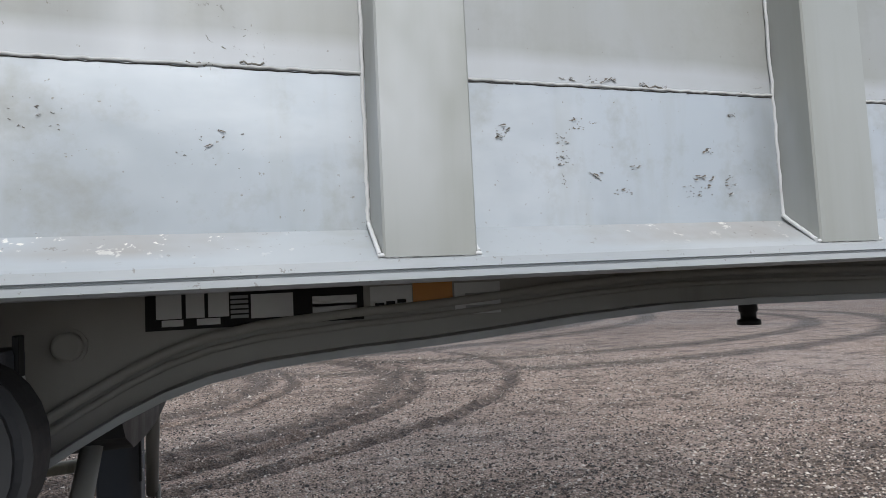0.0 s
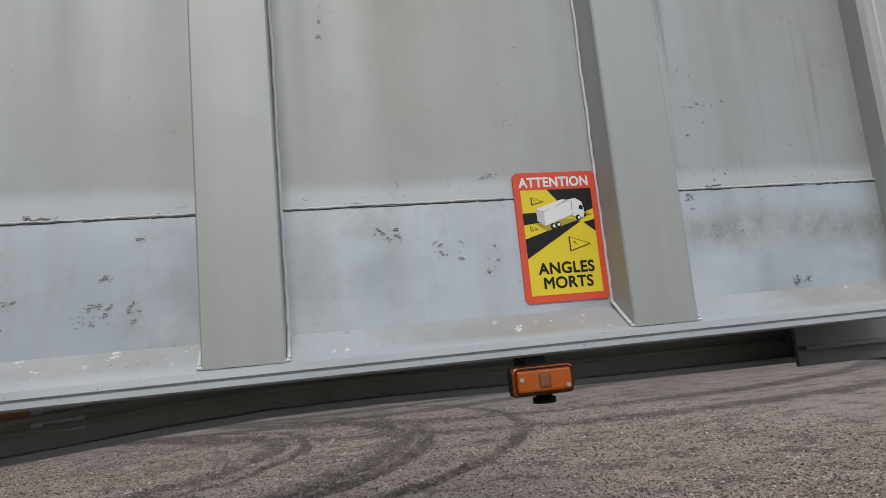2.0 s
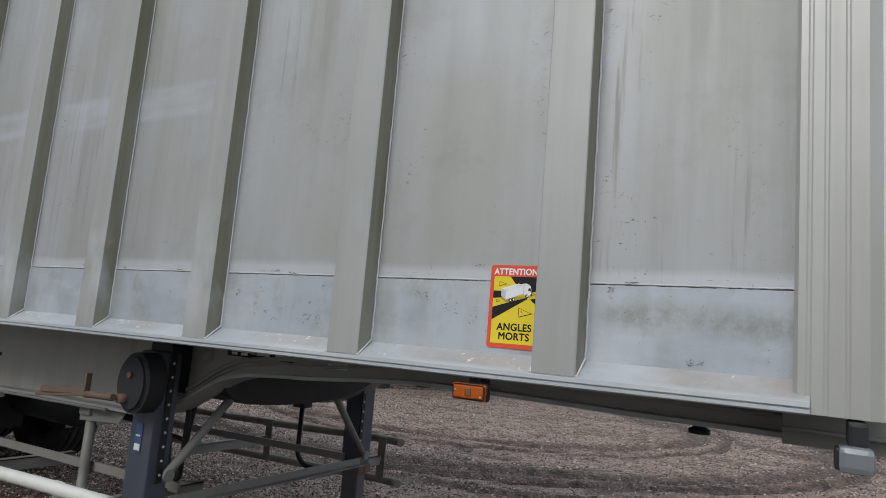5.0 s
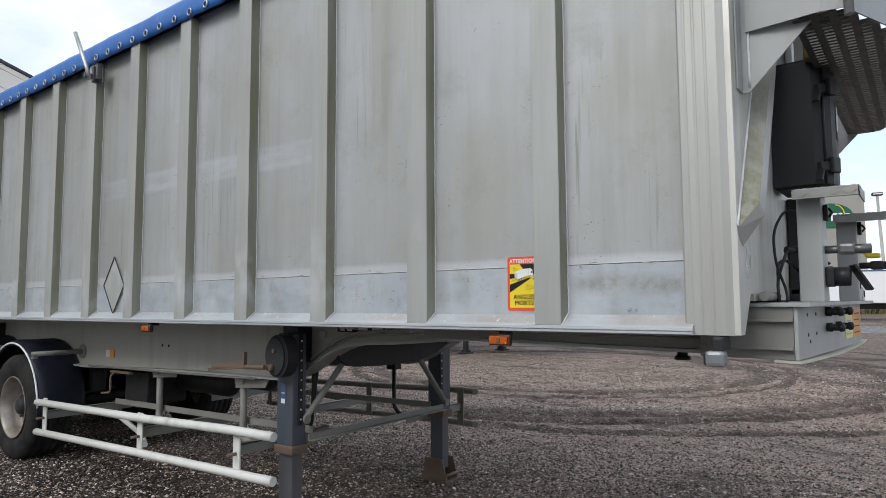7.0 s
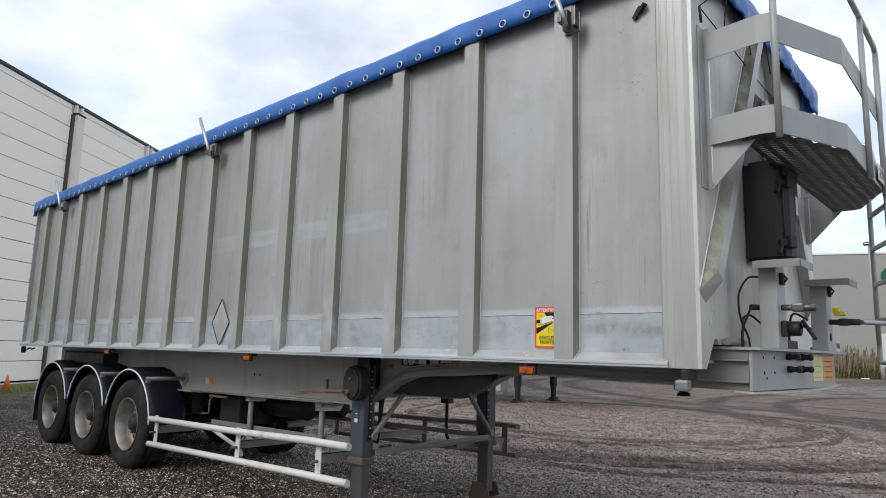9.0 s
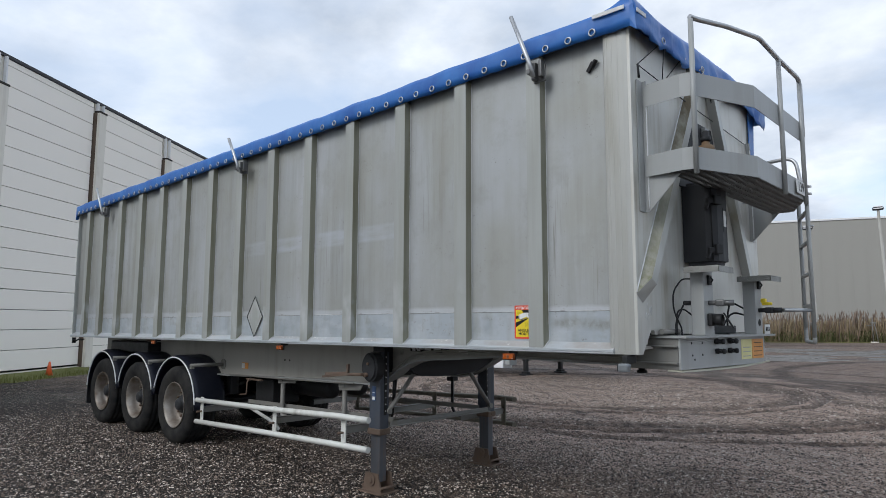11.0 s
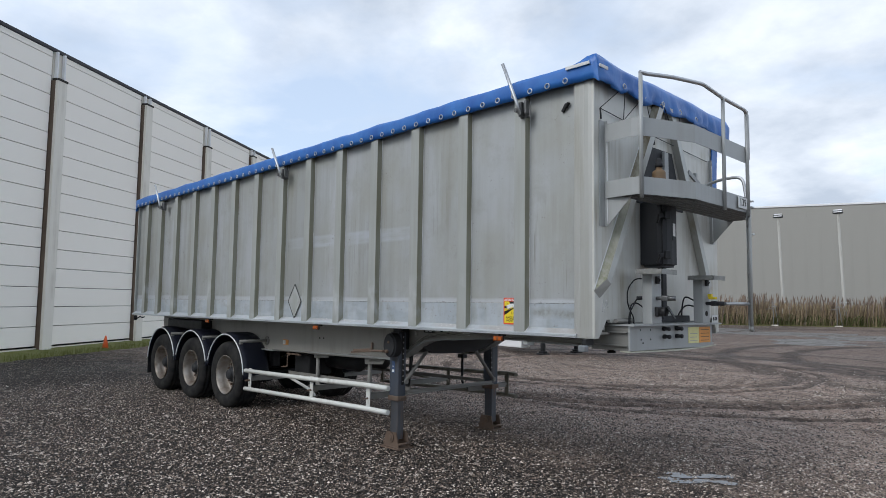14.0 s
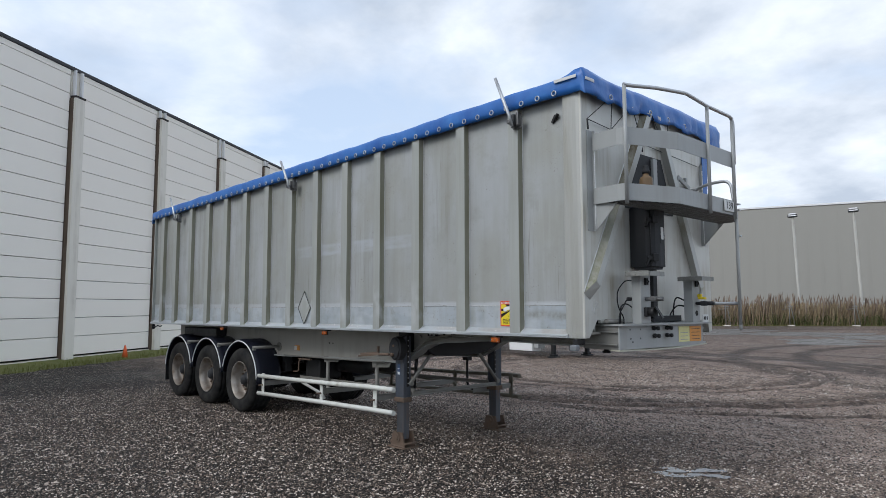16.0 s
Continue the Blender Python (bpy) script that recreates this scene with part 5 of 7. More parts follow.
# ---------------------------------------------------------------- nose, couplings and toolbox
def text_mesh(name, body, size, material, parent, m, label="", bold=0.0):
    """Raised letters of the built-in font, with strokes made bolder."""
    cu = bpy.data.curves.new(name, "FONT")
    cu.body, cu.size, cu.extrude = body, size, 0.0001
    cu.space_character, cu.resolution_u = 1.0 + 55 * bold, 6
    cu.align_x, cu.align_y = "CENTER", "CENTER"
    tmp = bpy.data.objects.new(name, cu)
    one = bpy.data.meshes.new_from_object(tmp)
    bpy.data.objects.remove(tmp)
    bm = bmesh.new()
    for k in range(9 if bold else 1):
        one.transform(Matrix.Translation((0, 0, 0.00001)))
        shifted = one.copy()
        if k:
            shifted.transform(Matrix.Translation((bold * math.cos(k * math.tau / 8), bold * math.sin(k * math.tau / 8), 0)))
        bm.from_mesh(shifted)
    me = mesh_of(name, bm, material)
    ob = new(name, me)
    ob.parent = parent
    ob.matrix_basis = m
    return tagged(ob, label)


def build_nose():
    y0, y1 = 0.28, 1.69

    def xn(y):
        """The nose plate stands slightly askew."""
        return 3.345 + 0.082 * (y - 0.28)

    def plate(bm, ya, yb, z0, z1, lift, thick):
        prism(bm, [(xn(ya) + lift, ya), (xn(yb) + lift, yb), (xn(yb) + lift + thick, yb), (xn(ya) + lift + thick, ya)], "z", z0, z1)
    bm = B()
    plate(bm, y0, y1, 1.335, 1.55, -0.014, 0.014)
    nose = tpart("nose_plate", bm, "steel", "light grey nose plate with coupling sockets")
    bm = B()
    prism(bm, [(2.98, y0 - 0.02), (xn(y0) + 0.05, y0 - 0.02), (xn(y1) + 0.06, y1 + 0.10), (2.98, y1 + 0.10)], "z", 1.552, 1.568)
    tpart("top_plate", bm, "steel", "", nose)
    bm = B()
    n = 14
    for k in range(n):
        ya, yb = y0 - 0.01 + (y1 + 0.06 - y0) * k / n, y0 - 0.01 + (y1 + 0.06 - y0) * (k + 1) / n
        da, db = (0.012 + 0.012 * math.sin(2.6 * k / n) for k in (k, k + 1))
        za, zc = (1.331 - 0.006 * math.sin(3.0 * k / n) + 0.02 * (k / n) ** 4 for k in (k, k + 1))
        v = [bm.verts.new(p) for p in ((xn(ya) - 0.09, ya, 1.334), (xn(ya) + da, ya, za), (xn(yb) + db, yb, zc), (xn(yb) - 0.09, yb, 1.334))]
        w = [bm.verts.new((q.co.x, q.co.y, q.co.z - 0.01)) for q in v]
        bm.faces.new(v)
        bm.faces.new(w[::-1])
        for a in range(4):
            bm.faces.new((v[a], w[a], w[(a + 1) % 4], v[(a + 1) % 4]))
    bmesh.ops.remove_doubles(bm, verts=bm.verts, dist=0.0004)
    bmesh.ops.recalc_face_normals(bm, faces=bm.faces)
    tpart("bottom_lip", bm, "oldlip", "bent cream-stained bottom lip", nose)
    for y in (y0, y1 - 0.012):
        bm = B()
        box(bm, 2.96, xn(y) - 0.016, y, y + 0.012, 1.335, 1.55, 0.002)
        # darkened paint stands in for shade below the overhang
        web = tpart("side_web", bm, "under", "", nose)
        for z in (1.375, 1.49):
            bm = B()
            yo = y - 0.001 if y < 1 else y + 0.013
            box(bm, 2.96, xn(y) - 0.016, min(yo, yo - 0.03 * (1 if y < 1 else -1)), max(yo, yo - 0.03 * (1 if y < 1 else -1)), z, z + 0.01, 0.002)
            tpart("web_ledge", bm, "under", "", web)
    for y, z in ((0.80, 1.522), (1.02, 1.522), (0.81, 1.45), (1.02, 1.45)):
        bm = B()
        q = xn(y)
        lathe(bm, [(0.020, q), (0.022, q + 0.022), (0.016, q + 0.026), (0.016, q + 0.05), (0.021, q + 0.054), (0.018, q + 0.07), (0.007, q + 0.075)], 12, "x", (0, y, z))
        box(bm, q + 0.03, q + 0.045, y - 0.034, y + 0.034, z - 0.006, z + 0.006, 0.003)
        tpart("air_coupling", bm, "black", "black air coupling", nose)
    for y, z in ((0.44, 1.515), (0.60, 1.515), (0.45, 1.43), (0.60, 1.43), (0.48, 1.40)):
        bm = B()
        lathe(bm, [(0.008, xn(y) - 0.003), (0.008, xn(y) + 0.002)], 10, "x", (0, y, z))
        tpart("plate_hole", bm, "ink", "", nose)
    for ya, yb, mat, lb, bars in ((1.24, 1.435, M["paleyellow"], "pale yellow label beside an orange one", 3), (1.44, 1.655, "orange", "faded orange label", 4)):
        bm = B()
        plate(bm, ya, yb, 1.375, 1.53, 0.0008, 0.002)
        lab = tpart("warning_label", bm, mat, lb, nose)
        for k in range(bars):
            bm = B()
            plate(bm, ya + 0.03, yb - 0.03, 1.395 + 0.034 * k, 1.401 + 0.034 * k, 0.003, 0.001)
            tpart("label_bar", bm, "steel" if bars == 3 else "rust", "", lab)
    # two coupling columns with chequer-plate steps
    for i, (xa, ya, yb, step) in enumerate(((3.32, 0.55, 0.73, (3.32, 3.57, 0.44, 0.72)), (3.385, 1.45, 1.61, (3.385, 3.64, 1.33, 1.60)))):
        bm = B()
        box(bm, xa, xa + 0.095, ya, yb, 1.568, 2.045 if i == 0 else 2.02, 0.006)
        col = tpart("coupling_column", bm, "steel", "light grey coupling column with chequer-plate step")
        bm = B()
        zt0 = 2.046 if i == 0 else 2.021
        box(bm, step[0], step[1], step[2], step[3], zt0, zt0 + 0.008, 0.002)
        box(bm, step[0], step[1], step[2], step[2] + 0.006, zt0 - 0.035, zt0, 0.001)
        box(bm, step[1] - 0.006, step[1], step[2], step[3], zt0 - 0.035, zt0, 0.001)
        k = 0
        y = step[2] + 0.02
        while y < step[3] - 0.02:
            x = step[0] + 0.02 + 0.015 * (k % 2)
            j = 0
            while x < step[1] - 0.02:
                a = 0.011 if (j + k) % 2 else -0.011
                beam(bm, (x - 0.011, y - a, zt0 + 0.009), (x + 0.011, y + a, zt0 + 0.009), 0.006, 0.004)
                x += 0.034
                j += 1
            y += 0.034
            k += 1
        # raised tread marks on the folded side edge
        x = step[0] + 0.02
        j = 0
        while x < step[1] - 0.02:
            a = 0.008 if j % 2 else -0.008
            beam(bm, (x - 0.010, step[2] - 0.001, zt0 - 0.018 - a), (x + 0.010, step[2] - 0.001, zt0 - 0.018 + a), 0.005, 0.005)
            x += 0.03
            j += 1
        tpart("chequer_step", bm, "chequer", "dull aluminium chequer-plate step", col)
        bm = B()
        xa1 = xa + 0.095
        ym = (ya + yb) / 2
        tube(bm, [(xa1, ym, 1.80 if i == 0 else 1.76), (xa1 + 0.08, ym, 1.80 if i == 0 else 1.76)], 0.018, 10)
        box(bm, xa1 + 0.05, xa1 + 0.115, ym - 0.026, ym + 0.032, 1.776 if i == 0 else 1.736, 1.824 if i == 0 else 1.784, 0.012)
        tube(bm, [(xa1 + 0.10, ym, 1.80 if i == 0 else 1.76), (xa1 + 0.17, ym + 0.02, 1.80 if i == 0 else 1.76)], 0.022, 10)
        tpart("gladhand", bm, "dark" if i else "gunmetal", "grey air-line coupling head", col)
        bm = B()
        box(bm, xa1, xa1 + 0.02, ym - 0.025, ym + 0.025, 1.93, 2.0, 0.006)
        tube(bm, [(xa1 + 0.02, ym, 1.985), (xa1 + 0.035, ym, 1.965), (xa1 + 0.02, ym, 1.945)], 0.006, 6)
        tpart("latch_loop", bm, "black", "", col)
        if i == 0:
            bm = B()
            box(bm, xa1, xa1 + 0.035, ym - 0.045, ym + 0.045, 1.635, 1.725, 0.01)
            lathe(bm, [(0.042, 0.0), (0.042, 0.06), (0.036, 0.065)], 16, "x", (xa1 + 0.03, ym, 1.68))
            beam(bm, (xa1 + 0.10, ym, 1.73), (xa1 + 0.16, ym + 0.02, 1.62), 0.09, 0.012, 0.004)
            tpart("electric_socket", bm, "black", "black electric socket with hinged cover", col)
        else:
            bm = B()
            box(bm, xa1 + 0.03, xa1 + 0.10, ym - 0.03, ym + 0.03, 1.80, 1.825, 0.01)
            box(bm, xa1 + 0.02, xa1 + 0.06, ym - 0.02, ym + 0.02, 1.82, 1.855, 0.008)
            tpart("yellow_cap", bm, "yellow", "yellow coupling cap", col)
            bm = B()
            lathe(bm, [(0.028, 0.0), (0.028, 0.003)], 16, "x", (xa1, ym, 1.66))
            tpart("round_hole", bm, "ink", "", col)
    # hoses that loop up behind the near column
    for pts, rr, q in (([(3.325, 0.58, 1.975), (3.28, 0.50, 1.975), (3.245, 0.42, 1.88), (3.25, 0.41, 1.74), (3.28, 0.47, 1.62), (3.285, 0.46, 1.565)], 0.10, 0.009),
                       ([(3.325, 0.60, 1.80), (3.28, 0.53, 1.80), (3.265, 0.50, 1.74), (3.25, 0.44, 1.66), (3.26, 0.42, 1.565)], 0.05, 0.010),
                       ([(3.325, 0.62, 1.69), (3.27, 0.54, 1.76), (3.25, 0.47, 1.74), (3.25, 0.45, 1.565)], 0.07, 0.010)):
        bm = B()
        tube(bm, rounded(pts, rr, 7), 0.65 * q, 8)
        tpart("air_hose", bm, "black", "looped black air hose")
    bm = B()
    tube(bm, [(3.325, 0.60, 1.80), (3.275, 0.54, 1.80)], 0.017, 8)
    tpart("hose_elbow", bm, "black")
    bm = B()
    tube(bm, [(3.232, 0.24, 1.595), (3.232, 0.52, 1.595)], 0.02, 12)
    tpart("cross_pipe", bm, "under", "grey cross pipe")
    bm = B()
    tube(bm, rounded([(3.22, 1.70, 1.78), (3.14, 1.62, 1.84), (3.12, 1.60, 1.70), (3.12, 1.6, 1.57)], 0.07, 6), 0.008, 8)
    tube(bm, rounded([(3.24, 1.70, 1.72), (3.16, 1.60, 1.75), (3.10, 1.56, 1.64), (3.10, 1.56, 1.57)], 0.07, 6), 0.008, 8)
    bmesh.ops.translate(bm, verts=bm.verts, vec=(0.11, -0.08, 0.0))
    tpart("air_hose", bm, "black", "looped black air hoses")
    # ram foot behind the columns
    bm = B()
    box(bm, 3.02, 3.18, 1.0, 1.45, 1.57, 1.62, 0.008)
    tube(bm, [(3.10, 0.15, 1.60), (3.10, 2.2, 1.60)], 0.032, 12)
    tpart("ram_cradle", bm, "dark", "dark hydraulic ram cradle")
    bm = B()
    box(bm, 3.203, 3.26, 1.07, 1.15, 1.60, 2.10, 0.008)
    # dark bar added for the shaded gap above the top plate
    box(bm, 3.203, 3.25, 1.07, 1.66, 1.572, 1.635, 0.006)
    tpart("box_support", bm, "dark", "dark upright under the toolbox, with a bar for the dark gap")
    bm = B()
    box(bm, 3.475, 3.483, 1.66, 1.79, 1.568, 1.645, 0.003)
    tg = tpart("small_plate", bm, "paper", "small white plate with dark bars")
    for k in range(3):
        bm = B()
        box(bm, 3.483, 3.4845, 1.68 + 0.034 * k, 1.70 + 0.034 * k, 1.59, 1.625)
        tpart("plate_bar", bm, "ink", "", tg)
    # toolbox
    bm = B()
    pr = [(3.205, 0.74), (3.38, 0.725), (3.42, 0.74), (3.45, 0.785), (3.46, 0.86), (3.46, 0.95), (3.445, 0.97), (3.205, 0.98)]
    prism(bm, pr, "z", 2.09, 2.72)
    bmesh.ops.bevel(bm, geom=[e for e in bm.edges if abs(e.verts[0].co.z - e.verts[1].co.z) < 1e-5], offset=0.025, segments=3, affect="EDGES")
    tb = tpart("toolbox", bm, "dark", "dark grey plastic toolbox with rubber latches")
    bm = B()
    tube(bm, [(3.424, 0.739, 2.11), (3.424, 0.739, 2.70)], 0.006, 8)
    tpart("lid_edge", bm, "black", "", tb)
    for z in (2.17, 2.54):
        bm = B()
        beam(bm, (3.40, 0.72, z + 0.02), (3.455, 0.78, z + 0.03), 0.03, 0.045, 0.008)
        beam(bm, (3.445, 0.74, z + 0.03), (3.47, 0.80, z + 0.03), 0.025, 0.075, 0.008)
        beam(bm, (3.41, 0.72, z + 0.01), (3.40, 0.695, z - 0.045), 0.03, 0.015, 0.004)
        tpart("rubber_latch", bm, "black", "black rubber latch", tb)
    bm = B()
    box(bm, 3.4605, 3.463, 0.865, 0.93, 2.34, 2.52, 0.001)
    lb = tpart("toolbox_label", bm, "dark", "", tb)
    bm = B()
    box(bm, 3.463, 3.4645, 0.872, 0.922, 2.38, 2.50, 0.001)
    tpart("label_field", bm, "paper", "white label", lb)


M["oldlip"] = painted("cream_stained_steel", (0.50, 0.49, 0.40), 0.5, (0.2, 0.17, 0.08), 0.8, 3)
M["paleyellow"] = plain("pale_yellow_label", (0.72, 0.68, 0.32), 0.5)
build_nose()


# ---------------------------------------------------------------- platform, handrail and ladder
PLAN = [(3.23, 0.095), (3.50, 0.055), (3.58, 0.07), (3.80, 0.62), (3.80, 1.20), (3.80, 1.79), (3.58, 2.33), (3.50, 2.345), (3.23, 2.305)]


def band(z0, z1, pts, thick=0.006):
    bm = B()
    def off(i):
        a = Vector(pts[max(i - 1, 0)])
        b = Vector(pts[min(i + 1, len(pts) - 1)])
        d = (b - a).normalized()
        return Vector((-d.y, d.x))
    rows = []
    for i, p in enumerate(pts):
        o = off(i) * thick
        rows.append([bm.verts.new((p[0], p[1], z0)), bm.verts.new((p[0], p[1], z1)), bm.verts.new((p[0] + o.x, p[1] + o.y, z1)), bm.verts.new((p[0] + o.x, p[1] + o.y, z0))])
    for a, b in zip(rows, rows[1:]):
        for k in range(4):
            bm.faces.new((a[k], a[(k + 1) % 4], b[(k + 1) % 4], b[k]))
    bm.faces.new(rows[0])
    bm.faces.new(rows[-1][::-1])
    bmesh.ops.recalc_face_normals(bm, faces=bm.faces)
    return bm


def build_platform():
    zk0, zk1 = 2.665, 2.815
    bm = band(zk0, zk1, PLAN)
    plat = tpart("platform", bm, "steel", "grey access platform with kick board and handrail")
    bm = band(3.165, 3.325, PLAN[:6])
    tpart("guard_band", bm, "steel", "flat grey guard band", plat)
    # deck: solid strips with rows of crossbars and open slots between them
    bm = B()
    prism(bm, [(3.40, 0.075), (3.425, 0.072), (3.425, 2.328), (3.40, 2.325)], "z", zk0 - 0.004, zk0 + 0.006)
    dk = tpart("deck", bm, "deck", "dark slotted deck plate", plat)
    bar = B()
    box(bar, -0.018, 0.018, -0.0095, 0.0095, -0.006, 0.006)
    me_bar = mesh_of("slot_bar", bar, "deck")
    for r in range(6):
        xs0 = 3.425 + 0.0625 * r
        lim = lambda x: 0.075 + max(0.0, (x - 3.575) * 2.45)
        bm = B()
        xa, xb = xs0 + 0.034, min(xs0 + 0.0625, 3.795)
        prism(bm, [(xa, lim(xa)), (xb, lim(xb)), (xb, 2.4 - lim(xb)), (xa, 2.4 - lim(xa))], "z", zk0 - 0.004, zk0 + 0.006)
        tpart("deck_strip", bm, "deck", "", dk)
        y = lim(xs0 + 0.03) + 0.02
        while y < 2.4 - lim(xs0 + 0.03) - 0.01:
            o = new("slot_bar", me_bar)
            o.parent = dk
            o.location = (xs0 + 0.017 - 0.4, y - 1.2, zk0)
            y += 0.038
    # brackets at the ends
    for y, s in ((0.115, -1), (2.30, 1)):
        bm = B()
        prism(bm, [(3.20, 2.42), (3.235, 2.42), (3.47, 2.668), (3.47, 2.69), (3.235, 2.69), (3.235, 3.36), (3.20, 3.36)], "y", y - 0.004, y + 0.004)
        tpart("end_bracket", bm, "steel", "", plat)
        bm = B()
        box(bm, 3.201, 3.209, y - (0.085 if s < 0 else 0.0), y + (0.0 if s < 0 else 0.10), 2.42, 3.36, 0.002)
        tpart("bracket_flange", bm, "steel", "", plat)
        bm = B()
        tube(bm, [(3.236, y - 0.006, 2.44 + 0.05 * k) for k in range(18)], 0.005, 6)
        tpart("weld_bead", bm, "weld", "", plat)
    # posts and top rail
    posts = [(3.592, 0.058), (3.815, 1.20), (3.815, 1.77)]
    for x, y in posts:
        bm = B()
        tube(bm, [(x, y, 2.63), (x, y, 3.685 if y < 1 else 3.69)], 0.0175, 10)
        tpart("post", bm, "steel", "", plat)
    bm = B()
    tube(bm, rounded([(3.59, 0.05, 3.70), (3.61, 0.12, 3.70), (3.70, 0.42, 3.725), (3.80, 0.80, 3.735), (3.815, 1.20, 3.695), (3.815, 1.74, 3.695), (3.815, 1.80, 3.64), (3.815, 1.79, 3.2)], 0.05, 4), 0.0175, 10)
    tpart("top_rail", bm, "zinc", "grey tubular top rail", plat)
    bm = B()
    tube(bm, rounded([(3.30, 1.95, 2.75), (3.30, 1.95, 3.02), (3.50, 1.92, 3.06), (3.72, 1.90, 3.06), (3.76, 1.88, 2.80), (3.76, 1.87, 2.70)], 0.09, 6), 0.016, 10)
    box(bm, 3.26, 3.34, 1.94, 1.96, 2.72, 3.03, 0.004)
    tpart("grab_hoop", bm, "zinc", "bent grab hoop", plat)
    # number tag
    bm = B()
    box(bm, 3.812, 3.818, 1.52, 1.74, 2.69, 2.80, 0.002)
    tag = tpart("number_tag", bm, "paper", "white number tag", plat)
    text_mesh("tag_number", "139", 0.105, "ink", tag, pose(3.8195 - 0.4, 1.63 - 1.2, 2.745, 90, 0, 90), bold=0.001)
    # small grey levers on the wall
    bm = B()
    beam(bm, (3.215, 1.62, 2.86), (3.23, 1.70, 3.13), 0.05, 0.02, 0.004)
    beam(bm, (3.24, 1.70, 3.14), (3.26, 1.92, 3.03), 0.02, 0.045, 0.004)
    box(bm, 3.202, 3.23, 1.90, 1.94, 3.02, 3.16, 0.004)
    tpart("lever", bm, "steel", "grey lever bracket")
    # dark sheet added as the shade on the grey panel between the braces
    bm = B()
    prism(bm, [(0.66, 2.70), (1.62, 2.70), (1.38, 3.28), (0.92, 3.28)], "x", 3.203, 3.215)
    rc = tpart("ram_recess", bm, "dark", "dark sheet for the shade between the braces")
    bm = B()
    box(bm, 3.216, 3.25, 1.16, 1.24, 2.70, 3.26, 0.006)
    tpart("recess_rib", bm, "steel", "", rc)
    bm = B()
    lathe(bm, [(0.056, 2.69), (0.062, 2.71), (0.062, 2.95), (0.056, 2.97), (0.030, 2.985), (0.030, 3.0), (0.022, 3.01)], 20, "z", (3.42, 0.70, 0.0))
    tk = tpart("oil_reservoir", bm, M["amberoil"], "yellowed plastic oil reservoir")
    bm = B()
    lathe(bm, [(0.036, 3.01), (0.036, 3.04), (0.026, 3.045), (0.026, 3.08), (0.016, 3.09)], 16, "z", (3.42, 0.70, 0.0))
    tpart("reservoir_cap", bm, "dark", "", tk)


def build_ladder():
    a, b = Vector((3.815, 1.79, 0)), Vector((3.66, 2.17, 0))
    lad = None
    for p in (a, b):
        bm = B()
        tube(bm, [(p.x, p.y, 1.54 if p == a else 1.60), (p.x, p.y, 2.70)], 0.0165, 10)
        if lad is None:
            lad = tpart("ladder", bm, "steel", "grey tubular hanging ladder")
        else:
            tpart("stile", bm, "steel", "", lad)
    for z in (1.80, 2.06, 2.32, 2.57):
        bm = B()
        beam(bm, (a.x, a.y, z), (b.x, b.y, z), 0.028, 0.026, 0.004)
        tpart("rung", bm, "steel", "", lad)
    bm = B()
    tube(bm, rounded([(a.x, a.y, 1.56), (a.x, a.y, 1.50), (b.x, b.y, 1.50), (b.x, b.y, 1.62)], 0.09, 6), 0.0165, 10)
    tpart("foot_loop", bm, "steel", "", lad)
    bm = B()
    tube(bm, [(3.66, 1.55, 1.76), (3.80, 1.78, 1.76)], 0.0165, 10)
    tpart("ladder_stay", bm, "zinc", "galvanised stay bar", lad)
    for z in (2.72, 2.78, 2.45):
        bm = B()
        box(bm, 3.81, 3.85, 1.79, 1.83, z - 0.008, z + 0.008, 0.003)
        tpart("hinge_pin", bm, "zinc", "", lad)


M["amberoil"] = plain("yellowed_plastic", (0.20, 0.125, 0.06), 0.5)
build_platform()
build_ladder()


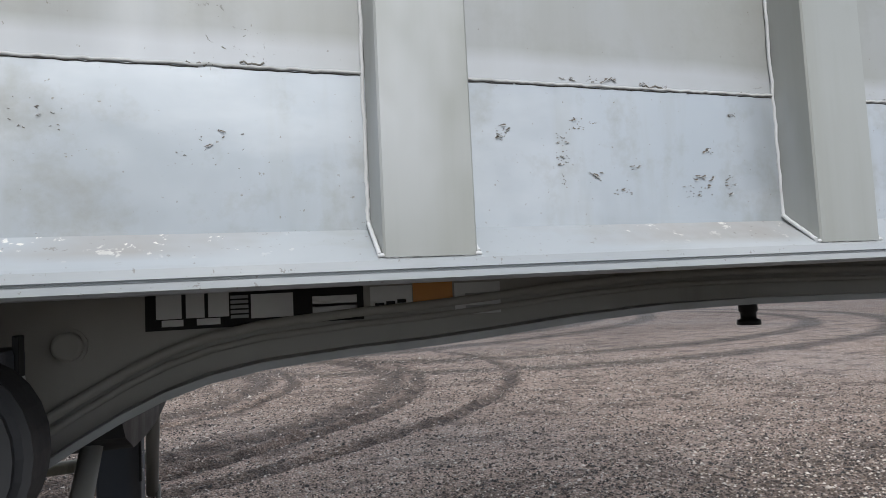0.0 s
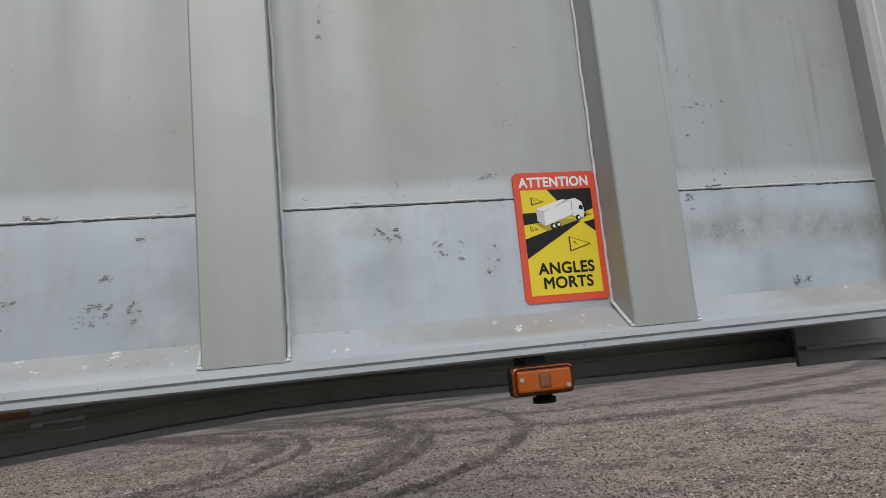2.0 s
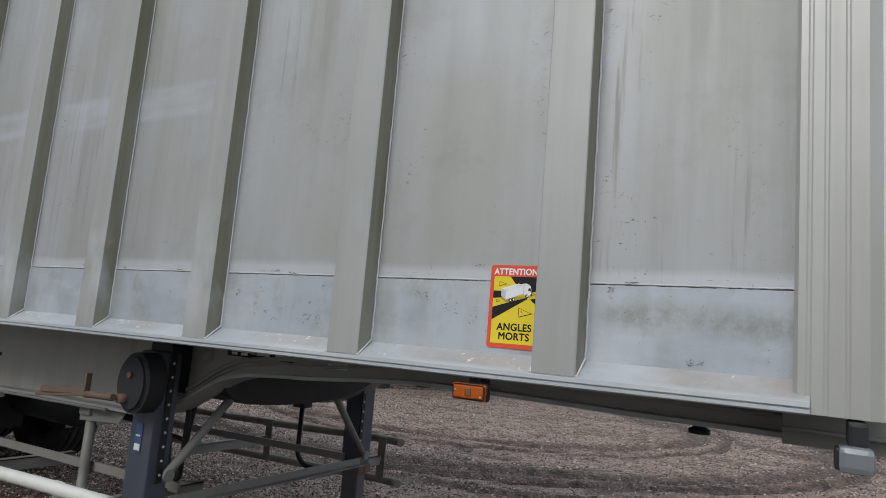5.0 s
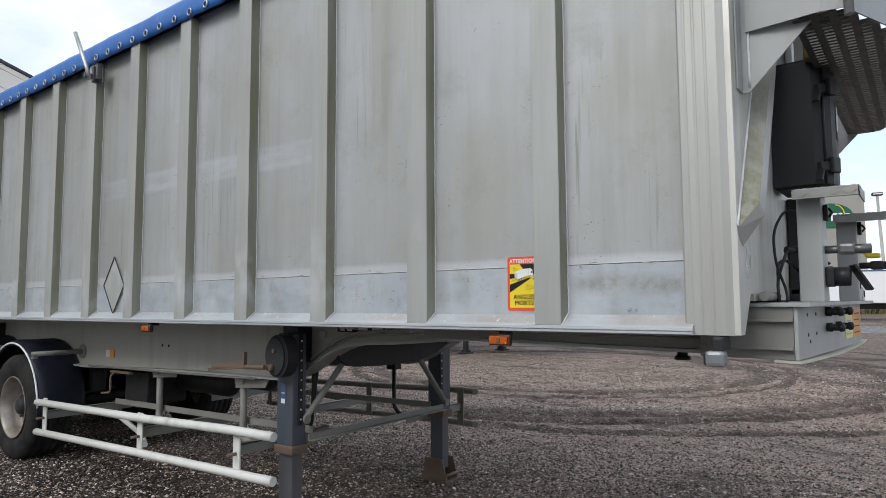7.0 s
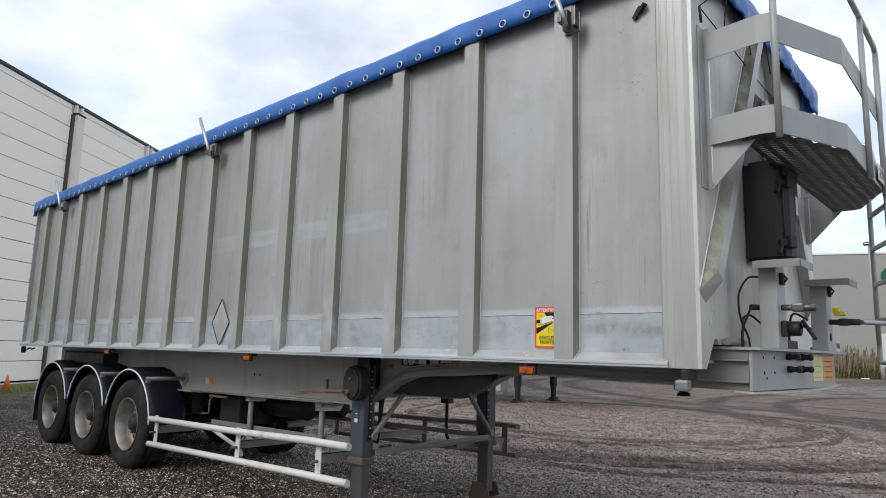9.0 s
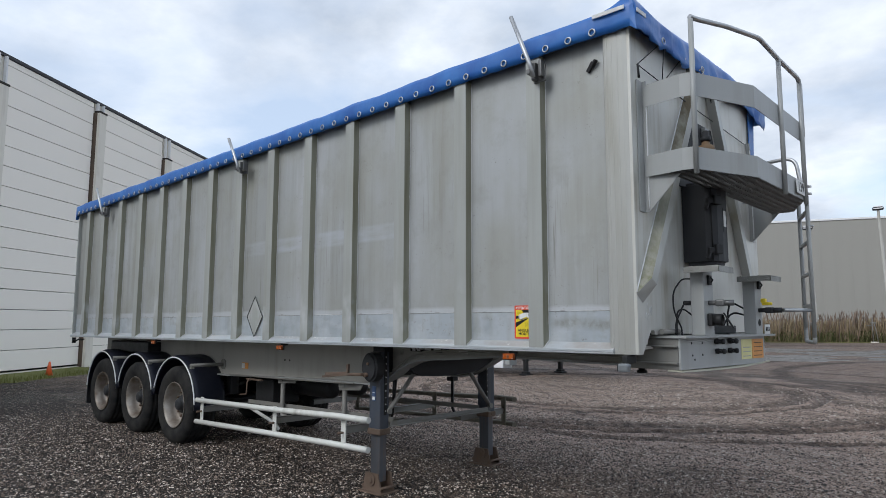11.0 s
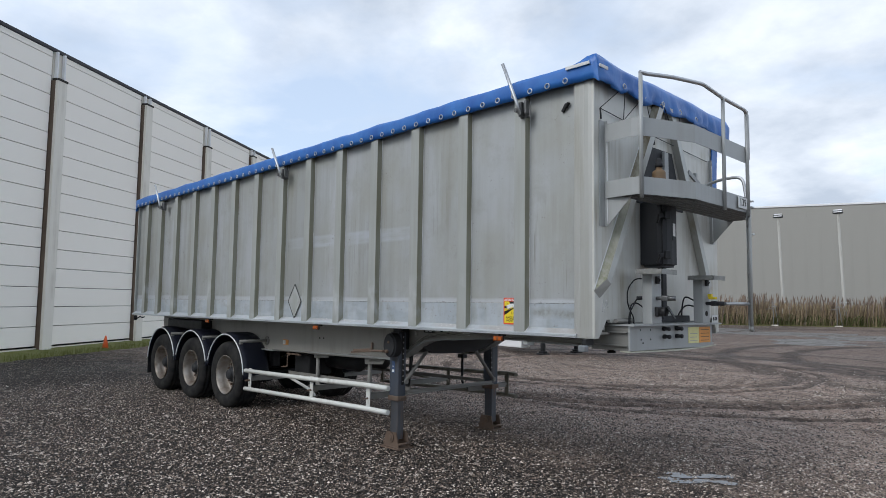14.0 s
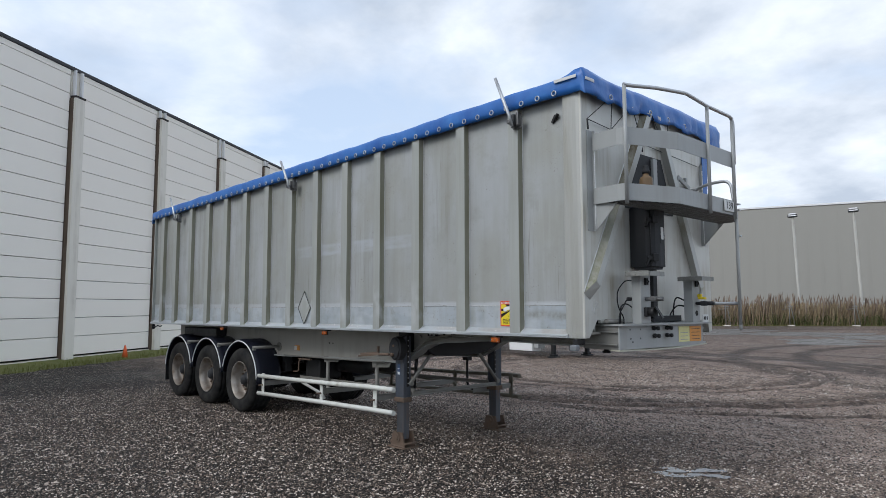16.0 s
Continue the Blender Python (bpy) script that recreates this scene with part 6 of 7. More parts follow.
# ---------------------------------------------------------------- warning sticker
def build_sticker():
    x0, x1, z0, z1 = 2.155, 2.327, 1.533, 1.788
    w, h = x1 - x0, z1 - z0
    yb = -0.0062

    def poly(name, pts, mat, lift, label=""):
        bm = B()
        q = [(x0 + u * w, z0 + v * h) for u, v in pts]
        fs = prism(bm, q, "y", yb - 0.0006 * lift - 0.0004, yb - 0.0006 * lift + 0.0001)
        return tpart(name, bm, mat, label, st)

    def corner(cu, cv, ru, rv, a0):
        return [(cu + ru * math.cos(radians(a0 + 15 * k)), cv + rv * math.sin(radians(a0 + 15 * k))) for k in range(7)]
    bm = B()
    r = 0.06
    rv = r * w / h
    out = corner(1 - r, 1 - rv, r, rv, 0) + corner(r, 1 - rv, r, rv, 90) + corner(r, rv, r, rv, 180) + [(0.97, 0.0), (1.0, 0.02), (1.0, 0.2)]
    prism(bm, [(x0 + u * w, z0 + v * h) for u, v in out], "y", yb - 0.0004, yb + 0.004)
    st = tpart("warning_sticker", bm, "red", "red, yellow and black blind-spot warning sticker")
    L, R, T, Bt = 0.075, 0.925, 0.862, 0.055
    poly("yellow_field", [(L, Bt), (R, Bt), (R, T), (L, T)], "yellow", 1)
    poly("black_wedge", [(0.39, T), (R, T), (R, 0.70), (0.72, 0.655), (0.52, 0.76)], "ink", 2)
    poly("black_wedge", [(L, 0.685), (0.30, 0.685), (0.32, 0.61), (L, 0.595)], "ink", 2)
    poly("black_wedge", [(L, 0.485), (L, 0.335), (0.745, 0.600), (0.69, 0.615)], "ink", 2)
    poly("black_wedge", [(0.79, 0.595), (R, 0.615), (R, 0.52)], "ink", 2)
    poly("shade_patch", [(0.22, 0.60), (0.35, 0.54), (0.70, 0.61), (0.66, 0.63)], M["olive"], 3)
    # little lorry
    poly("lorry_side", [(0.325, 0.580), (0.66, 0.655), (0.665, 0.765), (0.62, 0.775), (0.32, 0.685)], "truckwhite", 4)
    poly("lorry_back", [(0.235, 0.62), (0.325, 0.58), (0.32, 0.685), (0.235, 0.715)], M["palegrey"], 4)
    poly("lorry_roof", [(0.235, 0.715), (0.32, 0.69), (0.64, 0.772), (0.555, 0.78)], "truckwhite", 4)
    poly("lorry_cab", [(0.665, 0.645), (0.80, 0.630), (0.81, 0.70), (0.79, 0.755), (0.715, 0.785), (0.61, 0.775), (0.67, 0.762)], "truckwhite", 4)
    poly("cab_window", [(0.745, 0.700), (0.80, 0.692), (0.795, 0.725), (0.76, 0.73)], "ink", 5)
    poly("cab_bumper", [(0.80, 0.632), (0.825, 0.645), (0.82, 0.665), (0.80, 0.655)], "ink", 5)
    for u, v in ((0.415, 0.575), (0.475, 0.585), (0.73, 0.632)):
        poly("lorry_wheel", [(u + 0.032 * math.cos(k * math.tau / 14), v + 0.022 * math.sin(k * math.tau / 14)) for k in range(14)], "ink", 5)
        poly("lorry_hub", [(u + 0.017 * math.cos(k * math.tau / 12) + 0.008, v + 0.012 * math.sin(k * math.tau / 12)) for k in range(12)], "truckwhite", 6)

    def tri(a, b, c, t):
        cx, cy = (a[0] + b[0] + c[0]) / 3, (a[1] + b[1] + c[1]) / 3
        poly("warning_triangle", [a, b, c], "ink", 3)
        poly("triangle_field", [(cx + (p[0] - cx) * t, cy + (p[1] - cy) * t) for p in (a, b, c)], "yellow", 4)
        poly("triangle_mark", [(cx - 0.16 * abs(c[0] - a[0]), cy + 0.16 * abs(b[1] - a[1])), (cx - 0.10 * abs(c[0] - a[0]), cy + 0.18 * abs(b[1] - a[1])), (cx + 0.05 * abs(c[0] - a[0]), cy - 0.14 * abs(b[1] - a[1]))], "ink", 5)
    tri((0.185, 0.745), (0.185, 0.805), (0.335, 0.770), 0.80)
    tri((0.145, 0.545), (0.145, 0.585), (0.235, 0.560), 0.76)
    tri((0.825, 0.645), (0.825, 0.675), (0.90, 0.655), 0.7)
    tri((0.585, 0.375), (0.585, 0.490), (0.845, 0.425), 0.86)

    def put(name, body, u, v, size, mat, sx):
        y = yb - (0.0009 if v > 0.87 else 0.0015) - 1.2
        return text_mesh(name, body, size, mat, st, pose(x0 + u * w - 0.4, y, z0 + v * h, 90, 0, 0) @ Matrix.Diagonal((sx, 1, 1, 1)), bold=0.0009)
    put("word", "ATTENTION", 0.49, 0.918, 0.0268, "truckwhite", 0.93)
    put("word", "ANGLES", 0.52, 0.25, 0.0305, "ink", 1.0)
    put("word", "MORTS", 0.52, 0.14, 0.0305, "ink", 1.0)


M["olive"] = plain("olive_print", (0.42, 0.34, 0.02), 0.4, wear=0.05)
M["palegrey"] = plain("pale_grey_print", (0.55, 0.55, 0.56), 0.4, wear=0.05)
build_sticker()


# ---------------------------------------------------------------- the white hall
def build_hall():
    hall = thing("hall", "white concrete-panelled hall with grey piers and dark roof edge", "building")
    base = pose(-16.52, 0.60, 0, 0, 0, 126)
    hall.matrix_basis = base
    top, bay, off = 9.30, 4.43, -0.26
    k0, k1 = -7, 9
    bm = B()
    box(bm, k0 * bay, k1 * bay, 0.24, 14.0, 0.0, top - 0.02)
    part("hall_core", bm, "seam", hall)
    bm = B()
    box(bm, k0 * bay - 0.1, k1 * bay + 0.1, -0.04, 14.1, top - 0.02, top + 0.09, 0.02)
    part("roof_edge", bm, "cap", hall, "dark metal roof edge")
    bm = B()
    box(bm, k0 * bay, k1 * bay, -0.01, 0.22, 0.0, 0.16, 0.01)
    part("plinth", bm, "pier", hall, "dirty concrete plinth")
    rows = [0.215 + 0.5915 * r for r in range(16)]
    cut = bmesh.new()
    box(cut, -bay / 2 + 0.2, bay / 2 - 0.25, 0.0, 0.22, 0.009, 0.5825, 0.012)
    me = mesh_of("panel", cut, "conc")
    cut = bmesh.new()
    box(cut, -bay / 2 + 0.2, bay / 2 - 0.25, 0.0, 0.22, 0.009, top - 0.03 - rows[-1], 0.012)
    me_top = mesh_of("panel", cut, "conc")
    for k in range(k0, k1):
        for z in rows:
            o = new("panel", me if z < 9.0 else me_top)
            o.parent = hall
            o.location = ((k + 0.5) * bay + off, 0.0, z)
    for k in range(k0, k1 + 1):
        tall, u = 8.42 if k % 2 == 0 else 8.98, k * bay + off
        bm = B()
        box(bm, u - 0.195, u + 0.195, -0.20, 0.05, 0.0, tall, 0.015)
        p = part("pier", bm, "pier", hall, "weathered concrete pier")
        bm = B()
        box(bm, u - 0.21, u + 0.21, -0.215, 0.0, tall - 0.05, tall + 0.02, 0.01)
        part("pier_cap", bm, "seam", p)
        # thin dark strip paints the pier's corner shadow together with its black-brown stains
        bm = B()
        box(bm, u - 0.205, u - 0.197, -0.11, 0.05, 0.02, tall - 0.05, 0.001)
        part("joint_strip", bm, "pierdark", p, "black-brown strip for shadow and stains beside the pier")
        for dx in (-0.17, 0.13):
            bm = B()
            box(bm, u + dx, u + dx + 0.06, -0.12, -0.02, tall, top - 0.02, 0.01)
            part("channel_edge", bm, "truckwhite", p, "white upright channel")
        bm = B()
        box(bm, u - 0.20, u + 0.20, 0.01, 0.2, tall, top - 0.02, 0.01)
        part("channel_back", bm, "pier", p)
    # mossy strip along the foot of the wall
    bm = B()
    n = 220
    prev = None
    for i in range(n + 1):
        u = k0 * bay + (k1 - k0) * bay * i / n
        row = [bm.verts.new((u, 0.05, 0.14)), bm.verts.new((u, -0.25, 0.10 + 0.03 * random.random())), bm.verts.new((u, -0.7 - 0.25 * random.random(), 0.035)), bm.verts.new((u, -1.15 - 0.4 * random.random(), -0.02))]
        if prev:
            for j in range(3):
                bm.faces.new((prev[j], prev[j + 1], row[j + 1], row[j]))
        prev = row
    bmesh.ops.recalc_face_normals(bm, faces=bm.faces)
    ob = tagged(part("grass_verge", bm, "grass", None), "mossy green strip at the foot of the hall", "verge", kind="structure")
    ob.matrix_basis = base
    verts, faces = [], []
    rng = np.random.default_rng(3)
    for i in range(9000):
        u, v = rng.uniform(-20, 26), -1.25 * rng.random() ** 0.7
        hh = rng.uniform(0.04, 0.15)
        a = rng.uniform(0, 6.28)
        w = 0.008
        c, s = math.cos(a), math.sin(a)
        z0 = 0.0
        b0 = len(verts)
        lx, ly = rng.normal(0, 0.03, 2)
        verts += [(u - w * c, v - w * s, z0), (u + w * c, v + w * s, z0), (u + lx, v + ly, z0 + hh + 0.05)]
        faces.append((b0, b0 + 1, b0 + 2))
    me = bpy.data.meshes.new("grass_tufts")
    me.from_pydata(verts, [], faces)
    me.materials.append(M["grass"])
    g = tagged(new("grass_tufts", me), "short green grass along the hall", "grass", kind="stuff")
    g.matrix_basis = base


build_hall()


def build_cone():
    bm = B()
    box(bm, -0.13, 0.13, -0.13, 0.13, 0.0, 0.03, 0.01)
    c = thing("traffic_cone", "small orange traffic cone beside the mossy verge", "traffic cone", (-16.85, 2.35, 0.0))
    part("cone_base", bm, "cone", c)
    bm = B()
    lathe(bm, [(0.105, 0.03), (0.025, 0.44), (0.012, 0.45)], 20, "z")
    part("cone_body", bm, "cone", c)


build_cone()


# ---------------------------------------------------------------- the grey shed, reeds, lamps
def build_shed():
    shed = thing("shed", "long grey metal-clad shed with green oval sign", "building")
    m = pose(-21.2, 66.75, -0.27, 0, 0, 22) @ Matrix.Diagonal((1.18, 1.18, 1.18, 1))
    shed.matrix_basis = m
    x0, x1, h = -75.0, 18.6, 10.5
    bm = B()
    box(bm, x0, x1, 0.06, 26, 0.0, h, 0.0)
    part("shed_wall", bm, "shed", shed, "grey clad wall")
    u = x0
    me = None
    bm = B()
    box(bm, 0.001, 1.149, 0.0, 0.06, 0.25, h - 0.05, 0.002)
    me = mesh_of("cladding_sheet", bm, "shed")
    while u < x1 - 1.0:
        o = new("cladding_sheet", me)
        o.parent = shed
        o.location = (u, 0, 0)
        u += 1.15
    bm = B()
    box(bm, x0 - 0.1, x1 + 0.1, -0.08, 26.1, h - 0.05, h + 0.12, 0.03)
    part("roof_trim", bm, "truckwhite", shed, "pale roof trim")
    bm = B()
    box(bm, x0, x1, -0.02, 0.06, 0.0, 0.25, 0.0)
    part("shed_plinth", bm, "pier", shed)
    # oval sign: plain shapes in its colours
    bm = B()
    cx, cz = 15.9, 8.55
    prism(bm, [(cx + 1.75 * math.cos(k * math.tau / 40), cz + 1.05 * math.sin(k * math.tau / 40)) for k in range(40)], "y", -0.10, -0.01)
    sg = part("sign", bm, M["signgreen"], shed, "green oval sign with white and yellow shapes")
    for dx, w, z0, z1 in ((-1.2, 0.45, 8.2, 8.85), (-0.6, 0.16, 8.2, 8.95), (-0.3, 0.16, 8.2, 8.75), (0.05, 0.5, 8.05, 8.75), (0.65, 0.3, 8.2, 8.75), (1.05, 0.45, 8.2, 8.7)):
        bm = B()
        box(bm, cx + dx, cx + dx + w, -0.13, -0.11, z0, z1, 0.02)
        part("sign_bar", bm, "truckwhite", sg)
    bm = B()
    tube(bm, [(cx + 0.4 + 0.7 * math.cos(a / 10), -0.13, cz + 0.9 * math.sin(a / 10)) for a in range(-16, 16)], 0.05, 6)
    part("sign_ring", bm, "yellow", sg)


M["signgreen"] = plain("sign_green", (0.01, 0.10, 0.05), 0.5)
build_shed()


def build_reeds():
    p0, p1 = Vector((-15.3, 53.2, 0)), Vector((-9.35, 58.25, 0))
    d = (p1 - p0).normalized()
    nrm = Vector((-d.y, d.x, 0))
    rng = np.random.default_rng(8)
    for name, mat, cnt, hmin, hmax, label, w in (("reeds", "reed", 13000, 0.8, 2.3, "tall dry brown reeds", 0.014), ("reed_plumes", "plume", 1500, 2.2, 3.0, "dark feathery reed heads", 0.03), ("scrub", "reedgreen", 14000, 0.3, 1.15, "low green scrub under the reeds", 0.03)):
        verts, faces = [], []
        for i in range(cnt):
            u, v = rng.uniform(-32, 22), rng.uniform(0.0, 1.9)
            p = p0 + d * u + nrm * v
            hh = (hmin + (hmax - hmin) * rng.random() ** (0.8 if name == "reeds" else 1.4)) * (0.93 + 0.07 * math.sin(u * 0.9) * math.sin(u * 0.37 + 1))
            lx, ly = rng.normal(0.1, 0.22, 2)
            a = rng.uniform(0, 6.28)
            c, s = w * math.cos(a), w * math.sin(a)
            b0 = len(verts)
            q = (p.x + lx * 0.7, p.y + ly * 0.7, hh * 0.82)
            verts += [(p.x - c, p.y - s, 0), (p.x + c, p.y + s, 0), (q[0] - c, q[1] - s, q[2]), (q[0] + c, q[1] + s, q[2]), (q[0] - 1.6 * c + lx * 0.2, q[1] - 1.6 * s, hh * 0.9), (q[0] + 1.6 * c + lx * 0.2, q[1] + 1.6 * s, hh * 0.9), (p.x + lx, p.y + ly, hh)]
            faces += [(b0, b0 + 1, b0 + 3, b0 + 2), (b0 + 2, b0 + 3, b0 + 5, b0 + 4), (b0 + 4, b0 + 5, b0 + 6)]
        me = bpy.data.meshes.new(name)
        me.from_pydata(verts, [], faces)
        me.materials.append(M[mat])
        tagged(new(name, me), label, "reeds", kind="stuff")
    # low mound that the reeds grow on
    bm = B()
    q = [(-0.1, 0.0), (0.5, 0.16), (2.4, 0.22), (3.2, 0.0)]
    a = [bm.verts.new(p0 + d * -45 + nrm * v + Vector((0, 0, z))) for v, z in q]
    b = [bm.verts.new(p0 + d * 23 + nrm * v + Vector((0, 0, z))) for v, z in q]
    for k in range(3):
        bm.faces.new((a[k], a[k + 1], b[k + 1], b[k]))
    bmesh.ops.recalc_face_normals(bm, faces=bm.faces)
    tagged(part("verge", bm, "grass", None), "low grassy mound under the reeds", "verge", kind="structure")
    for (lx, ly), zl in (((-26.2, 44.0), 9.4), ((-14.15, 58.4), 9.75), ((-9.45, 59.0), 9.8), ((-4.3, 60.2), 11.1), ((1.2, 61.5), 9.9)):
        lamp = thing("street_lamp", "grey lamp post with flat white-topped lantern beside the reeds", "street lamp", (lx, ly, 0.0), group="lamps along the yard edge")
        lamp.rotation_euler = (radians(-0.8), radians(-2.0), 0)
        bm = B()
        lathe(bm, [(0.16, 0.0), (0.16, 1.1), (0.13, 1.2), (0.105, zl)], 12, "z")
        part("pole", bm, "chassis", lamp, "pale grey pole")
        turn = Matrix.Rotation(radians(14), 4, "Z")
        bm = B()
        box(bm, -0.40, 0.40, -0.22, 0.22, zl, zl + 0.26, 0.09, turn)
        hd = part("lantern", bm, "dark", lamp)
        bm = B()
        box(bm, -0.33, 0.33, -0.19, 0.19, zl + 0.24, zl + 0.36, 0.06, turn)
        box(bm, -0.34, 0.34, -0.235, -0.215, zl + 0.09, zl + 0.17, 0.008, turn)
        part("lantern_cover", bm, "truckwhite", hd)
        bm = B()
        box(bm, -0.22, 0.22, -0.05, 0.05, 2.0, 2.08, 0.01)
        tube(bm, [(0.1, -0.14, 0.0), (0.06, -0.12, 1.9)], 0.03, 8)
        part("base_bracket", bm, "zinc", lamp)
    for i in range(9):
        p = p0 + d * (-24 + 5.2 * i) + nrm * -0.05
        post = thing("fence_post", "galvanised fence post among the reeds", "fence post", p, group="fence posts along the yard edge")
        bm = B()
        tube(bm, [(0, 0, 0), (0, 0, 2.05)], 0.04, 8)
        part("post", bm, "under", post)
        bm = B()
        tube(bm, [(0.35, 0.1, 0.1), (0.12, 0.03, 1.75)], 0.03, 8)
        tube(bm, [(-0.55, -0.2, 1.40), (0.1, 0.0, 1.48)], 0.03, 8)
        box(bm, -0.14, 0.30, -0.05, 0.05, 1.62, 1.70, 0.01)
        part("stay", bm, "under", post)
        bm = B()
        box(bm, -0.2, 0.38, -0.1, 0.1, 0.0, 0.09, 0.02)
        part("footing", bm, "pier", post)


build_reeds()


def build_truck():
    """The white lorry at the shed."""
    t = thing("lorry", "white box lorry parked in front of the grey shed", "lorry", (1.0, 49.6, 0))
    t.rotation_euler = (0, 0, radians(22))
    bm = B()
    box(bm, -3.6, 1.4, -1.25, 1.25, 1.15, 3.35, 0.05)
    cb = part("cargo_box", bm, "truckwhite", t)
    bm = B()
    box(bm, -3.58, 1.38, -1.262, -1.252, 3.22, 3.31)
    part("blue_stripe", bm, M["blueprint"], cb, "narrow blue stripe")
    bm = B()
    prism(bm, [(1.7, 0.7), (3.55, 0.7), (3.6, 1.5), (3.45, 2.9), (3.1, 3.15), (1.7, 3.15)], "y", -1.2, 1.2)
    cab = part("cab", bm, "truckwhite", t)
    bm = B()
    prism(bm, [(2.3, 1.9), (3.45, 1.9), (3.38, 2.7), (2.3, 2.7)], "y", -1.215, -1.19)
    part("side_window", bm, "ink", cab)
    bm = B()
    box(bm, 3.40, 3.56, -1.05, 1.05, 1.75, 2.75, 0.03)
    part("windscreen", bm, "ink", cab)
    bm = B()
    box(bm, -3.6, 3.3, -0.45, 0.45, 0.75, 1.12, 0.02)
    part("frame", bm, "black", t)
    for x in (-2.4, 2.6):
        for y in (-1.2, 0.9):
            bm = B()
            lathe(bm, [(0.25, 0.02), (0.48, 0.0), (0.5, 0.05), (0.5, 0.25), (0.48, 0.3), (0.25, 0.28)], 20, "y", (x, y, 0.5))
            w = part("wheel", bm, "rubber", t)
            bm = B()
            lathe(bm, [(0.24, 0.01), (0.2, 0.05), (0.05, 0.06)], 16, "y", (x, y, 0.5))
            part("rim", bm, "rim", w)


build_truck()


def build_second_trailer():
    """Underframe of the trailer parked beyond; only its legs, beams and tail show under the first one."""
    t = thing("parked_trailer", "dark underframe of a second trailer standing on its legs beyond", "trailer", (-6.88, 13.7, 0))
    t.rotation_euler = (0, 0, radians(-6))
    for y in (-0.6, 0.6):
        bm = B()
        box(bm, -8.0, 2.4, y - 0.06, y + 0.06, 0.98, 1.3, 0.01)
        part("beam", bm, "black", t)
    for y in (-0.85, 0.85):
        bm = B()
        box(bm, -0.08, 0.08, y - 0.08, y + 0.08, 0.45, 1.2, 0.01)
        box(bm, -0.06, 0.06, y - 0.06, y + 0.06, 0.05, 0.5, 0.01)
        lg = part("leg", bm, "black", t)
        bm = B()
        box(bm, -0.17, 0.17, y - 0.14, y + 0.14, 0.0, 0.05, 0.01)
        box(bm, -0.1, 0.1, y - 0.1, y + 0.1, 0.05, 0.12, 0.01)
        part("foot", bm, "black", lg)
    bm = B()
    box(bm, -1.75, -0.62, -1.25, -0.8, 0.20, 0.85, 0.03)
    part("white_locker", bm, "truckwhite", t, "white side locker")
    bm = B()
    box(bm, -0.60, -0.38, -1.2, -0.85, 0.30, 0.85, 0.03)
    part("locker_end", bm, "steel", t)
    for x in (-5.2, -6.5, -7.8):
        for y in (-1.25, 0.95):
            bm = B()
            lathe(bm, [(0.28, 0.02), (0.48, 0.0), (0.51, 0.03), (0.51, 0.27), (0.48, 0.3), (0.28, 0.28)], 24, "y", (x, y, 0.51))
            part("wheel", bm, "rubber", t)
    bm = B()
    box(bm, -8.2, 2.6, -1.25, 1.25, 1.3, 1.42, 0.02)
    part("load_floor", bm, "chassis", t)


build_second_trailer()


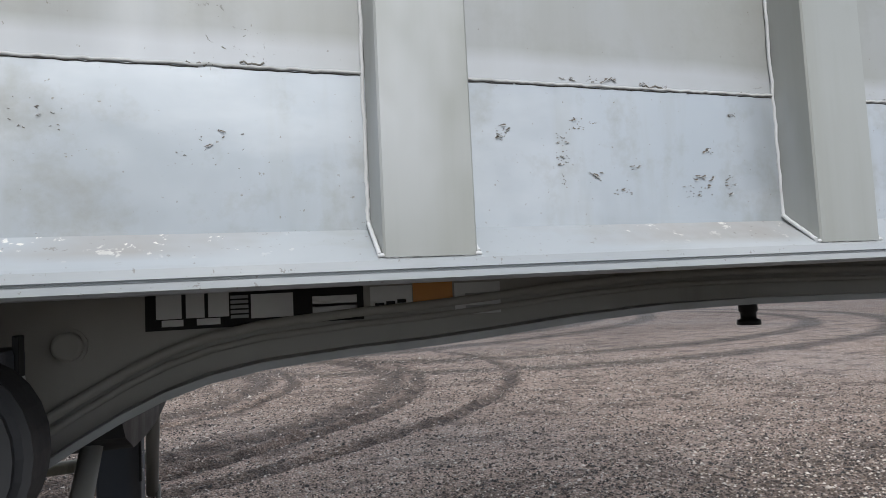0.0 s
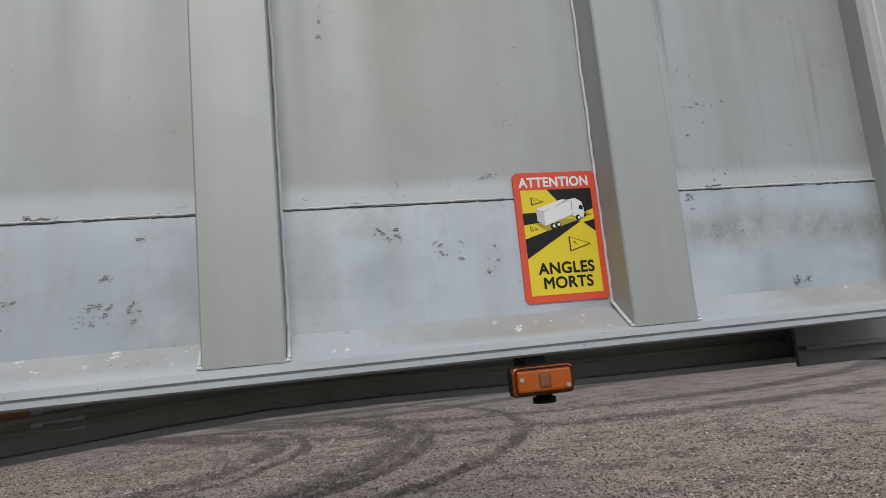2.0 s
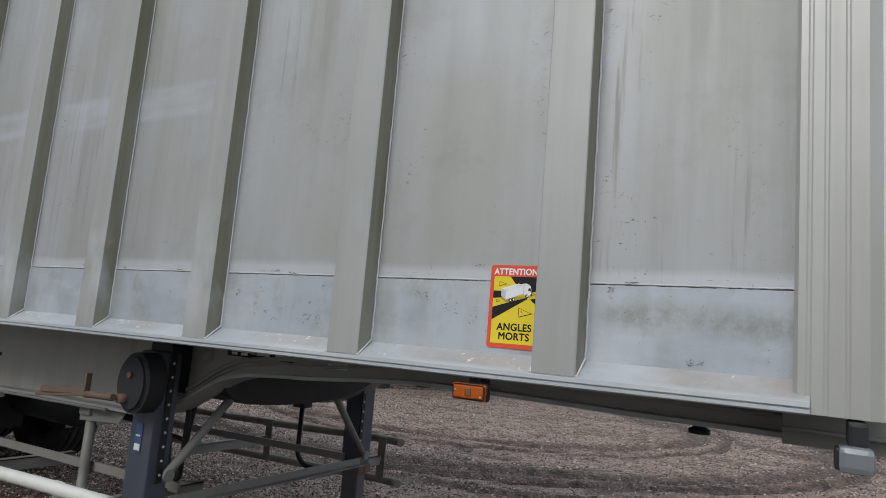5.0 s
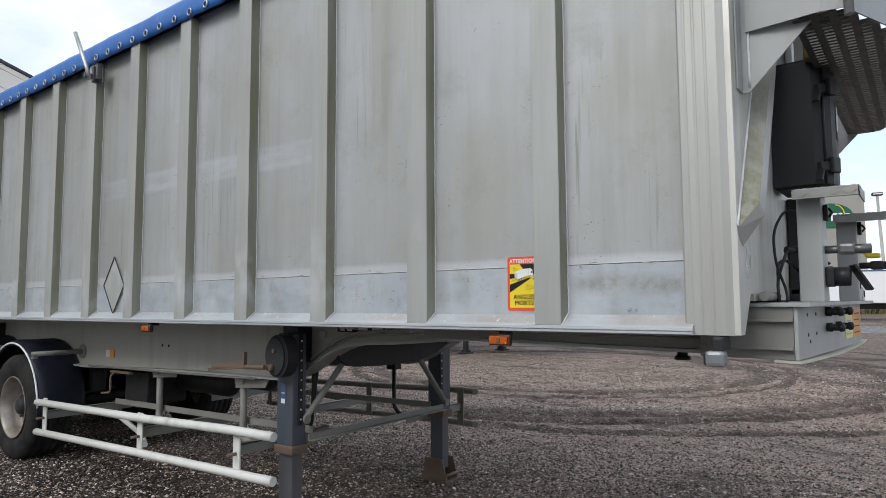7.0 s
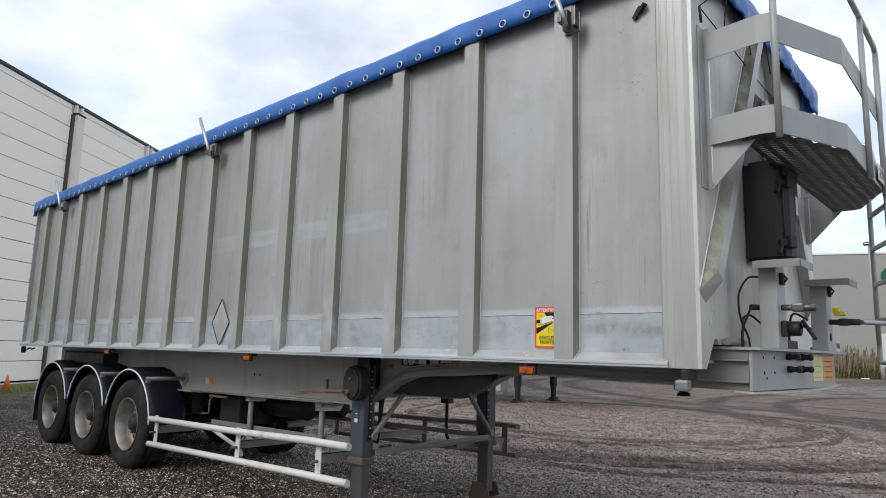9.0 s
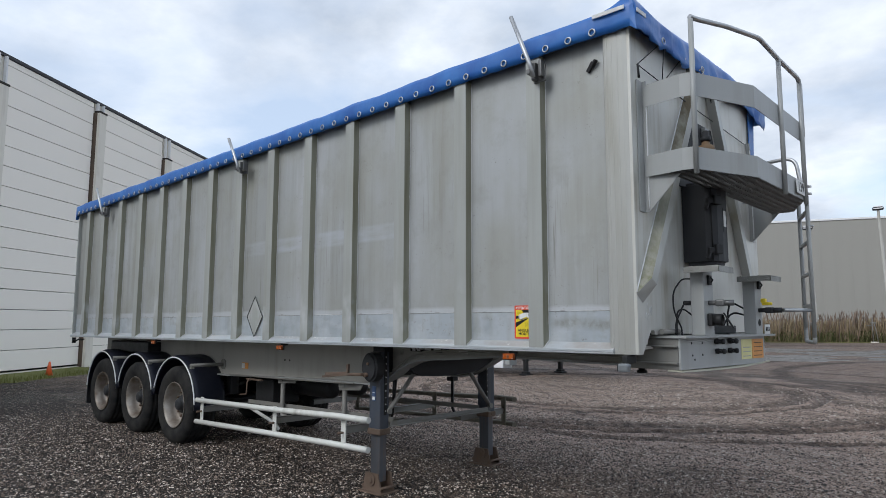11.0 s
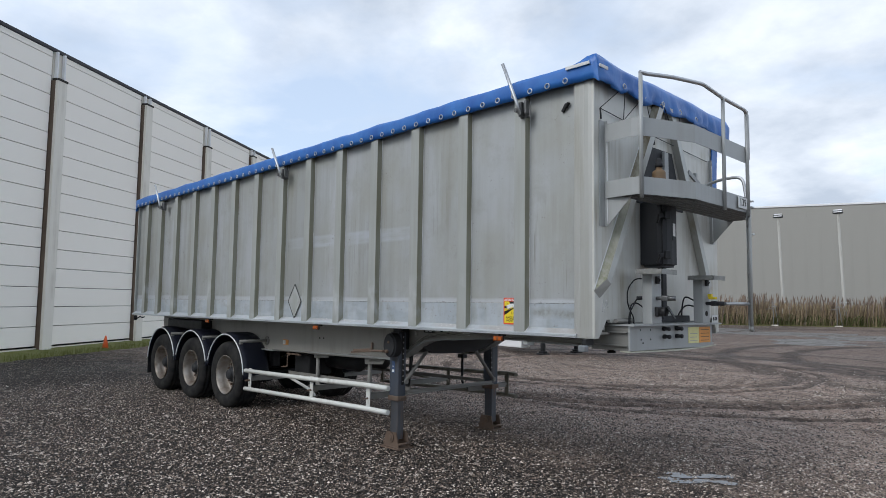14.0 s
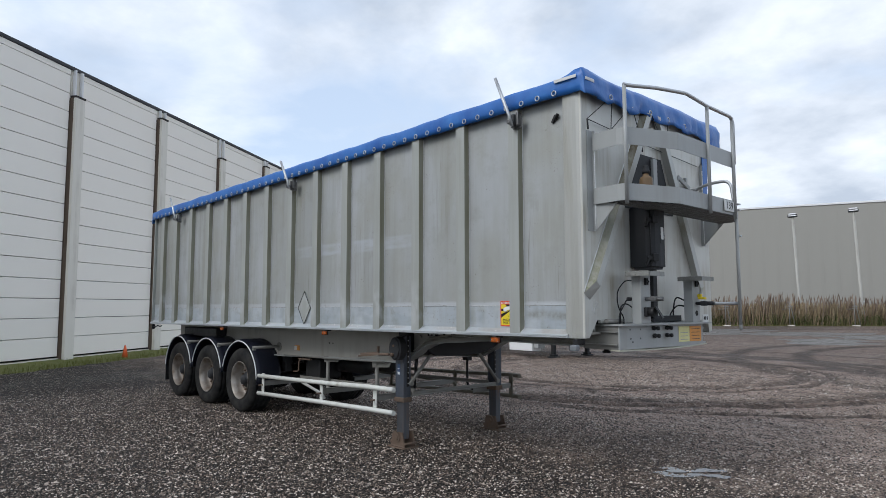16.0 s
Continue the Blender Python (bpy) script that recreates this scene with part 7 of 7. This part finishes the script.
# ---------------------------------------------------------------- gravel, puddle
def build_gravel():
    rng = np.random.default_rng(11)
    n = 200000
    # denser towards the trailer and the open yard in front of it
    inner = rng.random(n) < 0.55
    x = np.where(inner, rng.uniform(-8, 6.0, n), rng.uniform(-9, 8.5, n))
    y = np.where(inner, rng.uniform(-3.8, 3.6, n), 2.0 + 12.0 * rng.random(n) ** 1.4)
    x, y = x + rng.normal(0, 0.6, n), y + rng.normal(0, 0.6, n)
    s = rng.uniform(0.006, 0.0135, n) * (1 + 0.6 * (rng.random(n) < 0.06)) * (1 + 0.15 * np.clip((y - 2.5) / 6, 0, 1))
    base = np.array([(1, 0, 0), (0, 1, 0), (-1, 0, 0), (0, -1, 0), (0, 0, 0.75), (0, 0, -0.5)], float)
    tri = np.array([(0, 1, 4), (1, 2, 4), (2, 3, 4), (3, 0, 4), (1, 0, 5), (2, 1, 5), (3, 2, 5), (0, 3, 5)])
    a = rng.uniform(0, math.tau, n)
    ca, sa = np.cos(a), np.sin(a)
    v = base[None] * rng.uniform(0.6, 1.25, (n, 6, 1)) * s[:, None, None]
    v[:, :, 0] *= rng.uniform(0.8, 1.6, n)[:, None]
    vx = v[:, :, 0] * ca[:, None] - v[:, :, 1] * sa[:, None] + x[:, None]
    vy = v[:, :, 0] * sa[:, None] + v[:, :, 1] * ca[:, None] + y[:, None]
    lift = np.array([ground_z(px, py) for px, py in zip(x.tolist(), y.tolist())])
    vz = v[:, :, 2] + (s * 0.2 + lift)[:, None]
    co = np.stack([vx, vy, vz], -1).reshape(-1, 3)
    f = (tri[None] + (np.arange(n) * 6)[:, None, None]).reshape(-1, 3)
    me = bpy.data.meshes.new("gravel")
    me.from_pydata(co.tolist(), [], f.tolist())
    me.materials.append(M["stones"])
    tagged(new("gravel", me), "loose dark and pale wet gravel stones", "gravel", kind="stuff")


def stones():
    m = Mat("gravel_stones", (0.12, 0.11, 0.1), 0.5)
    r = m.island()
    c = m.ramp(r, (0.0, (0.012, 0.009, 0.008)), (0.28, (0.052, 0.037, 0.028)), (0.55, (0.145, 0.106, 0.082)), (0.78, (0.32, 0.252, 0.20)), (1.0, (0.80, 0.72, 0.64)))
    m.set("Base Color", c)
    m.set("Roughness", m.map(r, 0, 1, 0.5, 0.8))
    return m.m


M["stones"] = stones()
build_gravel()


def build_puddle():
    m = Mat("puddle_water", (0.05, 0.045, 0.04), 0.06)
    m.bump(m.noise(3.0, 2), 0.02, 0.01)
    M["water"] = m.m
    rng = random.Random(4)
    m = Mat("wet_clay_film", (0.09, 0.08, 0.07), 0.3)
    m.set("Roughness", m.map(m.noise(1.2, 5, 0.7), 0.35, 0.65, 0.22, 0.6))
    m.bump(m.noise(2.2, 4), 0.8, 0.12)
    M["film"] = m.m
    for cx, cy, rx, ry, n in ((3.30, 1.66, 0.42, 0.18, 14), (-5.5, 31.5, 7.0, 4.5, 8), (-9.5, 41.0, 10.0, 6.5, 9), (3.0, 38.0, 8.0, 5.5, 7)):
        for k in range(n):
            bm = B()
            ox, oy = rng.uniform(-rx, rx) * 0.8, rng.uniform(-ry, ry)
            ang = radians(40)
            pts = []
            for j in range(26):
                a = j * math.tau / 26
                q = 0.55 + 0.35 * noise.noise((2.1 * math.cos(a) + 9 * k, 2.1 * math.sin(a), cx))
                u, v = ox + rx * 0.42 * q * math.cos(a), oy + ry * 0.55 * q * math.sin(a)
                pts.append((cx + u * math.cos(ang) - v * math.sin(ang), cy + u * math.sin(ang) + v * math.cos(ang)))
            vs = [bm.verts.new((px, py, 0.004 + 0.0004 * k)) for px, py in pts]
            bm.faces.new(vs)
            bmesh.ops.recalc_face_normals(bm, faces=bm.faces)
            tagged(part("puddle", bm, "water" if cy < 10 else "film", None), "shallow puddle of rain water on the gravel", "puddle", group="puddles", kind="structure")


build_puddle()
